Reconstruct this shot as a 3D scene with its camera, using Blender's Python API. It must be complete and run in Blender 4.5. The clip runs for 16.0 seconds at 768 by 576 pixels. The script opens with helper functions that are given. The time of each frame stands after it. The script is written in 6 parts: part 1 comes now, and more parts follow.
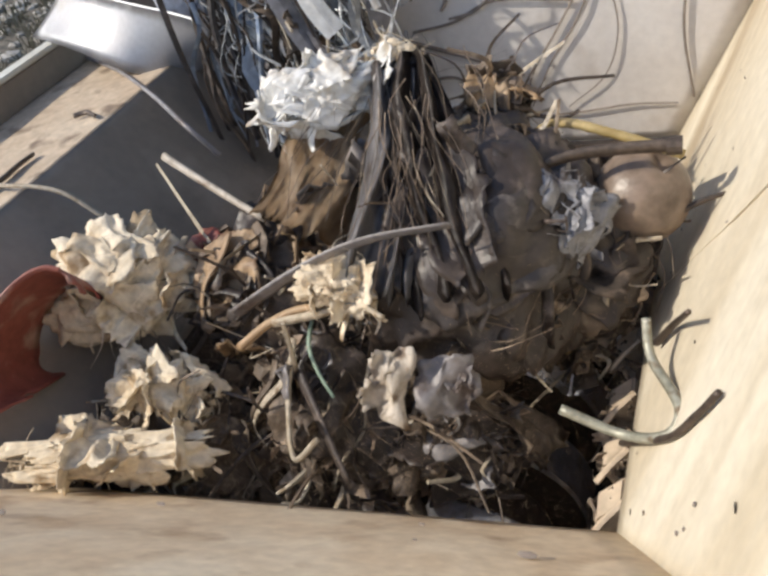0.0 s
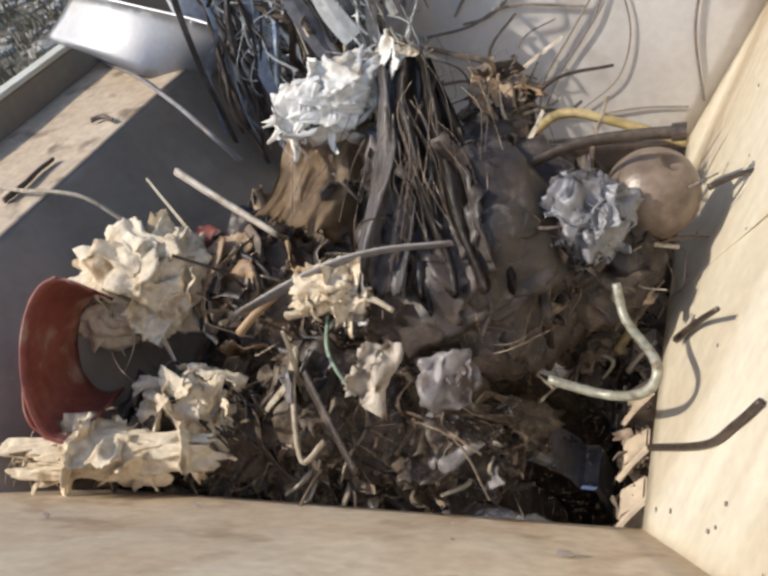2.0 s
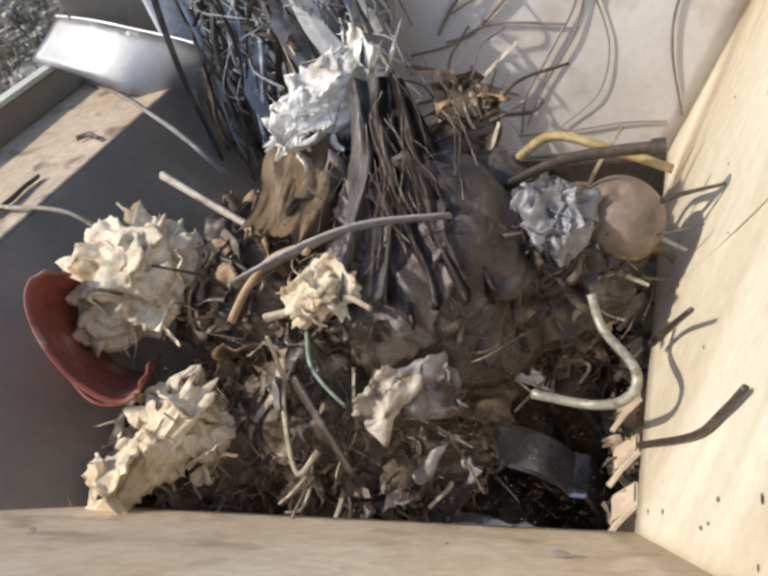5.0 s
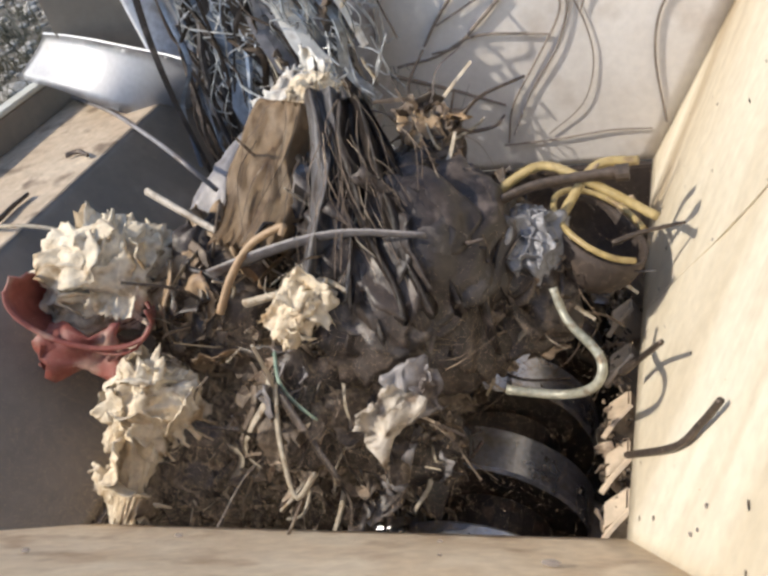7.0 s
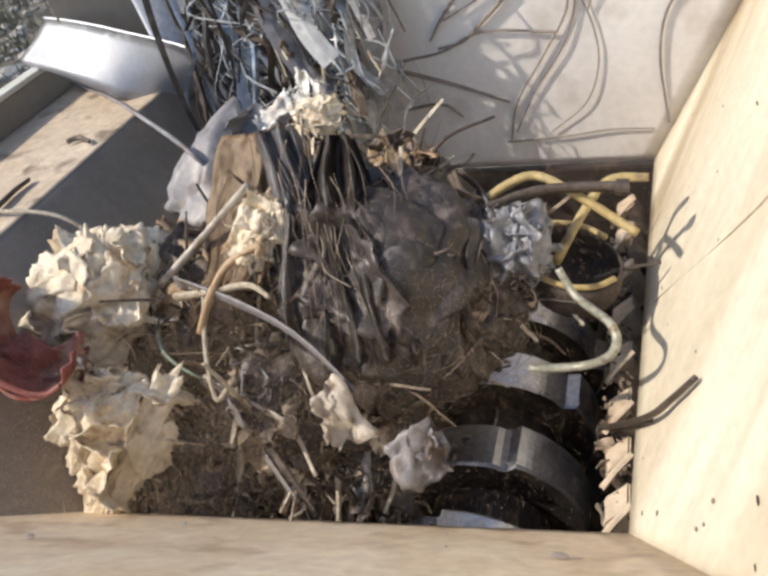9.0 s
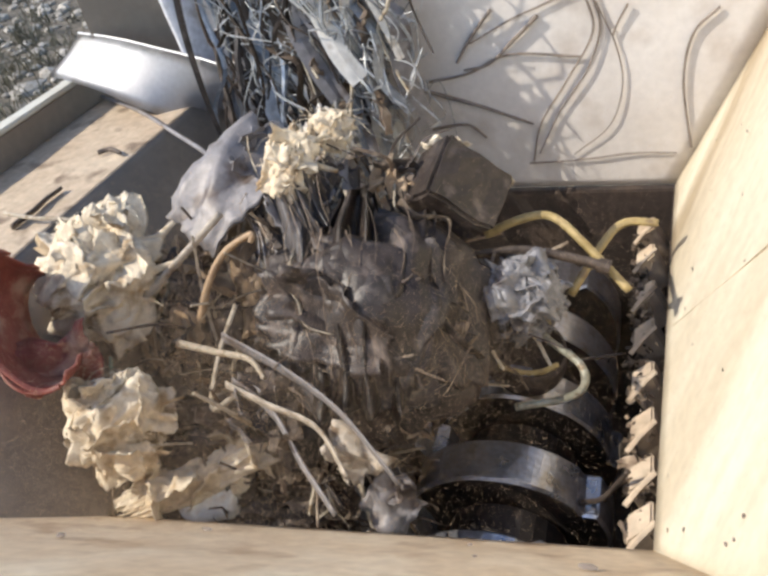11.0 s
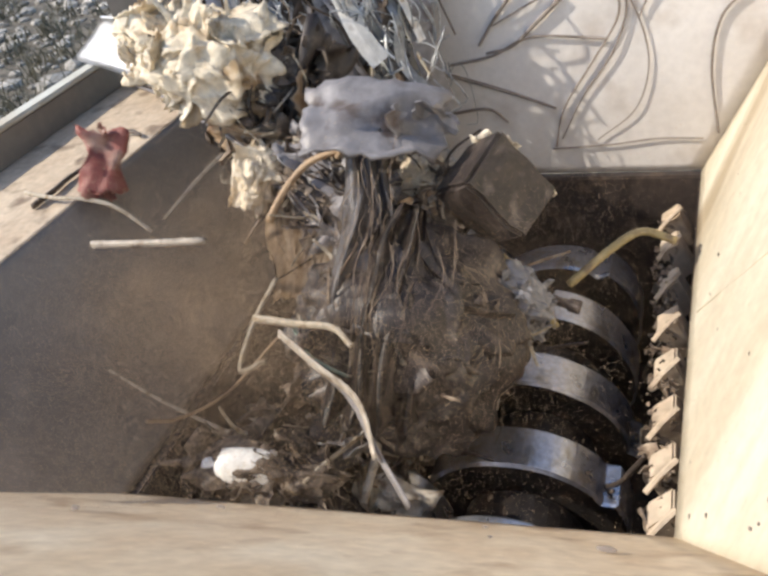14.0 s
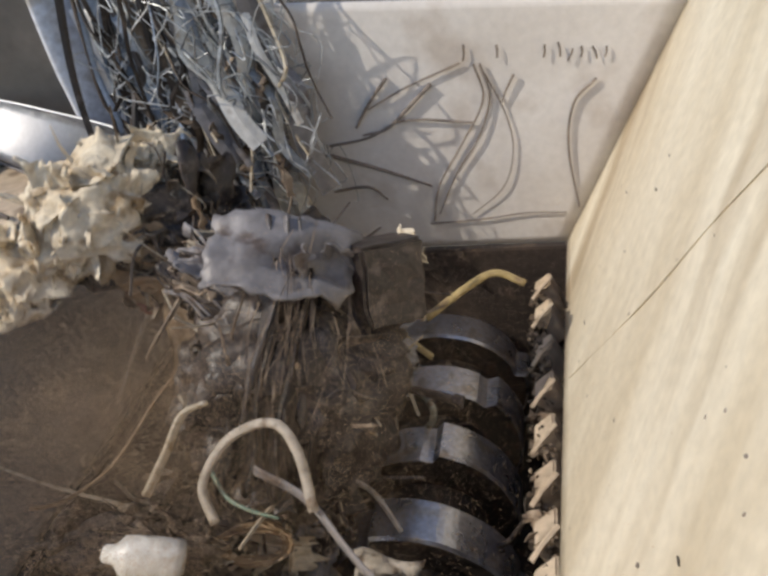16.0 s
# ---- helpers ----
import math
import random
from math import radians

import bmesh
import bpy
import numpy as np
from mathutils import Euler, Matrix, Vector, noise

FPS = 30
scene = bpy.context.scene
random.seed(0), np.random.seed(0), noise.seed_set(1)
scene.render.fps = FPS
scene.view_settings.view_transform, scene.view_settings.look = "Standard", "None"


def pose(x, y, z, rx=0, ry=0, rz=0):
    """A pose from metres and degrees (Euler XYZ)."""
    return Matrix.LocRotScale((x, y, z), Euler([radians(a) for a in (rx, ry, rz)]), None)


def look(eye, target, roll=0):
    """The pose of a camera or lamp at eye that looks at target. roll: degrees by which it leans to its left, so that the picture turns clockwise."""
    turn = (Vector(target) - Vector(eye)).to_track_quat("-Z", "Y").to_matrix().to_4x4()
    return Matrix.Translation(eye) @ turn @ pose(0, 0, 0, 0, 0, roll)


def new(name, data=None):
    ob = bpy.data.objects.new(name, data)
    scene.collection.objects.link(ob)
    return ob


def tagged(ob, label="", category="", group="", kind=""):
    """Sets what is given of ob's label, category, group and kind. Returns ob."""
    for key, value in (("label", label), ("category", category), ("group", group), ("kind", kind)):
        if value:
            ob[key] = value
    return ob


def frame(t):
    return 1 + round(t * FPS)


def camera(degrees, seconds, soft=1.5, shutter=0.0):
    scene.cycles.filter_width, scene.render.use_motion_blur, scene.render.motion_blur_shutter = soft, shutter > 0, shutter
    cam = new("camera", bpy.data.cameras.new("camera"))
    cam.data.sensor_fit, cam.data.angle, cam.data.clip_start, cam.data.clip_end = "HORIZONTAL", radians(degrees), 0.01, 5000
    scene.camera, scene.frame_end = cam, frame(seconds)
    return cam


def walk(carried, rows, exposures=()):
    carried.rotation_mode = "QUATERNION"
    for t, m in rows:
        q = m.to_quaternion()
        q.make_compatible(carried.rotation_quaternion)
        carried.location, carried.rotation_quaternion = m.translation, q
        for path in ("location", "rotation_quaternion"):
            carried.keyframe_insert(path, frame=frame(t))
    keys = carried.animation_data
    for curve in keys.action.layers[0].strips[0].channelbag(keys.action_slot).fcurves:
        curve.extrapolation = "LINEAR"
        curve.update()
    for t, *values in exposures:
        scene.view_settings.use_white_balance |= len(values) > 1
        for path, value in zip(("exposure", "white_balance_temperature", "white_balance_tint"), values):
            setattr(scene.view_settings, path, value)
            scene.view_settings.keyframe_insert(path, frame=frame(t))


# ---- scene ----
import numpy as np

cam = camera(57.98, 16.0, soft=3.0, shutter=0.4)
walk(cam, [
    (0.0, pose(0.0715, -0.5373, 0.9824, 49.186, 13.887, 18.884)),
    (0.5, pose(0.0743, -0.5380, 0.9603, 49.888, 14.696, 19.034)),
    (1.0, pose(0.0526, -0.5449, 0.9994, 48.902, 14.640, 18.864)),
    (1.5, pose(0.0310, -0.5522, 1.0386, 47.956, 14.078, 18.188)),
    (2.0, pose(0.0259, -0.5618, 1.0311, 48.442, 13.675, 18.146)),
    (2.5, pose(0.0209, -0.5716, 1.0235, 48.811, 13.492, 18.098)),
    (3.0, pose(0.0158, -0.5816, 1.0160, 49.357, 13.194, 17.722)),
    (3.5, pose(0.0107, -0.5915, 1.0084, 50.062, 12.921, 17.230)),
    (4.0, pose(0.0134, -0.5904, 1.0107, 49.966, 12.873, 17.458)),
    (6.5, pose(0.0271, -0.5858, 1.0220, 50.672, 13.932, 15.106)),
    (7.0, pose(0.0299, -0.5847, 1.0242, 50.556, 13.847, 15.532)),
    (7.5, pose(0.0265, -0.5866, 1.0217, 50.205, 13.696, 15.478)),
    (8.0, pose(0.0231, -0.5888, 1.0193, 50.242, 13.289, 15.669)),
    (10.5, pose(-0.0333, -0.6264, 1.0547, 50.037, 11.182, 15.270)),
    (11.0, pose(-0.0303, -0.6337, 1.0376, 52.259, 11.505, 16.854)),
    (11.5, pose(-0.0242, -0.6333, 1.0326, 52.962, 11.961, 17.362)),
    (12.0, pose(-0.0182, -0.6347, 1.0276, 53.565, 12.421, 17.759)),
    (12.5, pose(-0.0121, -0.6352, 1.0226, 53.599, 12.904, 17.134)),
    (13.0, pose(-0.0229, -0.6359, 1.0162, 53.550, 12.130, 16.849)),
    (13.5, pose(-0.0338, -0.6378, 1.0099, 52.832, 11.183, 18.535)),
    (14.0, pose(-0.0316, -0.6399, 1.0054, 52.301, 11.928, 18.608)),
    (14.5, pose(-0.0294, -0.6430, 1.0009, 51.858, 12.028, 18.217)),
    (15.0, pose(-0.0435, -0.6258, 1.0513, 50.230, 9.155, 13.765)),
    (15.5, pose(-0.0185, -0.6178, 1.0411, 55.752, 6.533, 9.461)),
    (16.0, pose(-0.0023, -0.6219, 1.0353, 55.931, 8.806, 10.236)),
], exposures=((0.0, 0.3), (4.0, 0.32), (8.0, 0.45), (11.0, 0.55), (14.9, 0.6), (15.4, 0.12), (16.0, -0.10)))

# ---------------------------------------------------------------- light
SUN = Vector((-0.68, -0.29, 0.675)).normalized()
world = bpy.data.worlds.new("sky")
scene.world = world
world.use_nodes = True
sky = world.node_tree.nodes.new("ShaderNodeTexSky")
sky.sky_type, sky.sun_disc = "NISHITA", False
sky.sun_elevation, sky.sun_rotation = math.asin(SUN.z), math.atan2(SUN.x, SUN.y)
world.node_tree.links.new(sky.outputs["Color"], world.node_tree.nodes["Background"].inputs["Color"])
world.node_tree.nodes["Background"].inputs["Strength"].default_value = 0.15
lamp = bpy.data.lights.new("sun", "SUN")
lamp.energy, lamp.angle, lamp.color = 3.1, radians(0.6), (1.0, 0.91, 0.78)
sun = new("sun", lamp)
sun.matrix_world = look(SUN * 20, (0, 0, 0))

# ---------------------------------------------------------------- materials
def mat(name, a, b, scale=8.0, rough=0.7, metal=0.0, bump=0.3, fine=60.0, c=None, spots=None, island=0.0, obj=0.0, spec=0.5, streak=None, grain=0.18):
    """A two-scale procedural surface: a and b mixed by large noise, c in streaks or spots, grain and relief."""
    m = bpy.data.materials.new(name)
    m.use_nodes = True
    nt = m.node_tree
    n, l = nt.nodes, nt.links
    p = n["Principled BSDF"]
    tc = n.new("ShaderNodeTexCoord")
    big = n.new("ShaderNodeTexNoise")
    big.inputs["Scale"].default_value, big.inputs["Detail"].default_value, big.inputs["Roughness"].default_value = scale, 6, 0.65
    src = tc.outputs["Object"]
    if streak:
        # stretch the large noise along one direction of the plate
        cb = n.new("ShaderNodeCombineXYZ")
        for axis, way, k in (("X", streak[0], 0.12), ("Y", streak[1], 1.1)):
            dt = n.new("ShaderNodeVectorMath")
            dt.operation = "DOT_PRODUCT"
            dt.inputs[1].default_value = [q * k for q in way]
            l.new(src, dt.inputs[0])
            l.new(dt.outputs["Value"], cb.inputs[axis])
        src = cb.outputs["Vector"]
    l.new(src, big.inputs["Vector"])
    ramp = n.new("ShaderNodeValToRGB")
    ramp.color_ramp.elements[0].position, ramp.color_ramp.elements[1].position = 0.35, 0.65
    ramp.color_ramp.elements[0].color, ramp.color_ramp.elements[1].color = (*a, 1), (*b, 1)
    l.new(big.outputs["Fac"], ramp.inputs["Fac"])
    col = ramp.outputs["Color"]
    small = n.new("ShaderNodeTexNoise")
    small.inputs["Scale"].default_value, small.inputs["Detail"].default_value = fine, 4
    l.new(tc.outputs["Object"], small.inputs["Vector"])
    if c:
        sp = n.new("ShaderNodeTexNoise")
        sp.inputs["Scale"].default_value, sp.inputs["Detail"].default_value = (spots or scale * 2.3), 8
        mp = n.new("ShaderNodeMapping")
        mp.inputs["Location"].default_value = (3.1, 7.7, 1.3)
        l.new(src, mp.inputs["Vector"])
        l.new(mp.outputs["Vector"], sp.inputs["Vector"])
        r2 = n.new("ShaderNodeValToRGB")
        r2.color_ramp.elements[0].position, r2.color_ramp.elements[1].position = 0.55, 0.68
        l.new(sp.outputs["Fac"], r2.inputs["Fac"])
        mx = n.new("ShaderNodeMix")
        mx.data_type = "RGBA"
        l.new(r2.outputs["Color"], mx.inputs["Factor"])
        l.new(col, mx.inputs["A"])
        mx.inputs["B"].default_value = (*c, 1)
        col = mx.outputs["Result"]
    hs = n.new("ShaderNodeHueSaturation")
    mr = n.new("ShaderNodeMapRange")
    mr.inputs["From Min"].default_value, mr.inputs["From Max"].default_value = 0.3, 0.7
    mr.inputs["To Min"].default_value, mr.inputs["To Max"].default_value = 1 - grain, 1 + grain
    l.new(small.outputs["Fac"], mr.inputs["Value"])
    val = mr.outputs["Result"]
    if island or obj:
        rnd = n.new("ShaderNodeNewGeometry").outputs["Random Per Island"] if island else n.new("ShaderNodeObjectInfo").outputs["Random"]
        k = n.new("ShaderNodeMapRange")
        k.inputs["To Min"].default_value, k.inputs["To Max"].default_value = 1 - (island or obj), 1 + (island or obj)
        l.new(rnd, k.inputs["Value"])
        mu = n.new("ShaderNodeMath")
        mu.operation = "MULTIPLY"
        l.new(val, mu.inputs[0])
        l.new(k.outputs["Result"], mu.inputs[1])
        val = mu.outputs["Value"]
    l.new(val, hs.inputs["Value"])
    l.new(col, hs.inputs["Color"])
    l.new(hs.outputs["Color"], p.inputs["Base Color"])
    rr = n.new("ShaderNodeMapRange")
    rr.inputs["To Min"].default_value, rr.inputs["To Max"].default_value = max(0.05, rough - 0.15), min(1.0, rough + 0.15)
    l.new(big.outputs["Fac"], rr.inputs["Value"])
    l.new(rr.outputs["Result"], p.inputs["Roughness"])
    p.inputs["Metallic"].default_value = metal
    p.inputs["Specular IOR Level"].default_value = spec
    if bump:
        bp = n.new("ShaderNodeBump")
        bp.inputs["Strength"].default_value, bp.inputs["Distance"].default_value = bump, 0.004
        l.new(small.outputs["Fac"], bp.inputs["Height"])
        l.new(bp.outputs["Normal"], p.inputs["Normal"])
    return m


CREAM = mat("worn_cream_paint", (0.55, 0.465, 0.33), (0.74, 0.675, 0.54), 4, 0.5, 0, 0.15, 45, (0.44, 0.355, 0.24), 5, streak=((0.30, 0.62, 0.72), (0.2, 0.72, -0.66)), grain=0.07)
TAN = mat("dusty_tan_paint", (0.70, 0.53, 0.35), (0.80, 0.665, 0.485), 5, 0.6, 0, 0.25, 40, (0.50, 0.345, 0.21), 8, grain=0.08)
BACKP = mat("scuffed_grey_paint", (0.69, 0.645, 0.60), (0.78, 0.745, 0.71), 3.5, 0.42, 0, 0.1, 50, (0.58, 0.52, 0.465), 5, grain=0.05)
# darker than the tan plates: the shade on this side is in the colour
LEFTP = mat("worn_brown_plate_shaded", (0.19, 0.16, 0.128), (0.26, 0.22, 0.175), 3, 0.55, 0.05, 0.1, 40, (0.32, 0.265, 0.21), 4, grain=0.06)
LEDGE = mat("dirty_ledge_plate", (0.60, 0.49, 0.36), (0.48, 0.37, 0.26), 7, 0.7, 0, 0.5, 50, (0.24, 0.175, 0.12), 12, grain=0.15)
RIM = mat("pale_rim_paint", (0.62, 0.60, 0.52), (0.50, 0.44, 0.34), 8, 0.5, 0, 0.2, 60, grain=0.05)
DARK = mat("black_greasy_steel", (0.035, 0.030, 0.028), (0.06, 0.05, 0.045), 9, 0.5, 0.5, 0.4, 60, (0.10, 0.07, 0.05), 20)
# rust brown taken darker, so the shade under the overhang is in the colour
RUSTSHADE = mat("shade_darkened_rust", (0.045, 0.034, 0.029), (0.075, 0.056, 0.046), 6, 0.7, 0.2, 0.4, 60, (0.11, 0.08, 0.06), 14)
RIMSTEEL = mat("polished_cutter_steel", (0.42, 0.44, 0.50), (0.58, 0.59, 0.64), 12, 0.3, 0.85, 0.2, 90, (0.40, 0.37, 0.34), 20)
SHEET = mat("bare_sheet_metal", (0.58, 0.59, 0.62), (0.68, 0.68, 0.70), 3, 0.5, 0.6, 0.06, 70, (0.60, 0.58, 0.55), 6, grain=0.05)
GRAVEL = mat("gravel", (0.035, 0.031, 0.024), (0.22, 0.19, 0.145), 6, 0.95, 0, 1.0, 90, (0.04, 0.036, 0.028), 3)
STONE = mat("pale_stone", (0.22, 0.20, 0.17), (0.46, 0.43, 0.38), 20, 0.9, 0, 0.5, 60, island=0.6)
SCRUB = mat("dry_weed_stalks", (0.10, 0.085, 0.05), (0.30, 0.26, 0.18), 4, 0.9, 0, 0.3, 40, (0.05, 0.05, 0.03), 9, island=0.6)
# brown for dirt flecks, chips and strokes, and for the drawn wire shadows
MARK = mat("dark_mark_and_shadow", (0.20, 0.165, 0.14), (0.28, 0.235, 0.20), 12, 0.8)
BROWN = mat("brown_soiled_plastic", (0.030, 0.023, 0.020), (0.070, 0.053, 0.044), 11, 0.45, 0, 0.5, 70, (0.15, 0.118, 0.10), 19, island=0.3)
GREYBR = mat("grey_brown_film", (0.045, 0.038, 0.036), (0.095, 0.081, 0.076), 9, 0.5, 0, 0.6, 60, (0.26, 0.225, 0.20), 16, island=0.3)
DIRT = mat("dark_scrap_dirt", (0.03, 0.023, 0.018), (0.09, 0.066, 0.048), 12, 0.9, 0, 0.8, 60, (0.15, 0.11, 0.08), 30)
SCRAP = mat("mixed_torn_scrap", (0.085, 0.060, 0.042), (0.24, 0.18, 0.13), 10, 0.65, 0, 0.5, 60, (0.40, 0.32, 0.235), 22, island=0.75)
PALE = mat("pale_torn_fabric", (0.72, 0.59, 0.41), (0.84, 0.75, 0.59), 10, 0.9, 0, 0.8, 60, (0.38, 0.26, 0.14), 17, island=0.15)
FLUFF = mat("brownish_cushion_foam", (0.34, 0.25, 0.15), (0.56, 0.44, 0.29), 14, 0.95, 0, 0.9, 70, (0.22, 0.15, 0.09), 22)
WHITE = mat("white_plastic_film", (0.80, 0.79, 0.76), (0.70, 0.67, 0.60), 9, 0.45, 0, 0.3, 50, (0.50, 0.42, 0.32), 18, island=0.15)
TANFAB = mat("tan_leather", (0.34, 0.22, 0.12), (0.46, 0.33, 0.20), 9, 0.55, 0, 0.5, 50, (0.22, 0.13, 0.07), 16, island=0.3)
GREYSH = mat("grey_torn_panel", (0.20, 0.185, 0.185), (0.31, 0.295, 0.30), 8, 0.5, 0.1, 0.4, 50, (0.13, 0.10, 0.085), 14, island=0.25)
RED = mat("faded_red_plastic", (0.20, 0.048, 0.036), (0.30, 0.095, 0.07), 7, 0.6, 0, 0.3, 50, (0.40, 0.25, 0.19), 12)
YELLOW = mat("yellow_hose", (0.34, 0.25, 0.095), (0.48, 0.375, 0.18), 14, 0.5, 0, 0.3, 60, (0.24, 0.17, 0.09), 26)
BALLM = mat("dusty_brown_ball", (0.19, 0.14, 0.105), (0.25, 0.19, 0.145), 6, 0.38, 0, 0.4, 50, (0.12, 0.085, 0.06), 12)
FLANGE = mat("bluish_white_sheet", (0.60, 0.63, 0.71), (0.72, 0.74, 0.80), 6, 0.4, 0.2, 0.2, 60, (0.45, 0.42, 0.40), 10)
DIRTYW = mat("soiled_pale_plastic", (0.36, 0.31, 0.245), (0.56, 0.50, 0.42), 18, 0.6, 0, 0.5, 60, (0.20, 0.145, 0.10), 26)
GREEN = mat("grey_green_cord", (0.16, 0.24, 0.18), (0.30, 0.38, 0.30), 20, 0.6, 0, 0.3, 80)
ROD = mat("grey_green_rod", (0.26, 0.26, 0.20), (0.40, 0.39, 0.32), 20, 0.45, 0.3, 0.3, 80, (0.18, 0.13, 0.08), 40)
IRON = mat("dark_iron_rod", (0.07, 0.055, 0.045), (0.13, 0.10, 0.08), 20, 0.5, 0.5, 0.3, 80)
FOIL = mat("crumpled_silver_film", (0.24, 0.24, 0.255), (0.38, 0.38, 0.40), 14, 0.5, 0.2, 0.4, 70, (0.12, 0.10, 0.095), 20, island=0.5)
STRAND = mat("silver_grey_strands", (0.30, 0.31, 0.32), (0.52, 0.53, 0.53), 14, 0.4, 0.35, 0.3, 80, (0.18, 0.16, 0.14), 30, island=0.6)
STRANDB = mat("blue_grey_film", (0.22, 0.27, 0.36), (0.42, 0.47, 0.54), 9, 0.4, 0.2, 0.3, 60, (0.60, 0.62, 0.64), 20, island=0.4)
DUST = mat("airborne_brown_dust", (0.56, 0.415, 0.28), (0.64, 0.49, 0.345), 3, 0.95, 0, 0, 60, grain=0.05, spec=0.1)
TWIG = mat("dry_pale_stalk", (0.42, 0.35, 0.25), (0.56, 0.50, 0.40), 30, 0.8, 0, 0.4, 90, (0.25, 0.18, 0.11), 50, island=0.5)

# ---------------------------------------------------------------- mesh tools


def mesh_of(bm, material, smooth=False):
    me = bpy.data.meshes.new("mesh")
    bm.to_mesh(me)
    bm.free()
    for m in material if isinstance(material, (list, tuple)) else [material]:
        me.materials.append(m)
    if smooth:
        for f in me.polygons:
            f.use_smooth = True
    return me


def part(name, bm, material, parent, label="", smooth=False, at=None):
    ob = new(name, mesh_of(bm, material, smooth))
    ob.parent = parent
    if at is not None:
        ob.matrix_local = at
    return tagged(ob, label) if label else ob


def prism(corners, thick, bevel=0.004):
    """A plate: the quadrilateral corners, thickened away from its front side."""
    bm = bmesh.new()
    v = [Vector(c) for c in corners]
    nrm = (v[1] - v[0]).cross(v[2] - v[0]).normalized()
    front = [bm.verts.new(c) for c in v]
    back = [bm.verts.new(c - nrm * thick) for c in v]
    bm.faces.new(front)
    bm.faces.new(back[::-1])
    for i in range(len(v)):
        j = (i + 1) % len(v)
        bm.faces.new((front[j], front[i], back[i], back[j]))
    if bevel:
        bmesh.ops.bevel(bm, geom=bm.edges[:], offset=bevel, segments=2, affect="EDGES")
    return bm


def dented(corners, thick, cuts=24, amp=0.006, scale=3.0, seed=0.0):
    """A plate with a fine grid on its front side, pushed in and out by smooth dents, with a rim of full thickness."""
    bm = bmesh.new()
    a, b, c, d = [Vector(q) for q in corners]
    nrm = (b - a).cross(c - a).normalized()
    rows = []
    for i in range(cuts + 1):
        u = i / cuts
        rows.append([])
        for j in range(cuts + 1):
            w = j / cuts
            q = a.lerp(b, u).lerp(d.lerp(c, u), w)
            edge = min(u, w, 1 - u, 1 - w)
            k = noise.noise(q * scale + Vector((seed, 0, 0))) + 0.4 * noise.noise(q * scale * 3.1)
            rows[-1].append(bm.verts.new(q + nrm * amp * k * min(1.0, edge * 8)))
    for i in range(cuts):
        for j in range(cuts):
            bm.faces.new((rows[i][j], rows[i + 1][j], rows[i + 1][j + 1], rows[i][j + 1]))
    ring = [rows[i][0] for i in range(cuts)] + [rows[cuts][j] for j in range(cuts)] + [rows[i][cuts] for i in range(cuts, 0, -1)] + [rows[0][j] for j in range(cuts, 0, -1)]
    low = [bm.verts.new(v.co - nrm * thick) for v in ring]
    for i in range(len(ring)):
        j = (i + 1) % len(ring)
        bm.faces.new((ring[j], ring[i], low[i], low[j]))
    bm.faces.new(low[::-1])
    return bm


def smooth_path(points, steps=6):
    """Catmull-Rom through a few control points."""
    p = [Vector(q) for q in points]
    p = [p[0] * 2 - p[1]] + p + [p[-1] * 2 - p[-2]]
    out = []
    for i in range(1, len(p) - 2):
        for s in range(steps):
            t = s / steps
            out.append(0.5 * (2 * p[i] + (p[i + 1] - p[i - 1]) * t + (2 * p[i - 1] - 5 * p[i] + 4 * p[i + 1] - p[i + 2]) * t * t
                              + (3 * p[i] - p[i - 1] - 3 * p[i + 1] + p[i + 2]) * t ** 3))
    return out + [p[-2]]


def tube(bm, points, radius, sides=8, flat=1.0, taper=1.0, smooth=6, ribs=0.0):
    """Sweeps a round or flattened section along a path, with closed ends."""
    path = smooth_path(points, smooth) if smooth else [Vector(q) for q in points]
    side = None
    rings = []
    for i, q in enumerate(path):
        d = (path[min(i + 1, len(path) - 1)] - path[max(i - 1, 0)]).normalized()
        if side is None:
            side = d.orthogonal().normalized()
        side = (side - d * side.dot(d)).normalized()
        up = d.cross(side)
        r = radius * (1 + (taper - 1) * i / max(1, len(path) - 1)) * (1 + (ribs if i % 2 else 0))
        rings.append([bm.verts.new(q + side * r * math.cos(2 * math.pi * k / sides) + up * r * flat * math.sin(2 * math.pi * k / sides)) for k in range(sides)])
    for s, e in zip(rings, rings[1:]):
        for k in range(sides):
            bm.faces.new((s[k], s[(k + 1) % sides], e[(k + 1) % sides], e[k]))
    bm.faces.new(rings[0][::-1])
    bm.faces.new(rings[-1])
    return bm


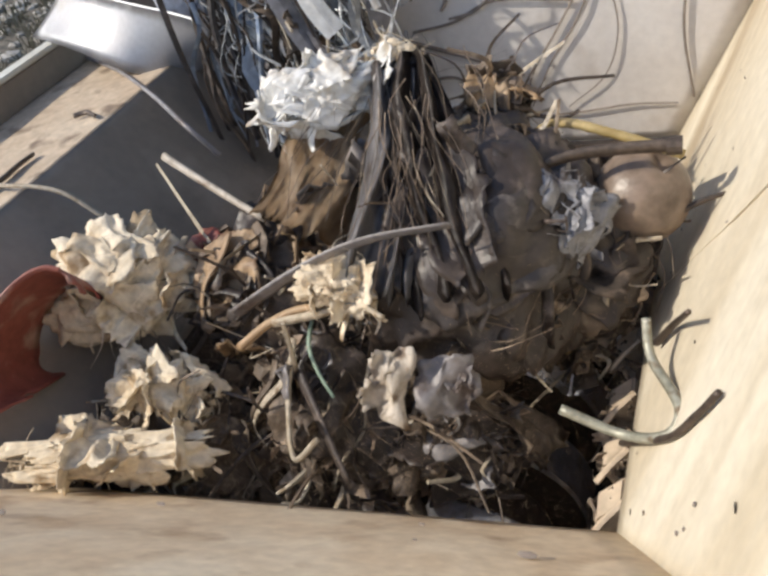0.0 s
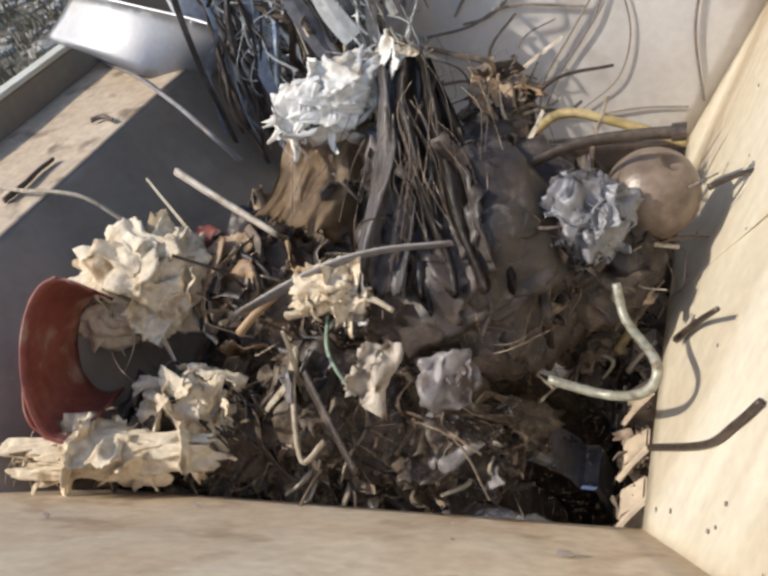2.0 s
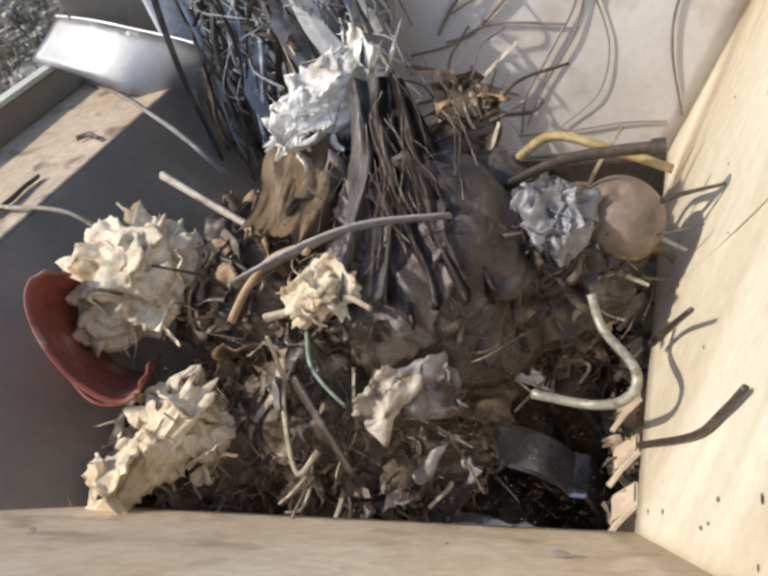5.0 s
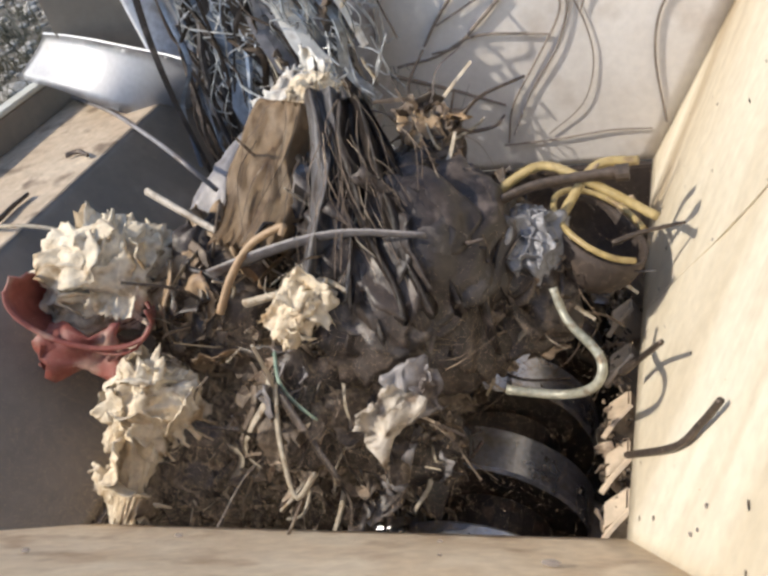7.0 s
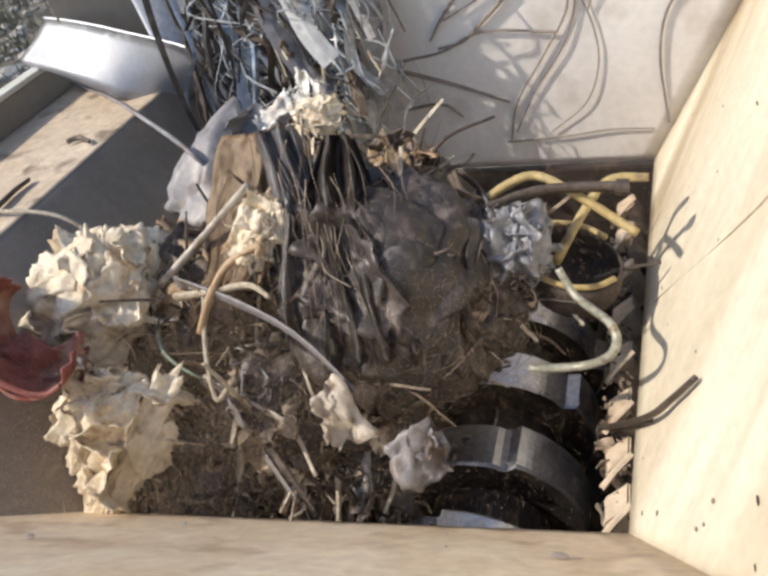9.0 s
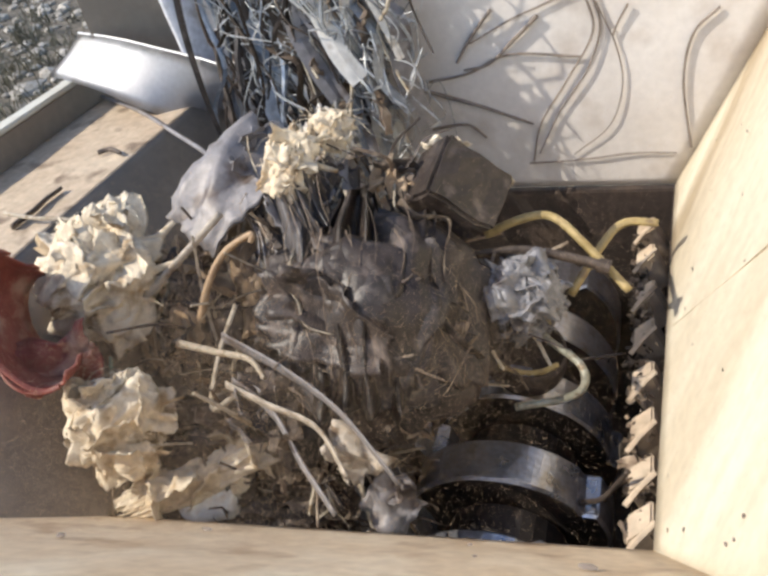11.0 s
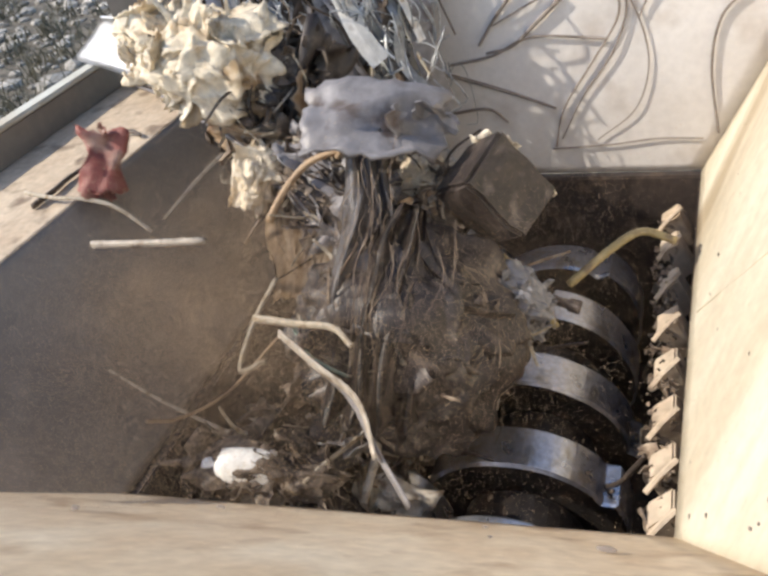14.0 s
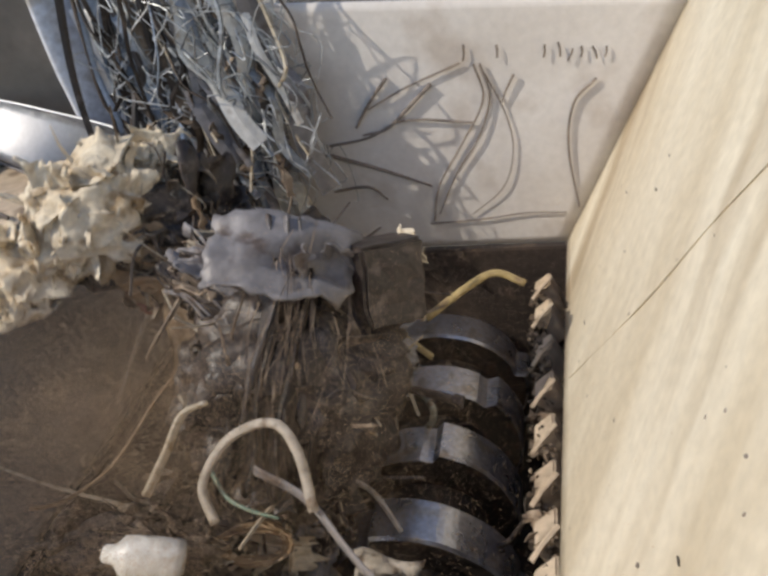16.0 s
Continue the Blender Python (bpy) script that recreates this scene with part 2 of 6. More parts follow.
def crumple(bm, m, w, h, rng, n=7, fold=0.25, jag=0.2, thick=0.003, curl=1.2):
    """One torn, crumpled sheet of size w by h at the pose m."""
    off = Vector((rng.uniform(0, 90), rng.uniform(0, 90), rng.uniform(0, 90)))
    s = max(w, h)
    grid = {}
    top, bot = {}, {}
    bend = rng.uniform(-curl, curl)
    for i in range(n + 1):
        for j in range(n + 1):
            u, v = i / n - 0.5, j / n - 0.5
            ang = math.atan2(v, u)
            e = Vector((math.cos(ang), math.sin(ang), 0))
            k = 1 + jag * (0.9 * noise.noise(e * 1.2 + off) + 0.35 * noise.noise(e * 4 + off) + (0.5 * noise.noise(e * 11 + off) if max(abs(u), abs(v)) > 0.49 else 0))
            q = Vector((u * w * k, v * h * k, 0))
            o2 = Vector((u * 2.0, v * 2.0, 0)) + off
            ridge = abs(noise.noise(o2 * 1.3)) + 0.5 * abs(noise.noise(o2 * 2.9 + Vector((0, 0, 4))))
            z = fold * s * (0.9 * noise.noise(o2) + 0.9 * ridge + 0.22 * noise.noise(o2 * 5))
            q.z = z + bend * u * u * w
            q.x += noise.noise(o2 * 1.4 + Vector((0, 0, 7))) * fold * 0.6 * s
            q.y += noise.noise(o2 * 1.4 + Vector((0, 0, 13))) * fold * 0.6 * s
            top[i, j] = bm.verts.new(m @ (q + Vector((0, 0, thick / 2))))
            bot[i, j] = bm.verts.new(m @ (q - Vector((0, 0, thick / 2))))
    for i in range(n):
        for j in range(n):
            bm.faces.new((top[i, j], top[i + 1, j], top[i + 1, j + 1], top[i, j + 1]))
            bm.faces.new((bot[i, j + 1], bot[i + 1, j + 1], bot[i + 1, j], bot[i, j]))
    rim = [(i, 0) for i in range(n)] + [(n, j) for j in range(n)] + [(i, n) for i in range(n, 0, -1)] + [(0, j) for j in range(n, 0, -1)]
    for a, b in zip(rim, rim[1:] + rim[:1]):
        bm.faces.new((top[b], top[a], bot[a], bot[b]))
    return bm


def lump(bm, radii, rng, sub=3, rough=0.35, m=None, wrinkle=0.0, bulge=None):
    """A knobbly closed mass, wider than tall or as radii say."""
    made = bmesh.ops.create_icosphere(bm, subdivisions=sub, radius=1)["verts"]
    off = Vector((rng.uniform(0, 90), rng.uniform(0, 90), 0))
    for v in made:
        q = v.co.copy()
        k = 1 + rough * (noise.noise(q * 1.6 + off) + 0.6 * noise.noise(q * 4 + off) + 0.3 * abs(noise.noise(q * 9 + off)))
        if wrinkle:
            # folds: sharp creases between soft bulges, warped so that they run unevenly
            w = q + Vector((noise.noise(q * 2 + off), noise.noise(q * 2 + off + Vector((9, 0, 0))), noise.noise(q * 2 + off + Vector((0, 9, 0))))) * 0.7
            k += wrinkle * (0.9 * abs(noise.noise(w * 2.1 + off)) + 0.6 * abs(noise.noise(w * 4.7 + off)) + 0.3 * abs(noise.noise(w * 10 + off)) - 0.5)
        k *= swell(q, *bulge) if bulge else 1
        v.co = Vector((q.x * radii[0], q.y * radii[1], q.z * radii[2])) * k
        if m:
            v.co = m @ v.co
    return bm


def swell(q, off, amount):
    """How far a torn mass bulges out or sinks in towards the direction q."""
    return 1 + amount * (1.1 * noise.noise(q * 1.5 + off) + 0.8 * noise.noise(q * 3.1 + off))


def rand_turn(rng):
    return Euler((rng.uniform(-3, 3), rng.uniform(-3, 3), rng.uniform(-3, 3))).to_matrix().to_4x4()


def shell_point(radii, rng, out=1.0):
    while True:
        d = Vector((rng.gauss(0, 1), rng.gauss(0, 1), rng.gauss(0, 1)))
        if d.length > 0.1:
            break
    d.normalize()
    d.z = abs(d.z) * 0.9 + d.z * 0.1
    return Vector((d.x * radii[0], d.y * radii[1], d.z * radii[2])) * out, d


def thing(name, label, category, group=""):
    return tagged(new(name), label, category, group)


# ---------------------------------------------------------------- hopper


def setting(name, bm, material, label, smooth=False):
    return tagged(new(name, mesh_of(bm, material, smooth)), label, "hopper" if name != "ground" else "ground", kind="structure")


SX, SY = 0.43, 0.76   # lean of the east and south plates: metres outward for each metre of height
SC = 0.395            # where their common corner leans to
# east plate: leans outward, bottom edge along the cutting chamber
east = setting("wall_east", dented(((0.05, 1.08, 0), (0, 0, 0), (SC * 1.15, -SY * 1.15, 1.15), (0.05 + SX * 1.15, 1.08, 1.15)), 0.012, 40, 0.005, 3.5),
               CREAM, "sunlit cream-painted sloping steel hopper plate with scuffs", True)
south = setting("wall_south", dented(((0, 0, 0), (-1.75, -0.172, 0), (-1.75, -0.172 - SY * 0.62, 0.62), (SC * 0.62, -SY * 0.62, 0.62)), 0.012, 30, 0.004, 4.0), TAN,
                "sunlit tan steel hopper plate with dirt stains", True)
north = setting("wall_north", dented(((-1.24, 1.085, 0), (0.05, 1.08, 0), (0.05 + SX * 0.62, 1.08, 0.62), (-1.24, 1.085, 0.76)), 0.012, 30, 0.004, 3.0), BACKP,
                "scuffed grey-painted steel back plate of the hopper", True)
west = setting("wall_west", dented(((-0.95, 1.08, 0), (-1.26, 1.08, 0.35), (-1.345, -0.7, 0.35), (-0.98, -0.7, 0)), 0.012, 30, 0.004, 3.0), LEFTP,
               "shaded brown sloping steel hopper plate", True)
bm = dented(((-1.26, 1.09, 0.352), (-1.66, 1.09, 0.352), (-1.72, -0.5, 0.352), (-1.335, -0.5, 0.352)), 0.02, 24, 0.003, 5.0)
ledge = setting("ledge", bm, LEDGE, "dirty tan steel ledge along the hopper side", True)
# upstand takes the dark plate colour to give the shade strip below the cap
rim = setting("rim", prism(((-1.70, -0.5, 0.33), (-1.66, 1.3, 0.33), (-1.66, 1.3, 0.435), (-1.70, -0.5, 0.435)), 0.03), LEFTP, "steel upstand along the ledge, coloured dark brown for its shade")
cap = setting("rim_cap", prism(((-1.745, -0.5, 0.436), (-1.692, -0.5, 0.436), (-1.652, 1.3, 0.436), (-1.705, 1.3, 0.436)), -0.014), RIM, "pale painted steel cap of the hopper rim")
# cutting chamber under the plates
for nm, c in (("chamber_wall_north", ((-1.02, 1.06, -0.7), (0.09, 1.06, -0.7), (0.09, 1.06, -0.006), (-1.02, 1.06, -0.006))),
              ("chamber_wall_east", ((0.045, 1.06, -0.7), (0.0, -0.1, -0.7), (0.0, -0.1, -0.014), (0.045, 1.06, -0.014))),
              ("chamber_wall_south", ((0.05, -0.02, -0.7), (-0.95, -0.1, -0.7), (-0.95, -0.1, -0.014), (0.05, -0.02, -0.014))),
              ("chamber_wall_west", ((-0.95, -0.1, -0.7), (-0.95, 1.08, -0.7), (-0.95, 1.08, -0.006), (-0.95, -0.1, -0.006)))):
    setting(nm, prism(c, 0.03), RUSTSHADE, "rusty steel wall of the cutting chamber, coloured darker for overhang shade")
setting("chamber_floor", prism(((-1, -0.15, -0.7), (0.1, -0.15, -0.7), (0.1, 1.1, -0.7), (-1, 1.1, -0.7)), 0.03), DARK, "black greasy chamber floor")
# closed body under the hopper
setting("machine_body", prism(((-1.02, -0.16, -0.74), (0.12, -0.16, -0.74), (0.12, 1.12, -0.74), (-1.02, 1.12, -0.74)), 0.80), RUSTSHADE, "plain steel machine body under the chamber")
setting("outer_wall", prism(((-1.735, -0.5, -1.52), (-1.735, 1.3, -1.52), (-1.735, 1.3, 0.42), (-1.735, -0.5, 0.42)), 0.02), TAN, "plain painted outer wall of the machine")
# ground round the machine
bm = bmesh.new()
bmesh.ops.create_grid(bm, x_segments=60, y_segments=60, size=1.0)
for v in bm.verts:
    r = max(abs(v.co.x), abs(v.co.y))
    v.co = v.co * (6 + 400 * r ** 6)
    v.co.z = -1.5 + 0.03 * noise.noise(v.co * 2)
setting("ground", bm, GRAVEL, "dry grey gravel ground round the machine")

# ---------------------------------------------------------------- cutters


def cutter_profile(r, teeth=3, steps=90):
    out = []
    for k in range(steps):
        a = 360 * k / steps
        u = (a % (360 / teeth)) / (360 / teeth)   # 0 just behind the tip
        out.append((a, r * (1.07 - 0.09 * min(1.0, u * 2.2)) if u < 0.93 else r * (0.955 if u < 0.985 else 1.07)))
    return out


def cutter(bm_face, bm_rim, r, t):
    prof = cutter_profile(r)
    ring = [[], [], [], []]
    for k, (y, s) in enumerate(((-t / 2, 0.97), (-t / 2 + 0.006, 1.0), (t / 2 - 0.006, 1.0), (t / 2, 0.97))):
        for a, rad in prof:
            q = radians(a)
            ring[k].append(Vector((math.sin(q) * rad * s, y, math.cos(q) * rad * s)))
    n = len(prof)
    v = [[bm_rim.verts.new(q) for q in rr] for rr in ring]
    for a, b in zip(v, v[1:]):
        for i in range(n):
            bm_rim.faces.new((a[i], a[(i + 1) % n], b[(i + 1) % n], b[i]))
    for k, y in ((0, -t / 2), (3, t / 2)):
        w = [bm_face.verts.new(q) for q in ring[k]]
        hub = [bm_face.verts.new((q.x * 0.55, y * 0.9, q.z * 0.55)) for q in ring[k]]
        for i in range(n):
            f = (w[(i + 1) % n], w[i], hub[i], hub[(i + 1) % n])
            bm_face.faces.new(f if k == 0 else f[::-1])
        bm_face.faces.new(hub if k == 0 else hub[::-1])


def rotor(x, ys, lag, sign):
    root = thing("cutter_shaft", "steel shredder shaft with thick polished cutter discs turning slowly", "shredder shaft", "cutter shafts")
    bm = bmesh.new()
    tube(bm, [(0, -0.1, 0), (0, 1.14, 0)], 0.10, 6, smooth=0)
    bmesh.ops.bevel(bm, geom=[e for e in bm.edges if e.calc_length() > 0.5], offset=0.008, segments=2, affect="EDGES")
    part("shaft", bm, DARK, root, "black greasy hexagonal shaft")
    data = None
    for i, y in enumerate(ys):
        if data is None:
            b1, b2 = bmesh.new(), bmesh.new()
            cutter(b1, b2, 0.215, 0.105)
            data = (mesh_of(b1, DARK), mesh_of(b2, RIMSTEEL))
        body = new("cutter_disc", data[0])
        body.parent = root
        body.matrix_local = pose(0, y, 0, 0, sign * lag * i, 0)
        edge = new("cutting_rim", data[1])
        edge.parent = body
        if i + 1 < len(ys):
            b = bmesh.new()
            tube(b, [(0, y + 0.055, 0), (0, ys[i + 1] - 0.055, 0)], 0.13, 28, smooth=0)
            part("spacer", b, DARK, root)
    root.location = (x, 0, -0.375)
    return root


shaft_east = rotor(-0.29, (0.04, 0.26, 0.48, 0.70, 0.92), 32, 1)
shaft_west = rotor(-0.655, (0.15, 0.37, 0.59, 0.81, 1.02), 32, -1)

# ---------------------------------------------------------------- fixed details of the hopper
for c in (0.929, 0.809, 0.662, 0.526, 0.392, 0.264, 0.147, 0.047):
    # stripper fingers between the cutters and the east plate
    bm = bmesh.new()
    tube(bm, [(-0.045, c - 0.028, -0.068), (-0.025, c - 0.005, -0.05), (0.004, c + 0.025, -0.034)], 0.0065, 6, 0.8, 1.0, smooth=0)
    ob = part("stripper_finger", bm, LEDGE, east)
    bm = prism(((-0.042, c + 0.002, -0.075), (0.0, c + 0.03, -0.055), (0.0, c + 0.085, -0.055), (-0.042, c + 0.06, -0.075)), 0.10, 0.004)
    part("finger_bracket", bm, LEDGE, east)
rng = random.Random(5)
bm = bmesh.new()
for i in range(220):
    y = rng.uniform(0.02, 1.0)
    s = rng.uniform(0.005, 0.02)
    crumple(bm, Matrix.Translation((rng.uniform(-0.05, 0.0), y, rng.uniform(-0.10, -0.065))) @ rand_turn(rng), s, s * rng.uniform(0.4, 2), rng, 2, 0.3, 0.3, 0.003)
tagged(part("debris", bm, SCRAP, east, "small torn bits of scrap caught on the fingers"), kind="stuff")
tagged(part("weld_seam", tube(bmesh.new(), [(0.277, 0.245, 0.623), (0.221, 0.301, 0.487), (0.148, 0.361, 0.309), (0.033, 0.486, 0.029)], 0.002, 6, 0.5, smooth=4), CREAM, east, "thin raised seam across the plate"))
# dents and stains on the east plate
rng = random.Random(8)
for i in range(26):
    z, y = rng.uniform(0.03, 0.75), rng.uniform(-0.35, 1.0)
    x = 0.046 * y + SX * z - 0.0015
    r = rng.uniform(0.0015, 0.004)
    bm = bmesh.new()
    bmesh.ops.create_icosphere(bm, subdivisions=1, radius=r, matrix=Matrix.Translation((x, y, z)) @ Matrix.Diagonal((0.3, rng.uniform(0.8, 2.5), 1, 1)))
    part("dirt_fleck", bm, MARK if i % 3 else RUSTSHADE, east)
for y, z in ((0.008, 0.403), (-0.014, 0.436), (-0.092, 0.449), (-0.148, 0.429), (0.392, 0.266), (-0.077, 0.231), (-0.098, 0.210), (-0.095, 0.193)):
    bm = bmesh.new()
    lump(bm, (0.0012, rng.uniform(0.002, 0.004), rng.uniform(0.0015, 0.003)), rng, 2, 0.6, Matrix.Translation((0.046 * y + SX * z - 0.001, y, z)) @ pose(0, 0, 0, rng.uniform(-40, 40), 23, 0))
    part("paint_chip", bm, MARK, east)
for i in range(5):
    u, z = rng.uniform(-0.9, 0.0), rng.uniform(0.02, 0.25)
    bm = bmesh.new()
    bmesh.ops.create_icosphere(bm, subdivisions=1, radius=rng.uniform(0.002, 0.006), matrix=Matrix.Translation((u, 0.098 * u - SY * z, z)) @ Matrix.Diagonal((rng.uniform(1, 2.5), 1, 0.25, 1)))
    part("dirt_fleck", bm, MARK, south)
bm = bmesh.new()
lump(bm, (0.035, 0.008, 0.003), rng, 2, 0.5, Matrix.Translation((-0.112, -0.070, 0.067)) @ pose(0, 0, 0, -41, 0, 6))
part("dirt_patch", bm, DIRT, south, "dark smear of dirt")
# shadows of the hanging wires, drawn on the back plate as thin dark tubes
for pts, r in (([(-0.168, 1.074, 0.517), (-0.151, 1.074, 0.424), (-0.215, 1.074, 0.309), (-0.286, 1.074, 0.194), (-0.311, 1.074, 0.086)], 0.0032), ([(-0.152, 1.074, 0.515), (-0.134, 1.074, 0.433), (-0.167, 1.074, 0.329), (-0.233, 1.074, 0.231), (-0.294, 1.074, 0.108)], 0.0030), ([(-0.142, 1.074, 0.491), (-0.097, 1.074, 0.382), (-0.083, 1.074, 0.282), (-0.114, 1.074, 0.179), (-0.204, 1.074, 0.101)], 0.0022), ([(0.120, 1.074, 0.454), (0.068, 1.074, 0.396), (0.055, 1.074, 0.280), (0.082, 1.074, 0.108)], 0.0035), ([(-0.388, 1.074, 0.502), (-0.446, 1.074, 0.437), (-0.488, 1.074, 0.378)], 0.0050), ([(-0.278, 1.074, 0.476), (-0.350, 1.074, 0.413), (-0.406, 1.074, 0.368), (-0.472, 1.074, 0.356)], 0.0060), ([(-0.570, 1.074, 0.333), (-0.460, 1.074, 0.348), (-0.353, 1.074, 0.388), (-0.177, 1.074, 0.367)], 0.0040), ([(-0.601, 1.074, 0.315), (-0.447, 1.074, 0.258), (-0.305, 1.074, 0.196)], 0.0070), ([(-0.582, 1.074, 0.197), (-0.483, 1.074, 0.204), (-0.434, 1.074, 0.163)], 0.0050), ([(-0.323, 1.074, 0.079), (-0.180, 1.074, 0.085), (-0.056, 1.074, 0.098), (0.049, 1.074, 0.094)], 0.0025), ([(-0.201, 1.074, 0.522), (-0.270, 1.074, 0.498), (-0.343, 1.074, 0.473), (-0.448, 1.074, 0.425)], 0.0030), ([(-0.073, 1.074, 0.481), (-0.095, 1.074, 0.440), (-0.107, 1.074, 0.407)], 0.0035)):
    part("wire_shadow_line", tube(bmesh.new(), pts, r * 0.95, 7, 1.0, rng.uniform(0.4, 0.9), 6), MARK, north)
# faint writing that cannot be made out: plain strokes
for x, z, h, a in ((0.0, 0.53, 0.03, 4), (0.035, 0.53, 0.035, -8), (0.06, 0.515, 0.03, 25), (0.085, 0.52, 0.025, 0), (0.115, 0.515, 0.03, -20), (0.14, 0.515, 0.025, 10), (-0.11, 0.54, 0.03, 0), (-0.19, 0.545, 0.04, 6)):
    bm = bmesh.new()
    tube(bm, [(0, 0, -h / 2), (0.002, 0, 0), (0, 0, h / 2)], 0.0035, 5, 0.4, smooth=2)
    part("faint_stroke", bm, MARK, north, at=pose(x, 1.074, z, 0, a, 0))

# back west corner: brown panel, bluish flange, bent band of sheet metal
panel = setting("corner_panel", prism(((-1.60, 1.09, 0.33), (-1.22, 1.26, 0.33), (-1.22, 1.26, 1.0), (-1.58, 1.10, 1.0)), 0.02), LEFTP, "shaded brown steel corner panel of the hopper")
bm = bmesh.new()
pts = [(-1.19, 1.072, 0.40), (-1.20, 1.070, 0.52), (-1.215, 1.072, 0.64), (-1.225, 1.08, 0.80), (-1.23, 1.09, 0.95)]
tube(bm, pts, 0.075, 12, 0.22, 0.8, 6)
flange = tagged(new("corner_flange", mesh_of(bm, FLANGE, True)), "bluish-white rounded sheet metal corner flange", "hopper", kind="structure")
# bent band of bare sheet metal lying over the rim and against the corner
bm = bmesh.new()
low, high = smooth_path([(-1.778, 1.050, 0.463), (-1.551, 0.960, 0.442), (-1.406, 0.935, 0.386), (-1.320, 0.965, 0.326), (-1.269, 1.030, 0.281), (-1.187, 1.050, 0.318)], 6), smooth_path([(-1.676, 1.140, 0.552), (-1.487, 1.060, 0.548), (-1.321, 1.020, 0.517), (-1.194, 1.000, 0.486), (-1.108, 0.980, 0.461), (-1.098, 1.000, 0.402)], 6)
K = 6
v = []
for a, z in zip(low, high):
    side = (z - a).cross(Vector((1, 0, 0))).normalized()
    v.append([bm.verts.new(a.lerp(z, k / K) + side * 0.008 * math.sin(math.pi * k / K)) for k in range(K + 1)])
for i in range(len(v) - 1):
    for k in range(K):
        bm.faces.new((v[i][k], v[i + 1][k], v[i + 1][k + 1], v[i][k + 1]))
bmesh.ops.solidify(bm, geom=bm.faces[:], thickness=0.004)
band = thing("sheet_metal_band", "bent shiny band of bare sheet metal lying over the rim", "sheet metal")
part("sheet", bm, SHEET, band, smooth=True)
part("folded_edge", tube(bmesh.new(), [q for q in high[::4]], 0.004, 8, smooth=4), SHEET, band, smooth=True)

# cable lying over the ledge and the west plate
for key, pts, r, m, lab in (("cable", [(-1.820, 1.186, 0.360), (-1.452, 0.980, 0.360), (-1.197, 0.797, 0.360), (-0.932, 0.560, 0.407), (-0.863, 0.551, 0.322)], 0.006, GREYSH, "thin grey cable lying over the ledge"),
                            ("wire", [(-1.423, 0.390, 0.380), (-1.335, 0.384, 0.370), (-1.261, 0.393, 0.360), (-1.192, 0.406, 0.329), (-1.126, 0.409, 0.261)], 0.005, TWIG, "thin pale bent wire over the dark plate")):
    ob = thing(key, lab, key)
    part("core", tube(bmesh.new(), pts, r, 8, smooth=6), m, ob, smooth=True)
# rubble and dry scrub on the ground beyond the rim
rng = random.Random(3)
bm = bmesh.new()
for i in range(1500):
    x, y = rng.uniform(-17, -4.5), rng.uniform(3.5, 16)
    r = rng.uniform(0.03, 0.11) * rng.choice((1, 1, 1, 1.7))
    lump(bm, [r * rng.uniform(0.7, 1.4), r, r * 0.6], rng, 1, 0.4, Matrix.Translation((x, y, -1.49)) @ Matrix.Rotation(rng.uniform(0, 6), 4, "Z"))
tagged(new("gravel_stones", mesh_of(bm, STONE)), "loose pale stones and rubble on the gravel ground", "stones", kind="stuff")
bm = bmesh.new()
for i in range(420):
    x, y = rng.uniform(-17, -4.5), rng.uniform(3.5, 16)
    for k in range(14):
        a = rng.uniform(0, 6.28)
        h, d = rng.uniform(0.1, 0.4), rng.uniform(0.02, 0.25)
        o = Vector((x + rng.gauss(0, 0.1), y + rng.gauss(0, 0.1), -1.52))
        tube(bm, [o, o + Vector((math.cos(a) * d * 0.4, math.sin(a) * d * 0.4, h * 0.7)), o + Vector((math.cos(a) * d, math.sin(a) * d, h))], 0.012, 3, 0.4, 0.25, 2)
tagged(new("dry_scrub", mesh_of(bm, SCRUB)), "dry straw-coloured weeds growing over the rubble", "weeds", kind="stuff")

# ---------------------------------------------------------------- strands hanging at the back
rng = random.Random(11)


def strand(bm, top, foot, r, flat, rng, wild=0.05):
    a, b = Vector(top), Vector(foot)
    pts = []
    for i in range(6):
        u = i / 5
        q = a.lerp(b, u)
        k = wild * (0.4 + math.sin(math.pi * u))
        q += Vector((rng.uniform(-k, k), rng.uniform(-k * 0.6, k * 0.3), rng.uniform(-k, k)))
        q.y = min(q.y, 1.05)
        pts.append(q)
    tube(bm, pts, r, 5 if flat > 0.5 else 4, flat, rng.uniform(0.4, 1.0), 4)


def bundle_ends(rng, spread=1.0):
    u = max(-0.55, min(0.5, rng.gauss(-0.05, 0.33 * spread)))
    top = (-0.86 + u * 0.42, rng.uniform(0.99, 1.06), rng.uniform(0.62, 0.98))
    foot = (-0.70 + u * 0.36 + rng.uniform(-0.08, 0.08), rng.uniform(0.86, 1.0), rng.uniform(0.05, 0.45))
    return top, foot


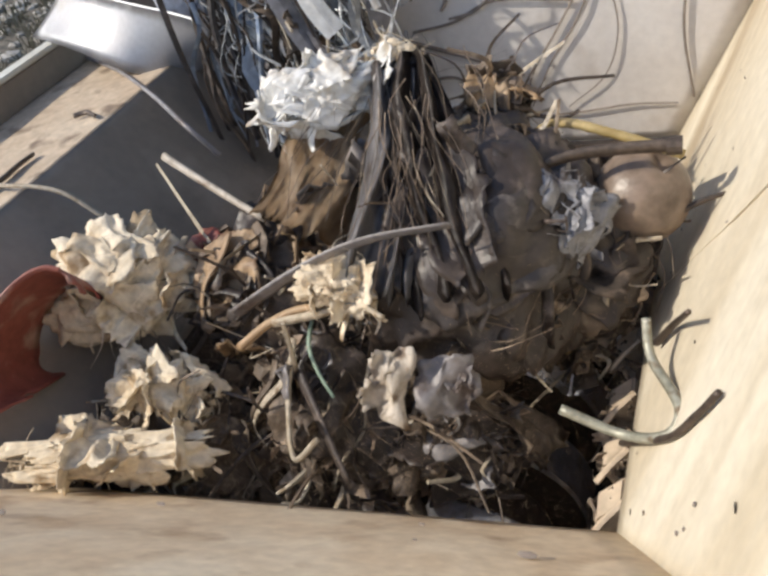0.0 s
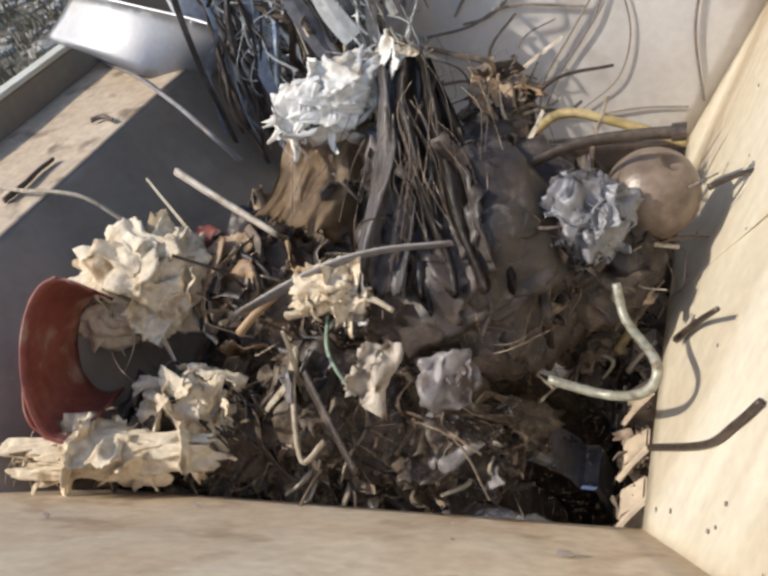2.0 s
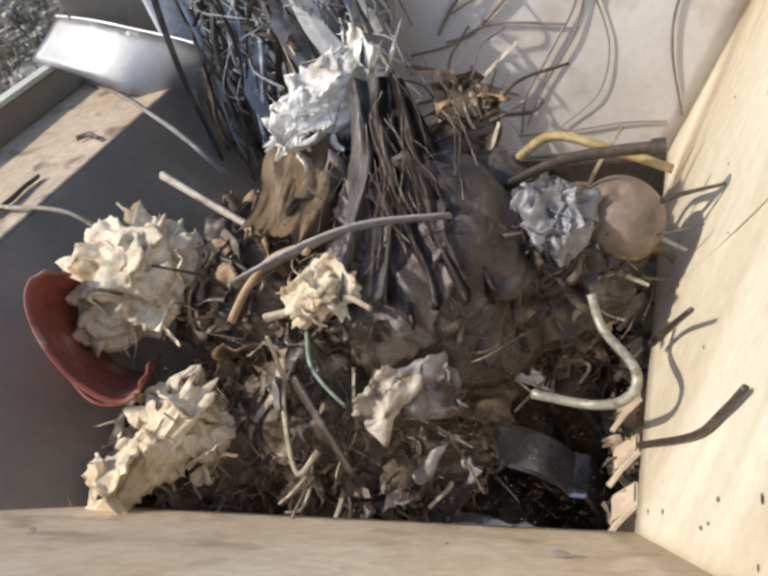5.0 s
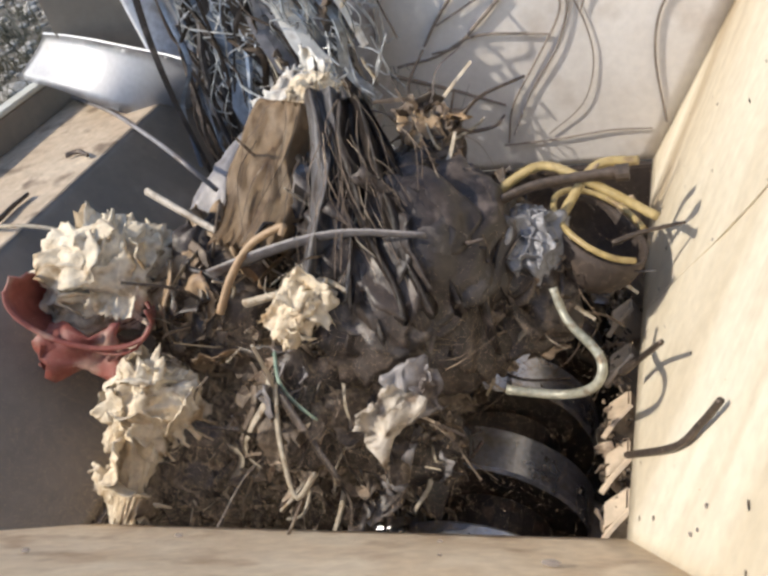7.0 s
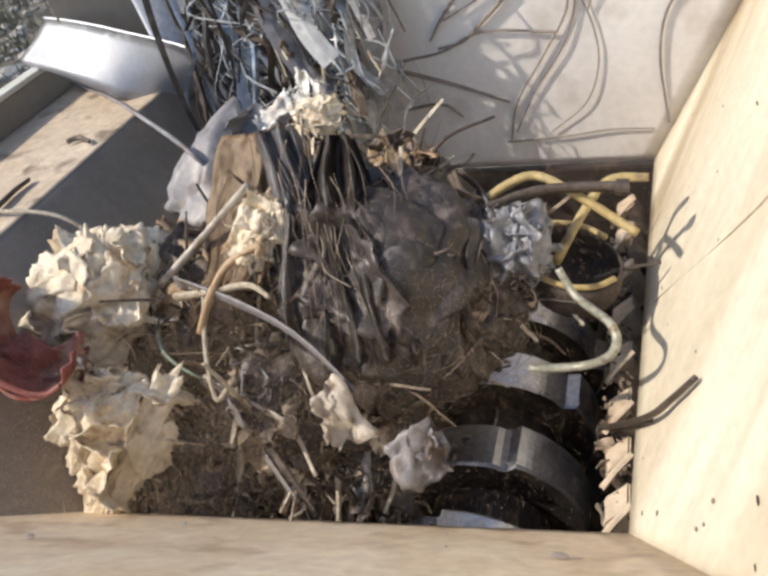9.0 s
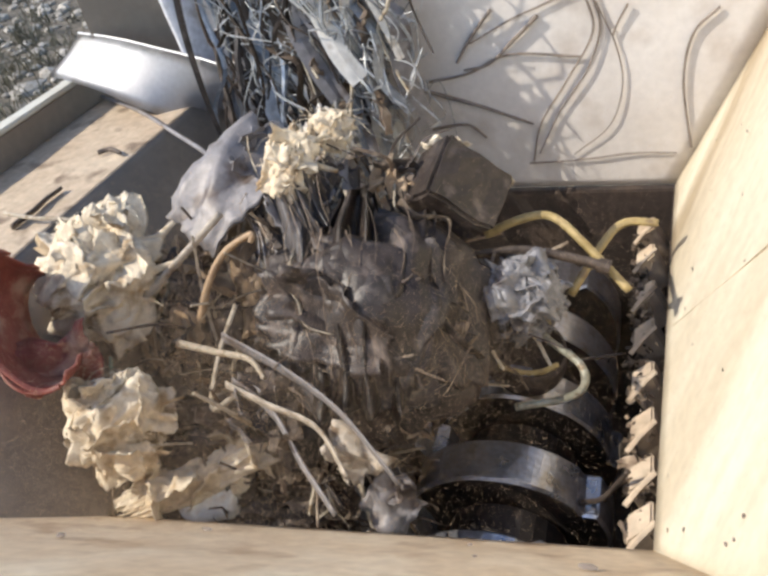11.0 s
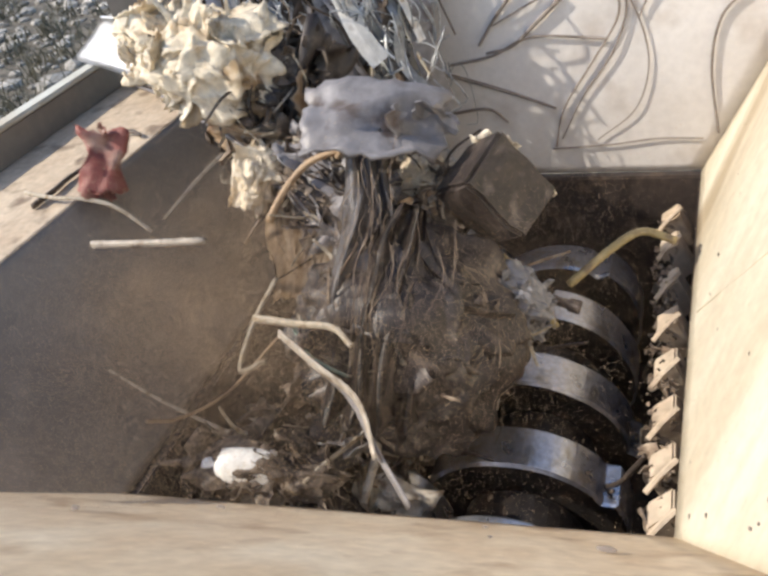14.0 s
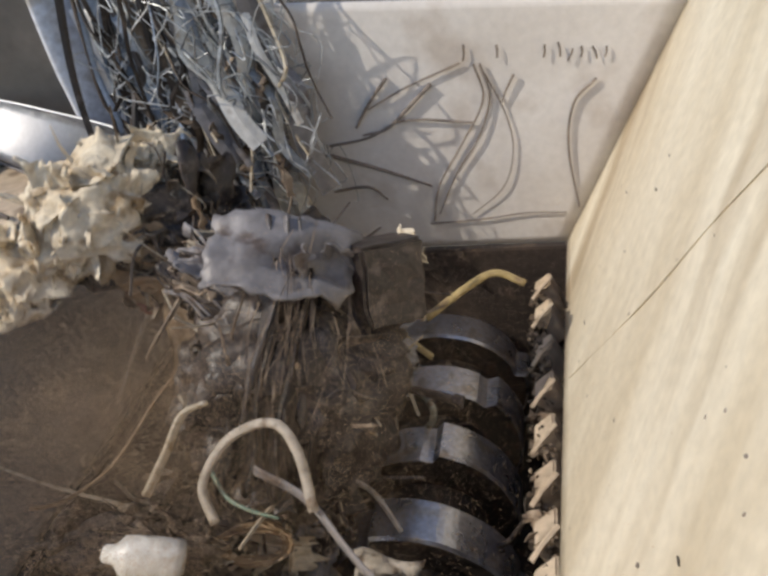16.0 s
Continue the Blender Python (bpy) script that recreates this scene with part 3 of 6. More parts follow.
bundle = thing("strand_bundle", "tangled bundle of silver-grey wires and plastic strips hanging in the hopper", "scrap bundle")
for i in range(46):
    bm = bmesh.new()
    t0, f0 = bundle_ends(rng)
    strand(bm, t0, f0, rng.uniform(0.003, 0.007), 1, rng, 0.04)
    part("wire", bm, (STRAND, STRAND, TWIG, IRON)[i % 4], bundle)
for i in range(34):
    bm = bmesh.new()
    t0, f0 = bundle_ends(rng, 0.85)
    strand(bm, t0, f0, rng.uniform(0.012, 0.032), 0.12, rng, 0.03)
    part("plastic_strip", bm, (STRANDB, STRAND, GREYSH, WHITE, SCRAP)[i % 5], bundle)
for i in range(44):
    # dark strands on the bundle's shaded side, more of them to imitate the band's shadow
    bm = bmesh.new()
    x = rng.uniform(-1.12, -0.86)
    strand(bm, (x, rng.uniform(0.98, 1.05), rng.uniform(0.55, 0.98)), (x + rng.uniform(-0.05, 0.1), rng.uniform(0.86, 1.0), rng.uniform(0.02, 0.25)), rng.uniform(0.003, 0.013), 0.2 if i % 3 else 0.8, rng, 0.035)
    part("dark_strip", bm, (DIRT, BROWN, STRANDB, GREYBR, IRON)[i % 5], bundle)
bm = bmesh.new()
for i in range(170):
    t0, f0 = bundle_ends(rng, 1.15)
    u = rng.uniform(0, 0.6)
    a, b = Vector(t0).lerp(Vector(f0), u), Vector(t0).lerp(Vector(f0), u + rng.uniform(0.1, 0.4))
    strand(bm, a, b, rng.uniform(0.0012, 0.003), 1, rng, 0.06)
tagged(part("loose_wire_tangle", bm, STRAND, bundle), kind="stuff")
bm = bmesh.new()
for i in range(110):
    t0, f0 = bundle_ends(rng, 0.6)
    q = Vector(t0).lerp(Vector(f0), rng.uniform(0, 1)) + Vector((0, 0.02, 0))
    q.x = min(q.x, -0.66)
    s = rng.uniform(0.03, 0.09)
    crumple(bm, Matrix.Translation(q) @ rand_turn(rng), s, s * rng.uniform(0.4, 1.5), rng, 4, 0.4, 0.4)
tagged(part("shredded_scrap", bm, SCRAP, bundle), kind="stuff")

# ---------------------------------------------------------------- scrap in the heap
# built lying towards the viewer: x across, y up the heap, z out of it


def clump(label, radii, seed, sheets=14, small=45, strips=26, sheet_mats=(BROWN, SCRAP, GREYSH), core=DIRT, size=0.11, ribbons=9, layers=2):
    rng = random.Random(seed)
    root = thing("scrap_clump", label, "scrap", "churning scrap heap")
    bulge = (Vector((rng.uniform(0, 90), rng.uniform(0, 90), 0)), 0.2)
    part("core", lump(bmesh.new(), [r * 0.82 for r in radii], rng, 5, 0.2, None, 0.3, bulge), core, root, smooth=core is BROWN)
    for i in range(layers):
        # soiled sheets and bags lying over the mass in folds
        a, k = i * 2.4 + rng.uniform(-0.5, 0.5), math.sqrt((i + 0.2) / layers) * 1.1
        part("laid_sheet", wrap(bmesh.new(), radii, (math.cos(a) * k, math.sin(a) * k, 1.0), rng.uniform(0.45, 0.95), rng.uniform(0.7, 1.3), rng, 0.09, 0.3, 0.16, 28, 34, folds=rng.uniform(2, 4.5), out=rng.uniform(0.88, 0.98), bulge=bulge), sheet_mats[i % len(sheet_mats)], root, smooth=True)
    for i in range(sheets):
        q, d = shell_point(radii, rng, rng.uniform(0.75, 0.95))
        turn = d.to_track_quat("Z", "Y").to_matrix().to_4x4() @ pose(0, 0, 0, rng.uniform(-45, 45), rng.uniform(-45, 45), rng.uniform(0, 360))
        s = size * rng.uniform(0.6, 1.5)
        part("torn_sheet", crumple(bmesh.new(), Matrix.Translation(q) @ turn, s * 0.8, s * rng.uniform(0.7, 2.0), rng, 12, 0.2, 0.3), sheet_mats[i % len(sheet_mats)], root, smooth=True)
    for i in range(ribbons):
        # long torn ribbons running down the clump
        x = rng.uniform(-0.95, 0.95)
        ln = rng.uniform(0.5, 1.2)
        y0 = rng.uniform(0.1, 1.05)
        pts = []
        for k in range(5):
            y = y0 - ln * k / 4 * 1.2
            xx = x + rng.uniform(-0.12, 0.12) + 0.15 * math.sin(k + i)
            zz = math.sqrt(max(0.05, 1 - min(1, xx * xx * 0.8) - min(0.9, y * y * 0.8)))
            pts.append((xx * radii[0], y * radii[1], zz * radii[2] * rng.uniform(0.95, 1.15)))
        part("ribbon", tube(bmesh.new(), pts, rng.uniform(0.003, 0.015) if i % 3 else rng.uniform(0.012, 0.024), 6, rng.choice((0.08, 0.14, 0.3)), rng.uniform(0.3, 0.9), 5), (SCRAP, sheet_mats[0], TWIG, sheet_mats[1], BROWN)[i % 5], root, smooth=True)
    bm = bmesh.new()
    for i in range(small):
        q, d = shell_point(radii, rng, rng.uniform(0.8, 1.02))
        s = rng.uniform(0.02, 0.06)
        crumple(bm, Matrix.Translation(q) @ rand_turn(rng), s, s * rng.uniform(0.4, 1.8), rng, 4, 0.4, 0.4)
    for i in range(int(1400 * radii[1] * radii[2] * 4)):
        q, d = shell_point(radii, rng, rng.uniform(0.85, 1.0))
        fibre(bm, q, d, rng, 0.04, 0.15)
    tagged(part("shredded_scrap", bm, SCRAP, root), kind="stuff")
    for i in range(strips):
        q, d = shell_point(radii, rng, 0.85)
        e = q + (d + Vector((rng.uniform(-1, 1), rng.uniform(-1, 1), rng.uniform(-0.6, 0.6)))) * rng.uniform(0.05, 0.15) * min(1.0, radii[1] / 0.14)
        mid = q.lerp(e, 0.5) + Vector((rng.uniform(-1, 1), rng.uniform(-1, 1), rng.uniform(-1, 1))) * 0.03
        part("strip", tube(bmesh.new(), [q, mid, e], rng.uniform(0.002, 0.007), 5, rng.choice((1, 0.25)), 0.6, 4), (TWIG, SCRAP, IRON, BROWN)[i % 4], root)
    return root


def fibre(bm, q, d, rng, short, far):
    """A thin thread lying over the surface and hanging down it."""
    g = Vector((rng.uniform(-0.8, 0.8), rng.uniform(-1.4, 0.5), rng.uniform(-0.3, 0.3)))
    g = (g - d * g.dot(d)).normalized()
    ln = rng.uniform(short, far)
    side = g.cross(d) * rng.uniform(-0.3, 0.3)
    tube(bm, [q + d * 0.004, q + (g * 0.5 + side + d * rng.uniform(0.0, 0.2)) * ln, q + (g + d * rng.uniform(-0.15, 0.15)) * ln], rng.uniform(0.0005, 0.0012), 4, 1, 0.5, 3)


def wrap(bm, radii, d, across, down, rng, depth=0.12, ragged=0.35, lift=0.25, nu=22, nv=26, thick=0.003, folds=5.0, out=1.0, bulge=None):
    """A torn cloth laid over a rounded mass about the direction d: folds run down it, its torn edges stand off."""
    d = Vector(d).normalized()
    t2 = Vector((0, 1, 0)) - d * d.y
    t2 = (t2.normalized() if t2.length > 0.2 else d.orthogonal().normalized())
    t2.rotate(Matrix.Rotation(rng.uniform(-0.9, 0.9), 3, d))
    t1 = t2.cross(d)
    off = Vector((rng.uniform(0, 90), rng.uniform(0, 90), rng.uniform(0, 90)))
    s = sum(radii) / 3
    curl = [rng.uniform(-0.4, 1.0) * lift for k in range(4)]
    lay = ({}, {})
    for i in range(nu + 1):
        for j in range(nv + 1):
            u, v = 2 * i / nu - 1, 2 * j / nv - 1
            a = math.atan2(v, u)
            e = Vector((math.cos(a), math.sin(a), 0))
            rim = max(abs(u), abs(v))
            k = 1 + ragged * (1.0 * noise.noise(e * 1.3 + off) + 0.45 * noise.noise(e * 3.2 + off) + (0.35 * noise.noise(e * 12 + off) if rim > 0.95 else 0)) * rim
            w = Vector((u, v, 0)) + 0.35 * Vector((noise.noise(Vector((u, v, 3)) + off), noise.noise(Vector((u, v, 8)) + off), 0))
            q = d + t1 * (w.x * across * k) + t2 * (w.y * down * k)
            q.normalize()
            f = 1.0 - 2.0 * abs(noise.noise(Vector((w.x * folds * 0.5, w.y * folds * 0.16, 1)) + off))
            f = 0.75 * f + 0.5 * noise.noise(Vector((w.x * folds, w.y * folds * 0.4, 5)) + off) + 0.25 * (1 - 2 * abs(noise.noise(Vector((w.x * folds * 1.4, w.y * folds * 1.2, 9)) + off)))
            f += 0.08 * noise.noise(w * folds * 2.5 + off)
            up = curl[0] * max(0, u) ** 3 + curl[1] * max(0, -u) ** 3 + curl[2] * max(0, v) ** 3 + curl[3] * max(0, -v) ** 3
            r = (out + depth * f) * (swell(q, *bulge) if bulge else 1) + up
            p = Vector((q.x * radii[0], q.y * radii[1], q.z * radii[2])) * r
            n = Vector((q.x / radii[0], q.y / radii[1], q.z / radii[2])).normalized()
            lay[0][i, j] = bm.verts.new(p + n * thick / 2)
            lay[1][i, j] = bm.verts.new(p - n * thick / 2)
    top, bot = lay
    for i in range(nu):
        for j in range(nv):
            bm.faces.new((top[i, j], top[i + 1, j], top[i + 1, j + 1], top[i, j + 1]))
            bm.faces.new((bot[i, j + 1], bot[i + 1, j + 1], bot[i + 1, j], bot[i, j]))
    rim = [(i, 0) for i in range(nu)] + [(nu, j) for j in range(nv)] + [(i, nv) for i in range(nu, 0, -1)] + [(0, j) for j in range(nv, 0, -1)]
    for a, b in zip(rim, rim[1:] + rim[:1]):
        bm.faces.new((top[b], top[a], bot[a], bot[b]))
    return bm


def tuft(name, label, category, radii, seed, material, flaps=8, fine=50, streamers=5, depth=0.2, lining=None):
    """Torn cloth or stuffing: ragged folded layers over a soft filling, with hanging strips and fluff."""
    rng = random.Random(seed)
    root = thing(name, label, category)
    bulge = (Vector((rng.uniform(0, 90), rng.uniform(0, 90), 0)), 0.3)
    part("filling", lump(bmesh.new(), [r * 0.8 for r in radii], rng, 5, 0.4, None, 0.7, bulge), lining or material, root, smooth=True)
    for i in range(flaps):
        a = i * 2.4 + rng.uniform(-0.5, 0.5)
        k = math.sqrt((i + 0.3) / flaps) * 1.3
        d = Vector((math.cos(a) * k, math.sin(a) * k, 1.0 if i < flaps * 0.7 else 0.15))
        part("flap", wrap(bmesh.new(), radii, d, rng.uniform(0.3, 0.7), rng.uniform(0.5, 1.0), rng, depth, 0.35, 0.22, folds=rng.uniform(2.5, 4.5), out=rng.uniform(0.8, 1.02), bulge=bulge), material, root, smooth=True)
    for i in range(flaps // 2 + 1):
        # crumpled rags lying on the mass and hanging off it
        q, d = shell_point(radii, rng, rng.uniform(0.7, 0.95))
        turn = d.to_track_quat("Z", "Y").to_matrix().to_4x4() @ pose(0, 0, 0, rng.uniform(-40, 40), rng.uniform(-40, 40), rng.uniform(0, 360))
        w = min(0.1, (radii[0] + radii[1]) * 0.5) * rng.uniform(0.7, 1.2)
        part("rag", crumple(bmesh.new(), Matrix.Translation(q) @ turn, w, w * rng.uniform(1.0, 1.8), rng, 20, 0.17, 0.3, 0.003, 2.0), material, root, smooth=True)
    for i in range(streamers):
        a = rng.uniform(-2.9, -0.2) if i % 3 else rng.uniform(0, 3)
        o = Vector((math.cos(a) * radii[0] * 0.8, math.sin(a) * radii[1] * 0.8, radii[2] * rng.uniform(-0.2, 0.6)))
        g = Vector((math.cos(a) * 0.5 + rng.uniform(-0.3, 0.3), -0.5 + math.sin(a) * 0.5, rng.uniform(-0.1, 0.4)))
        ln = rng.uniform(0.5, 1.0) * min(0.11, radii[0])
        pts = [o - g * 0.02] + [o + g * ln * q + Vector((rng.uniform(-1, 1), rng.uniform(-1, 1), rng.uniform(-1, 1))) * 0.012 for q in (0.35, 0.7, 1.0)]
        part("streamer", tube(bmesh.new(), pts, rng.uniform(0.006, 0.016), 8, rng.uniform(0.15, 0.4), rng.uniform(0.1, 0.5), 6), material, root, smooth=True)
    bm = bmesh.new()
    for i in range(fine):
        q, d = shell_point(radii, rng, rng.uniform(0.9, 1.05))
        s = rng.uniform(0.004, 0.012)
        crumple(bm, Matrix.Translation(q) @ rand_turn(rng), s, s * rng.uniform(0.3, 2.2), rng, 3, 0.4, 0.5, 0.002)
    for i in range(fine * 2):
        q, d = shell_point(radii, rng, rng.uniform(0.9, 1.05))
        fibre(bm, q, d, rng, 0.02, 0.08)
    tagged(part("fluff", bm, material, root), kind="stuff")
    return root


def rod(name, label, category, pts, r, material, flat=1.0, taper=1.0, sides=10, ribs=0.0, end=None):
    root = thing(name, label, category)
    part("shank", tube(bmesh.new(), pts, r, sides, flat, taper, 8, ribs), material, root, smooth=True)
    if end:
        p, q = Vector(pts[-2]), Vector(pts[-1])
        d = (q - p).normalized()
        part("end_cap", tube(bmesh.new(), [q - d * r * 1.5, q + d * r * 0.8], r * 1.5, 12, smooth=0), end, root)
    return root


def sheet(name, label, category, w, h, seed, material, fold=0.14, jag=0.15, n=14, thick=0.006, extra=0):
    rng = random.Random(seed)
    root = thing(name, label, category)
    part("panel", crumple(bmesh.new(), Matrix.Identity(4), w, h, rng, n, fold, jag, thick, 0.35), material, root, smooth=True)
    for i in range(extra):
        q = Vector((rng.uniform(-0.5, 0.5) * w, rng.uniform(-0.5, 0.5) * h, 0.01))
        part("torn_flap", crumple(bmesh.new(), Matrix.Translation(q) @ rand_turn(rng), w * 0.35, h * 0.3, rng, 7, 0.3, 0.3), material, root)
    return root


def drape(name, label, category, w, h, seed, material, folds=4, depth=0.03, spread=0.5, threads=30):
    """A sheet hanging from its gathered top in uneven folds, torn along its foot."""
    rng = random.Random(seed)
    root = thing(name, label, category)
    off = Vector((rng.uniform(0, 50), rng.uniform(0, 50), 0))
    bm = bmesh.new()
    n, m = 36, 24
    grid = []
    for j in range(m + 1):
        v = j / m
        row = []
        for i in range(n + 1):
            u = i / n - 0.5
            wide = w * (spread + (1 - spread) * v ** 0.8)
            tear = 0.10 * h * noise.noise(Vector((u * 9, 0, 0)) + off) + 0.05 * h * noise.noise(Vector((u * 31, 2, 0)) + off)
            x = u * wide + 0.02 * noise.noise(Vector((u * 3, v * 3, 5)) + off) + 0.03 * noise.noise(Vector((0, v * 2, 1)) + off)
            y = h * (0.5 - v) - tear * v
            ph = u * folds * 2 * math.pi + 4.5 * noise.noise(Vector((u * 2, v * 1.5, 8)) + off)
            z = depth * math.sin(ph) * (0.5 + 0.6 * v) + depth * 0.8 * noise.noise(Vector((u * 6, v * 4, 3)) + off) - 0.9 * w * u * u + 0.06 * v + 0.005 * noise.noise(Vector((u * 30, v * 22, 1)) + off)
            row.append(bm.verts.new((x, y, z)))
        grid.append(row)
    for j in range(m):
        for i in range(n):
            bm.faces.new((grid[j][i], grid[j + 1][i], grid[j + 1][i + 1], grid[j][i + 1]))
    bmesh.ops.solidify(bm, geom=bm.faces[:], thickness=0.004)
    part("hanging_sheet", bm, material, root, smooth=True)
    bm = bmesh.new()
    for i in range(threads):
        x, y = rng.uniform(-0.45, 0.45) * w, rng.uniform(0.0, 0.5) * h
        ln = rng.uniform(0.2, 0.7) * h
        z = 0.035 - 0.9 * w * (x / w) ** 2
        tube(bm, [(x, y, z), (x + rng.uniform(-0.02, 0.02), y - ln * 0.4, z + rng.uniform(0.01, 0.04)), (x + rng.uniform(-0.03, 0.03), y - ln, z + rng.uniform(0.02, 0.05))], rng.uniform(0.0005, 0.0014), 4, 1, 0.6, 4)
    tagged(part("loose_thread", bm, SCRAP, root), kind="stuff")
    return root


drape_tan = drape("tan_drape", "tan leather-like sheet hanging in folds from the peak", "sheet", 0.20, 0.30, 61, TANFAB, 1.2, 0.016, 0.7, 14)
drape_dark = drape("grey_drape", "dark grey torn sheet hanging in narrow folds", "sheet", 0.14, 0.40, 62, GREYSH, 2.4, 0.03, 0.5, 26)
drape_brown = drape("brown_drape", "brown soiled sheet hanging slantwise from the peak", "sheet", 0.22, 0.42, 63, BROWN, 3.5, 0.028, 0.35, 26)
heap_centre = clump("large brown crumpled plastic bag mass in the scrap heap", (0.21, 0.22, 0.14), 21, 3, 22, 12, (BROWN, GREYBR, BROWN), BROWN, 0.12, 6, 11)
heap_peak = clump("upright torn brown and grey scrap at the heap's peak", (0.10, 0.16, 0.09), 22, 9, 40, 26, (BROWN, GREYBR, GREYSH), DIRT, 0.12)
heap_west = clump("tangle of torn dark scrap on the heap's side", (0.15, 0.15, 0.12), 23, 13, 60, 34, (SCRAP, TANFAB, BROWN), DIRT, 0.11)
heap_low_west = clump("dark shredded scrap at the foot of the heap", (0.17, 0.14, 0.11), 24, 13, 55, 26, (SCRAP, BROWN, BROWN), DIRT, 0.10)
heap_low = clump("brown shredded strips and sheets at the heap's foot", (0.16, 0.17, 0.11), 25, 15, 55, 34, (BROWN, SCRAP, GREYSH), DIRT, 0.11)
heap_low_east = clump("dark crumpled scrap over the cutters", (0.12, 0.10, 0.08), 26, 9, 30, 12, (BROWN, GREYSH, SCRAP), DIRT, 0.09)
heap_east = clump("dark crumpled scrap beside the ball", (0.11, 0.11, 0.08), 27, 8, 30, 12, (BROWN, DIRT, SCRAP), DIRT, 0.09)
# added clump in the darkest colours, standing in for the ball's shadow
heap_under = clump("dark scrap clump added for the shadow under the ball", (0.10, 0.13, 0.08), 71, 8, 30, 10, (DIRT, BROWN, GREYBR), DIRT, 0.08)
# dark materials only, so this corner's shade is in the colour
heap_far_west = clump("shredded scrap coloured black for the shade it lies in", (0.10, 0.06, 0.04), 28, 6, 14, 8, (DIRT, BROWN, DIRT), DIRT, 0.07, 8)
heap_spikes = clump("spiky broken wood and wire on the heap", (0.06, 0.09, 0.05), 29, 8, 35, 22, (SCRAP, TANFAB, BROWN), DIRT, 0.06)
heap_tail = clump("hanging dark wire and sheet scrap", (0.10, 0.19, 0.07), 30, 10, 40, 24, (GREYSH, BROWN, SCRAP), DIRT, 0.09, 34)

cloth_top = tuft("white_cloth", "bright white torn cloth draped over the scrap", "cloth", (0.13, 0.055, 0.05), 131, WHITE, 8, 30, 3, 0.16)
cloth_top_fray = tuft("frayed_cloth", "cream frayed cloth knot on the heap's peak", "cloth", (0.05, 0.04, 0.03), 32, PALE, 5, 16, 4)
stuffing = tuft("cushion_stuffing", "large clump of cream torn cushion stuffing", "stuffing", (0.135, 0.105, 0.075), 33, PALE, 11, 70, 9, 0.2, FLUFF)
cloth_low = tuft("torn_cloth", "crumpled dirty white cloth at the heap's foot", "cloth", (0.092, 0.08, 0.045), 34, PALE, 9, 40, 7, 0.22, FLUFF)
cloth_flat = tuft("torn_cloth", "flattened pale cloth along the plate's edge", "cloth", (0.17, 0.036, 0.035), 35, PALE, 7, 30, 6, 0.25, FLUFF)
cloth_mid = tuft("torn_cloth", "small knot of pale cloth in the scrap", "cloth", (0.07, 0.045, 0.04), 36, PALE, 6, 14, 6, 0.22, FLUFF)
leather = sheet("leather_piece", "folded tan leather piece caught below the peak", "leather", 0.10, 0.13, 37, TANFAB, 0.22, 0.12, 14, 0.008, 3)
grey_panel = sheet("plastic_sheet", "torn grey-blue plastic panel lying in the scrap", "panel", 0.27, 0.18, 38, GREYSH, 0.14, 0.2, 14, 0.008, 2)
film_strip = sheet("white_film", "white torn plastic film in the dark scrap", "film", 0.07, 0.11, 39, DIRTYW, 0.3, 0.3, 10, 0.004, 2)
film_strip_low = sheet("white_film", "pale grey torn plastic film beside the cutters", "film", 0.09, 0.10, 40, GREYSH, 0.3, 0.3, 10, 0.004, 2)
silver = tuft("silver_film", "crumpled silver-grey metallised film knot", "film", (0.065, 0.075, 0.05), 41, FOIL, 9, 40, 5, 0.25)
wide_strip = rod("sheet_strip", "pale grey flat torn strip across the scrap", "strip", [(0.000, 0.000, 0.000), (0.148, -0.030, 0.070), (0.264, -0.072, 0.128), (0.380, -0.149, 0.191)], 0.016, GREYSH, 0.2, 0.6, 6)
white_bent = rod("white_strip", "pale bent plastic strip curving down the heap", "strip", [(0.000, 0.000, 0.000), (0.084, -0.042, 0.043), (0.172, -0.084, 0.087), (0.220, -0.169, 0.120)], 0.012, DIRTYW, 0.35, 0.8, 8)
white_twin = rod("white_strip", "grey bent strip beside the pale one", "strip", [(0.000, 0.000, 0.000), (0.085, -0.050, 0.044), (0.148, -0.133, 0.083), (0.215, -0.210, 0.123)], 0.014, GREYSH, 0.3, 0.8, 8)
arm_strip = rod("bent_branch", "pale bent stick caught in the scrap", "stick", [(0.000, 0.000, 0.000), (0.084, -0.023, 0.040), (0.152, -0.040, 0.072), (0.182, -0.077, 0.091)], 0.010, TWIG, 0.7, 0.7, 8)
hook = rod("steel_hook", "bent grey-green steel rod hooked over the chamber edge", "rod", [(0.000, 0.000, 0.000), (0.086, -0.022, 0.037), (0.120, -0.001, 0.117), (0.134, 0.041, 0.119), (0.119, 0.097, 0.031), (0.110, 0.154, 0.018)], 0.0085, ROD, 1, 0.85, 10)
hook_tip = rod("steel_rod", "thin dark steel rod leaning on the cream plate", "rod", [(0.000, 0.000, 0.000), (-0.004, 0.063, 0.211), (0.003, 0.108, 0.280), (0.010, 0.146, 0.324)], 0.006, IRON, 1, 0.8, 8)
pipe = rod("iron_bar", "dark flattened iron bar with a round end", "bar", [(0.000, 0.000, 0.000), (0.089, 0.037, 0.029), (0.173, 0.047, 0.059), (0.245, 0.048, 0.087)], 0.010, IRON, 0.7, 1.2, 10, 0, IRON)
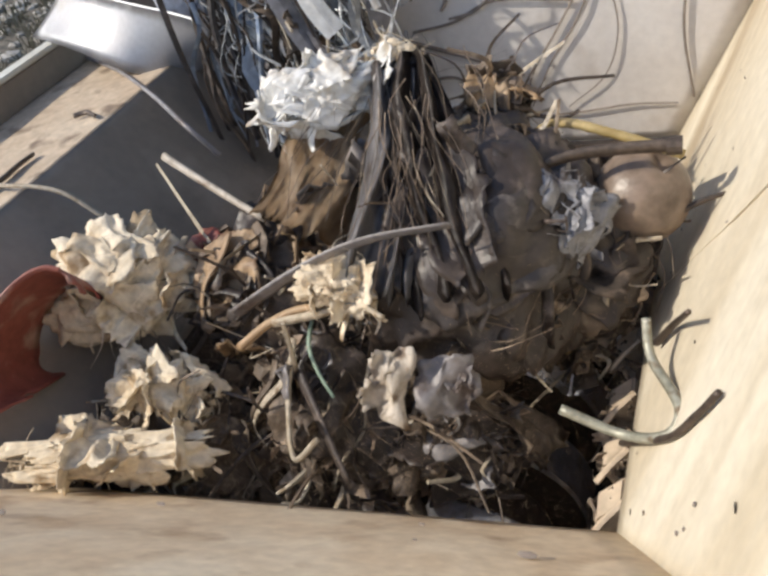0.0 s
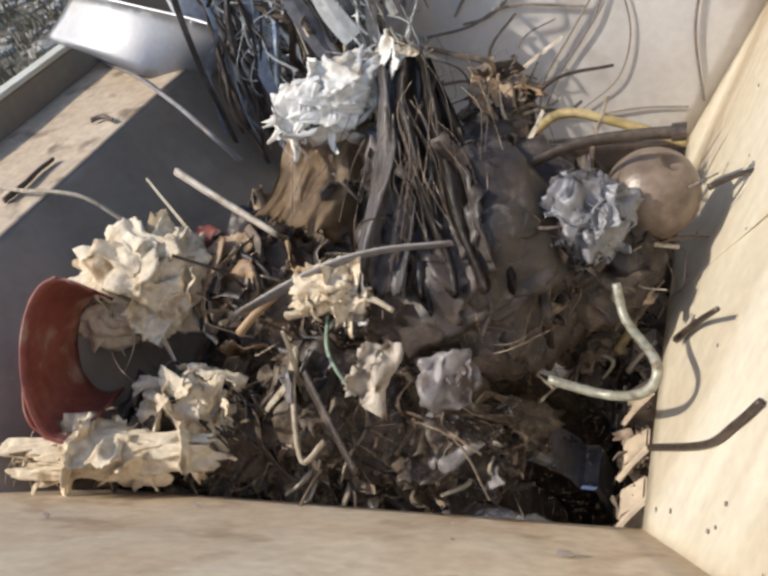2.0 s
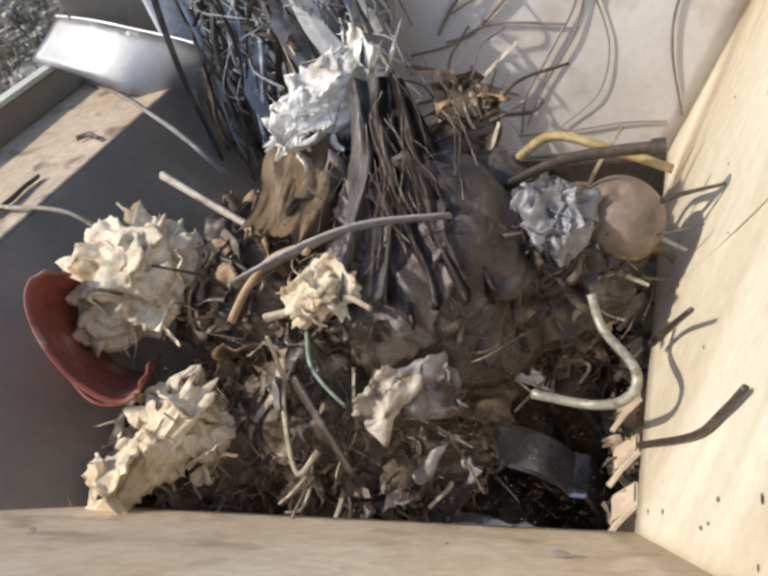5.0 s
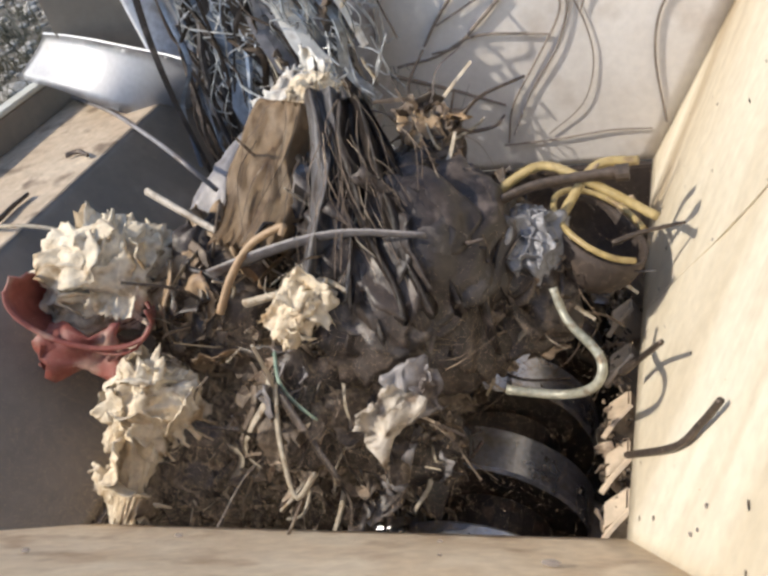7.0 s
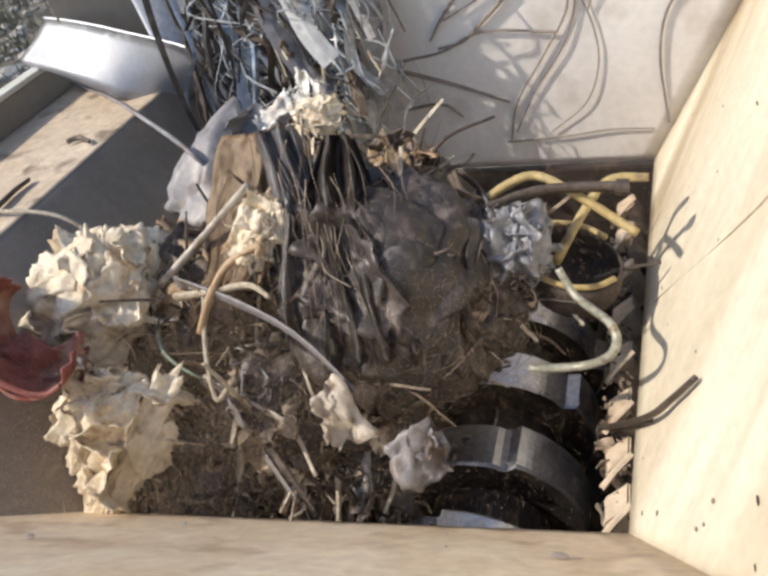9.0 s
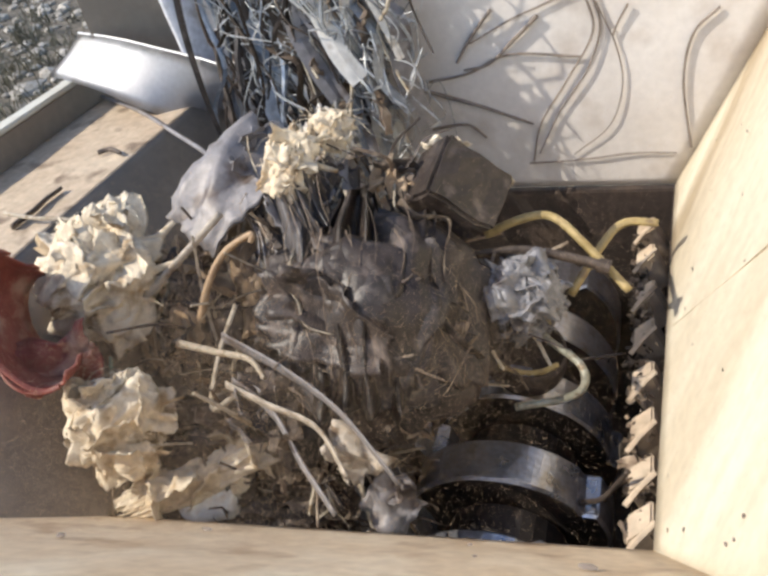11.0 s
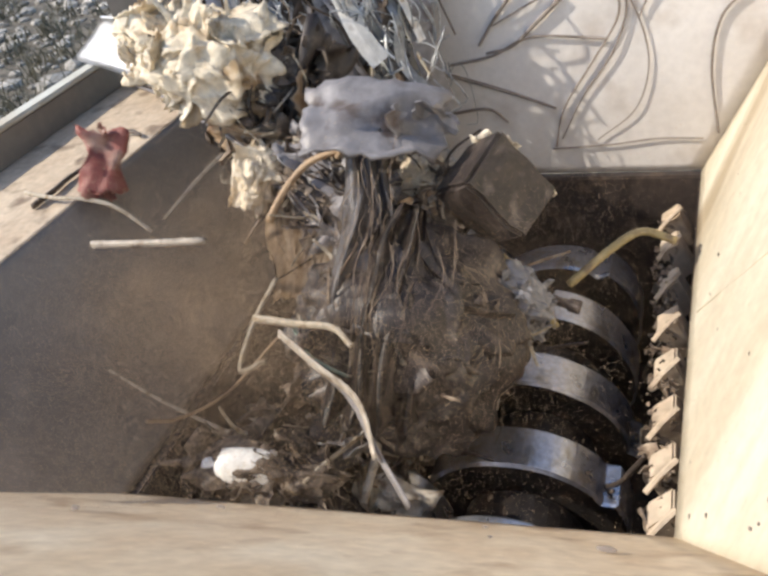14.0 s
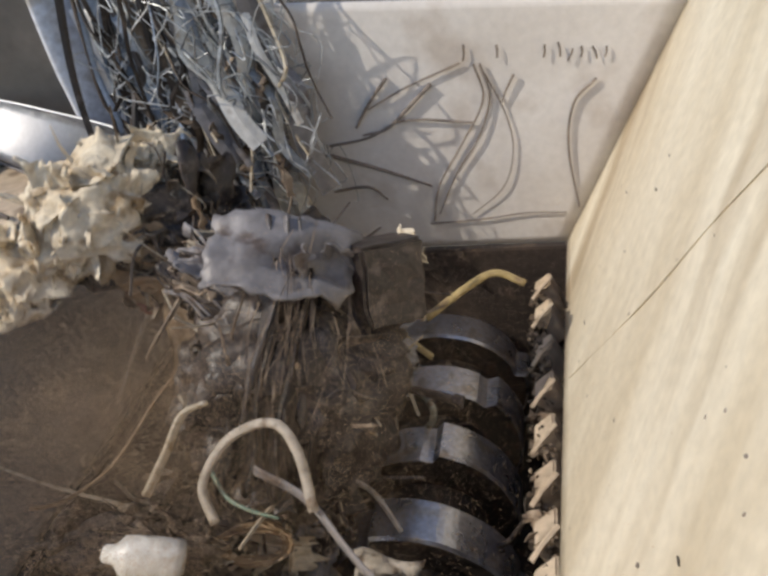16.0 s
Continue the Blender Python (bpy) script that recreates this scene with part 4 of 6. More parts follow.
hose = rod("yellow_hose", "yellow bent hose over the cutters", "hose", [(0.000, 0.000, 0.000), (0.070, 0.038, 0.021), (0.130, 0.045, 0.043), (0.196, -0.013, 0.077), (0.272, -0.096, 0.120)], 0.009, YELLOW, 1, 0.9, 10, 0.08)
hose_two = rod("yellow_hose", "dirty yellow hose lying by the chamber edge", "hose", [(0.000, 0.000, 0.000), (0.054, 0.106, 0.005), (0.099, 0.166, 0.014), (0.168, 0.170, 0.039)], 0.010, YELLOW, 0.8, 0.9, 10, 0.08)
grey_stick = rod("grey_stick", "pale grey stick poking out of the scrap", "stick", [(0.000, 0.000, 0.000), (0.115, -0.063, 0.058), (0.243, -0.130, 0.123)], 0.010, DIRTYW, 0.8, 0.8, 8)
side_stick = rod("dark_twig", "short dark twig against the cream plate", "twig", [(0.000, 0.000, 0.000), (0.047, 0.019, 0.015), (0.115, 0.035, 0.038)], 0.006, IRON, 1, 0.5, 6)
side_stick_two = rod("dark_twig", "short dark forked twig at the plate's edge", "twig", [(0.000, 0.000, 0.000), (0.024, 0.027, 0.069), (0.022, 0.065, 0.191)], 0.007, IRON, 1, 0.6, 6)
curl = rod("brown_cable", "curled brown cable in the shredded strips", "cable", [(0.000, 0.000, 0.000), (0.058, 0.049, 0.018), (0.125, 0.079, 0.042), (0.190, 0.074, 0.071), (0.181, 0.061, 0.070)], 0.009, TANFAB, 1, 0.7, 8)
stalk = rod("dry_stalk", "dry pale stalk hanging down the heap", "stalk", [(0.000, 0.000, 0.000), (-0.004, -0.103, 0.014), (0.013, -0.201, 0.036), (0.055, -0.162, 0.049)], 0.007, TWIG, 0.6, 0.8, 6)
stalk_two = rod("dry_stalk", "broad brown strip slanting down the heap", "strip", [(0.000, 0.000, 0.000), (0.041, -0.071, 0.029), (0.099, -0.169, 0.067)], 0.014, BROWN, 0.4, 0.6, 6)
loop = rod("pale_hose", "pale looped rubber hose at the heap's foot", "hose", [(0.000, 0.000, 0.000), (-0.026, 0.062, -0.021), (0.017, 0.140, -0.014), (0.092, 0.169, 0.013), (0.136, 0.122, 0.039), (0.164, 0.030, 0.065)], 0.010, DIRTYW, 0.8, 0.9, 10)

green_cord = rod("green_cord", "grey-green cord hanging out of the cloth", "cord", [(0.000, 0.000, 0.000), (-0.000, -0.051, 0.042), (0.019, -0.093, 0.061), (0.050, -0.136, 0.071)], 0.005, GREEN, 0.8, 0.7, 7)
long_wire = rod("brown_wire", "long thin brown wire drooping over the dusty plate", "wire", [(0.000, 0.000, 0.000), (0.052, 0.002, -0.042), (0.132, 0.052, -0.098), (0.251, 0.191, -0.071), (0.378, 0.286, -0.034), (0.482, 0.319, 0.003)], 0.004, TANFAB, 1, 0.6, 6)
offcut = rod("iron_offcut", "short dark bent iron offcut lying on the ledge", "iron", [(-1.382, 0.358, 0.364), (-1.375, 0.427, 0.364), (-1.378, 0.474, 0.364), (-1.371, 0.525, 0.364)], 0.012, IRON, 0.5, 0.7, 6)
offcut_small = rod("iron_offcut", "small dark chip lying on the ledge", "iron", [(-1.389, 0.705, 0.364), (-1.358, 0.720, 0.364), (-1.309, 0.696, 0.364)], 0.008, IRON, 0.5, 0.7, 6)

# ball
ball = thing("ball", "dusty brown worn ball with a small hole", "ball")
bm = bmesh.new()
bmesh.ops.create_icosphere(bm, subdivisions=4, radius=0.083)
for v in bm.verts:
    v.co *= 1 + 0.02 * noise.noise(v.co * 14)
    d = (v.co.normalized() - Vector((0.15, 0.62, 0.77)).normalized()).length
    if d < 0.16:
        v.co *= 0.86
part("shell", bm, BALLM, ball, smooth=True)
bm = bmesh.new()
tube(bm, [(0, 0.004, -0.081), (0.03, 0.03, -0.072), (0.06, 0.046, -0.031)], 0.003, 6, 0.5)
part("seam", bm, IRON, ball)

# broken brown shell with a yellow rim
shell = thing("broken_shell", "broken brown plastic shell with a yellow rim", "shell")
bm = bmesh.new()
bmesh.ops.create_uvsphere(bm, u_segments=32, v_segments=20, radius=0.105)
bmesh.ops.delete(bm, geom=[v for v in bm.verts if v.co.z > 0.03], context="VERTS")
for v in bm.verts:
    v.co.x *= 0.9 + 0.1 * noise.noise(v.co * 9)
    v.co.y *= 1.15
bmesh.ops.solidify(bm, geom=bm.faces[:], thickness=0.005)
part("shell", bm, RUSTSHADE, shell, smooth=True)
part("rim", tube(bmesh.new(), [(0.09 * math.cos(a * 0.45), 0.117 * math.sin(a * 0.45), 0.028) for a in range(0, 12)], 0.006, 8, smooth=3), YELLOW, shell, "dirty yellow rim", smooth=True)

# red bucket, crushed, seen into its mouth
bucket = thing("red_bucket", "crushed faded red plastic bucket with torn rim", "bucket")
bm = bmesh.new()
rngb = random.Random(50)
rings = []
for k in range(9):
    u = k / 8
    ring = []
    for i in range(40):
        a = 2 * math.pi * i / 40
        r = 0.085 + 0.04 * u
        crush = 1 - 0.28 * u * abs(math.cos(a + 0.4)) + 0.06 * noise.noise(Vector((math.cos(a) * 2, math.sin(a) * 2, u * 2)))
        tear = (0.02 * noise.noise(Vector((math.cos(a) * 5, math.sin(a) * 5, 9)))) if k == 8 else 0
        ring.append(bm.verts.new((r * crush * math.cos(a) * 0.8, r * math.sin(a) * 1.18, -0.15 + 0.2 * u + tear)))
    rings.append(ring)
for a, b in zip(rings, rings[1:]):
    for i in range(40):
        # one side is torn away along a ragged line
        if abs((i + 20) % 40 - 20) < 7.5 + 2.5 * noise.noise(Vector((rings.index(a) * 0.7, 4.0 if i < 20 else 9.0, 0))):
            continue
        bm.faces.new((a[i], a[(i + 1) % 40], b[(i + 1) % 40], b[i]))
bmesh.ops.delete(bm, geom=[v for v in bm.verts if not v.link_faces], context="VERTS")
bmesh.ops.solidify(bm, geom=bm.faces[:], thickness=0.005)
body = part("body", bm, RED, bucket, smooth=True)
bm = bmesh.new()
tube(bm, [(0.068 * math.cos(a * 0.4), 0.145 * math.sin(a * 0.4), 0.05) for a in range(4, 13)], 0.006, 8, 0.7, smooth=3)
part("lip", bm, RED, bucket, "paler rolled rim of the bucket")
red_scrap = sheet("red_plastic", "torn faded red plastic sheet in the scrap", "plastic", 0.15, 0.10, 52, RED, 0.25, 0.3, 10, 0.005, 2)

# brown box
box = thing("brown_box", "battered brown block with a pale chipped top edge", "box")
bm = bmesh.new()
bmesh.ops.create_cube(bm, size=1, matrix=Matrix.Diagonal((0.17, 0.135, 0.13, 1)))
bmesh.ops.bevel(bm, geom=bm.edges[:], offset=0.008, segments=2, affect="EDGES")
bmesh.ops.subdivide_edges(bm, edges=bm.edges[:], cuts=3, use_grid_fill=True)
for v in bm.verts:
    v.co += Vector((noise.noise(v.co * 18), noise.noise(v.co * 18 + Vector((5, 0, 0))), noise.noise(v.co * 18 + Vector((0, 9, 0))))) * 0.008
part("body", bm, BROWN, box)
bm = bmesh.new()
for i in range(9):
    crumple(bm, pose(-0.08 + i * 0.02, 0.068, 0.03 * math.sin(i), rngb.uniform(50, 120), 0, 0), 0.035, 0.05, rngb, 4, 0.3, 0.3)
part("chipped_edge", bm, PALE, box, "pale chipped edge")

# coiled springy nest and white bottle at the heap's foot
nest = thing("wire_nest", "flat nest of tangled brown wire", "wire")
for i in range(16):
    pts = [((0.055 + 0.02 * rngb.random()) * math.cos(a * 0.9 + i), (0.028 + 0.012 * rngb.random()) * math.sin(a * 0.9 + i), rngb.uniform(-0.03, 0.03)) for a in range(7)]
    part("wire", tube(bmesh.new(), pts, 0.0028, 5, smooth=4), TANFAB, nest)
shoe = tuft("bundled_rag", "bundled brown and white rag at the heap's foot", "rag", (0.13, 0.05, 0.06), 55, SCRAP, 8, 40, 6, 0.2)
bottle = thing("white_bottle", "crushed white plastic bottle lying on its side", "bottle")
bm = bmesh.new()
prof = [(-0.075, 0.012), (-0.07, 0.016), (-0.055, 0.017), (-0.04, 0.034), (-0.02, 0.040), (0.02, 0.038), (0.05, 0.040), (0.062, 0.036), (0.066, 0.015)]
tb = []
for x, r in prof:
    tb.append([bm.verts.new((x, r * math.cos(q * math.pi / 8) * (1 + 0.1 * noise.noise(Vector((x * 30, q, 0)))), r * 0.85 * math.sin(q * math.pi / 8))) for q in range(16)])
for a, b in zip(tb, tb[1:]):
    for q in range(16):
        bm.faces.new((a[q], a[(q + 1) % 16], b[(q + 1) % 16], b[q]))
bm.faces.new(tb[0][::-1])
bm.faces.new(tb[-1])
part("body", bm, WHITE, bottle, smooth=True)


# ---------------------------------------------------------------- dust
# thrown up by the cutters: a fine drift of grains
def dust(label, centre, spread, count, grain, seed):
    gen = np.random.default_rng(seed)
    at = gen.normal(0, 1, (count, 3)) * spread
    # grains gather in billows
    for k in range(26):
        c = gen.normal(0, 1, 3) * spread * 0.9
        d = at - c
        near = np.exp(-(d ** 2).sum(1) / (0.07 ** 2))
        at = at - d * (near * 0.45)[:, None]
    shape = gen.normal(0, 1, (count, 4, 3))
    shape /= np.linalg.norm(shape, axis=2)[:, :, None]
    v = at[:, None, :] + shape * (grain * gen.uniform(0.5, 1.3, count))[:, None, None]
    base = np.arange(count)[:, None, None] * 4 + np.array(((0, 1, 2), (0, 3, 1), (0, 2, 3), (1, 3, 2)))[None]
    me = bpy.data.meshes.new("dust")
    me.vertices.add(count * 4)
    me.vertices.foreach_set("co", v.reshape(-1).astype(np.float32))
    me.loops.add(count * 12)
    me.loops.foreach_set("vertex_index", base.reshape(-1).astype(np.int32))
    me.polygons.add(count * 4)
    me.polygons.foreach_set("loop_start", np.arange(0, count * 12, 3, dtype=np.int32))
    me.update(calc_edges=True)
    me.materials.append(DUST)
    ob = tagged(new("dust_cloud", me), label, "dust", kind="stuff")
    ob.location = centre
    return ob


dust_thick = dust("billowing brown dust rising from the cutters over the plate", (-0.95, 0.16, -1.0), (0.21, 0.26, 0.13), 370000, 0.00082, 3)
dust_thin = dust("thin brown dust haze hanging over the churning scrap", (-0.5, 0.3, 0.05), (0.27, 0.27, 0.09), 110000, 0.00075, 4)


def motions():
    # the shafts turn inward at a steady pace
    for shaft, x, sign in ((shaft_east, -0.29, -1), (shaft_west, -0.655, 1)):
        walk(shaft, [(k * 1.6, pose(x, 0, -0.375, 0, sign * 40 * (k * 1.6 - 12.45) + 32 * sign, 0)) for k in range(11)])
    # the scrap churns and sinks
    walk(heap_centre, [(0, pose(-0.266, 0.405, 0.202, 50.6, 13.8, 15.5)), (1.5, pose(-0.299, 0.404, 0.201, 50.9, 12.2, 16.9)), (3.5, pose(-0.345, 0.394, 0.193, 51.2, 10.0, 18.8)), (4.2, pose(-0.342, 0.396, 0.194, 51.3, 9.2, 19.4)), (7, pose(-0.388, 0.399, 0.197, 51.7, 6.1, 21.9)), (8, pose(-0.408, 0.381, 0.181, 51.9, 0.4, 26.3)), (10.5, pose(-0.509, 0.342, 0.148, 50.6, -13.5, 37.5)), (11.5, pose(-0.537, 0.318, 0.128, 47.9, -23.0, 46.1)), (12.5, pose(-0.523, 0.302, 0.114, 43.3, -32.0, 56.0)), (13.5, pose(-0.520, 0.317, 0.078, 39.5, -37.0, 62.8)), (14.5, pose(-0.509, 0.322, 0.057, 34.6, -41.5, 70.5)), (15, pose(-0.543, 0.334, 0.068, 32.0, -43.3, 74.3)), (15.5, pose(-0.522, 0.368, 0.097, 29.3, -45.0, 78.3)), (16, pose(-0.521, 0.375, 0.103, 26.2, -46.6, 82.5))])
    walk(heap_peak, [(0, pose(-0.506, 0.568, 0.316, 50.6, 13.8, 15.5)), (1.5, pose(-0.518, 0.585, 0.331, 50.9, 11.9, 17.2)), (3.5, pose(-0.555, 0.588, 0.333, 51.3, 9.2, 19.4)), (7, pose(-0.634, 0.578, 0.324, 51.8, 4.5, 23.1)), (8, pose(-0.657, 0.557, 0.306, 51.9, 2.7, 24.6)), (10.5, pose(-0.664, 0.490, 0.249, 51.9, -1.8, 28.1)), (12.5, pose(-0.711, 0.491, 0.250, 49.7, -17.4, 40.9)), (13.5, pose(-0.714, 0.544, 0.238, 45.4, -28.5, 51.8)), (14.5, pose(-0.667, 0.551, 0.245, 38.0, -38.5, 65.3)), (15, pose(-0.687, 0.558, 0.250, 35.8, -40.5, 68.7)), (15.5, pose(-0.639, 0.565, 0.256, 33.3, -42.4, 72.4)), (16, pose(-0.632, 0.559, 0.251, 30.7, -44.2, 76.3))])
    walk(heap_west, [(0, pose(-0.700, 0.336, 0.119, 50.6, 13.8, 15.5)), (1.5, pose(-0.759, 0.340, 0.122, 51.1, 10.9, 18.0)), (3.5, pose(-0.766, 0.348, 0.129, 51.6, 7.0, 21.1)), (7, pose(-0.818, 0.369, 0.146, 51.9, 0.2, 26.5)), (8, pose(-0.853, 0.362, 0.141, 51.9, -1.8, 28.1)), (10.5, pose(-0.895, 0.321, 0.106, 50.4, -14.8, 38.6)), (12.5, pose(-0.977, 0.406, 0.178, 47.2, -24.9, 48.0)), (13.5, pose(-0.957, 0.577, 0.323, 30.7, -44.2, 76.3)), (14, pose(-0.917, 0.718, 0.443, 15.7, -50.2, 96.6)), (14.5, pose(-0.829, 0.665, 0.398, -2.9, -51.9, 120.4)), (15, pose(-0.845, 0.677, 0.409, -7.1, -51.6, 125.8)), (15.5, pose(-0.830, 0.685, 0.415, -11.2, -51.0, 131.0)), (16, pose(-0.846, 0.605, 0.347, -15.2, -50.3, 136.1))])
    walk(heap_low_west, [(0, pose(-0.818, 0.067, -0.044, 50.6, 13.8, 15.5)), (3.5, pose(-0.847, 0.061, -0.016, 51.7, 6.1, 21.9)), (7, pose(-0.800, 0.139, -0.067, 51.9, -1.8, 28.1)), (8, pose(-0.792, 0.124, -0.075, 51.1, -10.8, 35.2)), (10.5, pose(-0.817, 0.112, -0.050, 43.3, -32.0, 56.0)), (12.5, pose(-0.896, 0.104, 0.032, 30.7, -44.2, 76.3)), (13.5, pose(-0.755, 0.080, -0.115, 9.7, -51.3, 104.3)), (14.5, pose(-0.721, 0.060, -0.150, -15.2, -50.3, 136.1)), (15, pose(-0.729, 0.079, -0.141, -15.2, -50.3, 136.1)), (15.5, pose(-0.706, 0.157, -0.167, -15.2, -50.3, 136.1)), (16, pose(-0.715, 0.160, -0.157, -15.2, -50.3, 136.1))])
    walk(heap_low, [(0, pose(-0.519, 0.168, -0.024, 50.6, 13.8, 15.5)), (1.5, pose(-0.565, 0.165, -0.026, 50.9, 12.2, 16.9)), (3.5, pose(-0.571, 0.165, -0.027, 51.2, 10.0, 18.8)), (7, pose(-0.568, 0.188, -0.008, 51.7, 6.1, 21.9)), (8, pose(-0.598, 0.182, -0.012, 51.9, -0.7, 27.2)), (10.5, pose(-0.649, 0.180, -0.014, 49.7, -17.4, 40.9)), (12.5, pose(-0.701, 0.247, 0.043, 38.0, -38.5, 65.3)), (13.5, pose(-0.620, 0.259, -0.019, 9.7, -51.3, 104.3)), (14.5, pose(-0.568, 0.282, -0.025, -25.8, -46.7, 150.3)), (15, pose(-0.593, 0.294, -0.015, -25.8, -46.7, 150.3)), (15.5, pose(-0.527, 0.326, 0.012, -25.8, -46.7, 150.3)), (16, pose(-0.529, 0.332, 0.017, -25.8, -46.7, 150.3))])
    walk(heap_low_east, [(0, pose(-0.295, 0.174, -0.081, 50.6, 13.8, 15.5)), (1.5, pose(-0.322, 0.164, -0.091, 51.7, 5.1, 22.7)), (3.5, pose(-0.359, 0.160, -0.094, 51.6, -6.7, 32.0)), (7, pose(-0.406, 0.174, -0.082, 46.3, -26.7, 49.9)), (8, pose(-0.453, 0.160, -0.093, 43.3, -32.0, 56.0)), (10.5, pose(-0.544, 0.159, -0.155, 28.8, -45.3, 79.0)), (12.5, pose(-0.591, 0.224, -0.171, 9.7, -51.3, 104.3)), (16, pose(-0.517, 0.315, -0.147, 9.7, -51.3, 104.3))])
    walk(heap_east, [(0, pose(-0.092, 0.439, 0.155, 50.6, 13.8, 15.5)), (1.5, pose(-0.094, 0.451, 0.165, 48.8, 20.4, 9.7)), (3.5, pose(-0.117, 0.449, 0.163, 45.3, 28.8, 1.2)), (4.2, pose(-0.114, 0.443, 0.158, 43.6, 31.6, -2.1)), (7, pose(-0.182, 0.427, 0.119, 34.3, 41.7, -17.6)), (8, pose(-0.240, 0.417, 0.111, 29.9, 44.6, -24.0)), (10.5, pose(-0.347, 0.402, 0.073, 16.3, 50.0, -42.5)), (12.5, pose(-0.445, 0.466, 0.080, 2.9, 51.9, -59.6)), (14.5, pose(-0.441, 0.442, 0.008, 2.9, 51.9, -59.6)), (16, pose(-0.463, 0.513, 0.020, 2.9, 51.9, -59.6))])
    walk(heap_under, [(0, pose(-0.125, 0.470, -0.026, 50.6, 13.8, 15.5)), (1.5, pose(-0.151, 0.470, -0.027, 50.6, 13.8, 15.5)), (4.2, pose(-0.143, 0.470, -0.021, 50.6, 13.8, 15.5)), (6.5, pose(-0.300, 0.440, 0.000, 50.6, 13.8, 15.5)), (8, pose(-0.400, 0.420, -0.020, 50.6, 0, 15.5)), (10.5, pose(-0.520, 0.400, -0.050, 50.6, -10, 25)), (16, pose(-0.540, 0.430, -0.120, 50.6, -20, 35))])
    walk(heap_far_west, [(0, pose(-1.050, -0.063, 0.005, 50.6, 13.8, 15.5)), (1.5, pose(-1.083, -0.083, 0.038, 51.6, 7.2, 21.0)), (3.5, pose(-1.041, -0.045, -0.004, 51.9, -1.8, 28.1)), (4.2, pose(-1.018, -0.025, -0.027, 51.7, -5.0, 30.6)), (6.3, pose(-0.805, 0.086, -0.060, 50.5, -14.3, 38.2)), (8, pose(-0.772, 0.091, -0.094, 49.7, -17.4, 40.9)), (12.5, pose(-0.806, 0.088, -0.061, 49.7, -17.4, 40.9)), (16, pose(-0.662, 0.173, -0.186, 49.7, -17.4, 40.9))])
    walk(heap_spikes, [(0, pose(-0.269, 0.597, 0.340, 50.6, 13.8, 15.5)), (1.5, pose(-0.291, 0.607, 0.349, 51.1, 10.9, 18.0)), (3.5, pose(-0.313, 0.617, 0.358, 51.6, 7.0, 21.1)), (7, pose(-0.373, 0.603, 0.346, 51.9, 0.2, 26.5)), (8, pose(-0.405, 0.570, 0.318, 51.9, -1.8, 28.1)), (10.5, pose(-0.511, 0.529, 0.283, 51.0, 11.3, 17.7)), (12.5, pose(-0.543, 0.538, 0.290, 48.5, 21.5, 8.7)), (13.5, pose(-0.528, 0.546, 0.238, 48.5, 21.5, 8.7)), (14.5, pose(-0.442, 0.527, 0.208, 48.5, 21.5, 8.7)), (15, pose(-0.459, 0.519, 0.201, 48.5, 21.5, 8.7)), (16, pose(-0.429, 0.507, 0.191, 48.5, 21.5, 8.7))])
    walk(heap_tail, [(0, pose(-0.443, 0.440, 0.230, 50.6, 13.8, 15.5)), (1.5, pose(-0.461, 0.447, 0.237, 51.1, 11.1, 17.9)), (3.5, pose(-0.480, 0.446, 0.236, 51.5, 7.3, 20.9)), (7, pose(-0.507, 0.485, 0.269, 51.9, 0.7, 26.1)), (8, pose(-0.506, 0.450, 0.239, 51.9, -1.2, 27.6)), (10.5, pose(-0.647, 0.402, 0.198, 51.7, -5.9, 31.3)), (12.5, pose(-0.802, 0.496, 0.276, 51.3, -9.7, 34.3)), (13.5, pose(-0.761, 0.553, 0.258, 48.6, -21.2, 44.3)), (14.5, pose(-0.644, 0.496, 0.255, 43.3, -32.0, 56.0)), (15, pose(-0.656, 0.489, 0.272, 43.3, -32.0, 56.0)), (15.5, pose(-0.617, 0.480, 0.264, 43.3, -32.0, 56.0)), (16, pose(-0.610, 0.466, 0.252, 43.3, -32.0, 56.0))])
    walk(cloth_top, [(0, pose(-0.520, 0.507, 0.468, 51.9, -1.8, 28.1)), (1.5, pose(-0.530, 0.516, 0.481, 51.4, -8.5, 33.4)), (2.5, pose(-0.565, 0.514, 0.477, 50.7, -13.0, 37.1)), (3.5, pose(-0.563, 0.515, 0.477, 49.7, -17.4, 40.9)), (4.2, pose(-0.552, 0.524, 0.485, 48.8, -20.4, 43.6)), (7, pose(-0.682, 0.675, 0.428, 43.3, -32.0, 56.0)), (8, pose(-0.717, 0.692, 0.389, 43.3, -32.0, 56.0)), (10.5, pose(-0.754, 0.665, 0.332, 43.3, -32.0, 56.0)), (16, pose(-0.831, 0.660, 0.286, 43.3, -32.0, 56.0))])
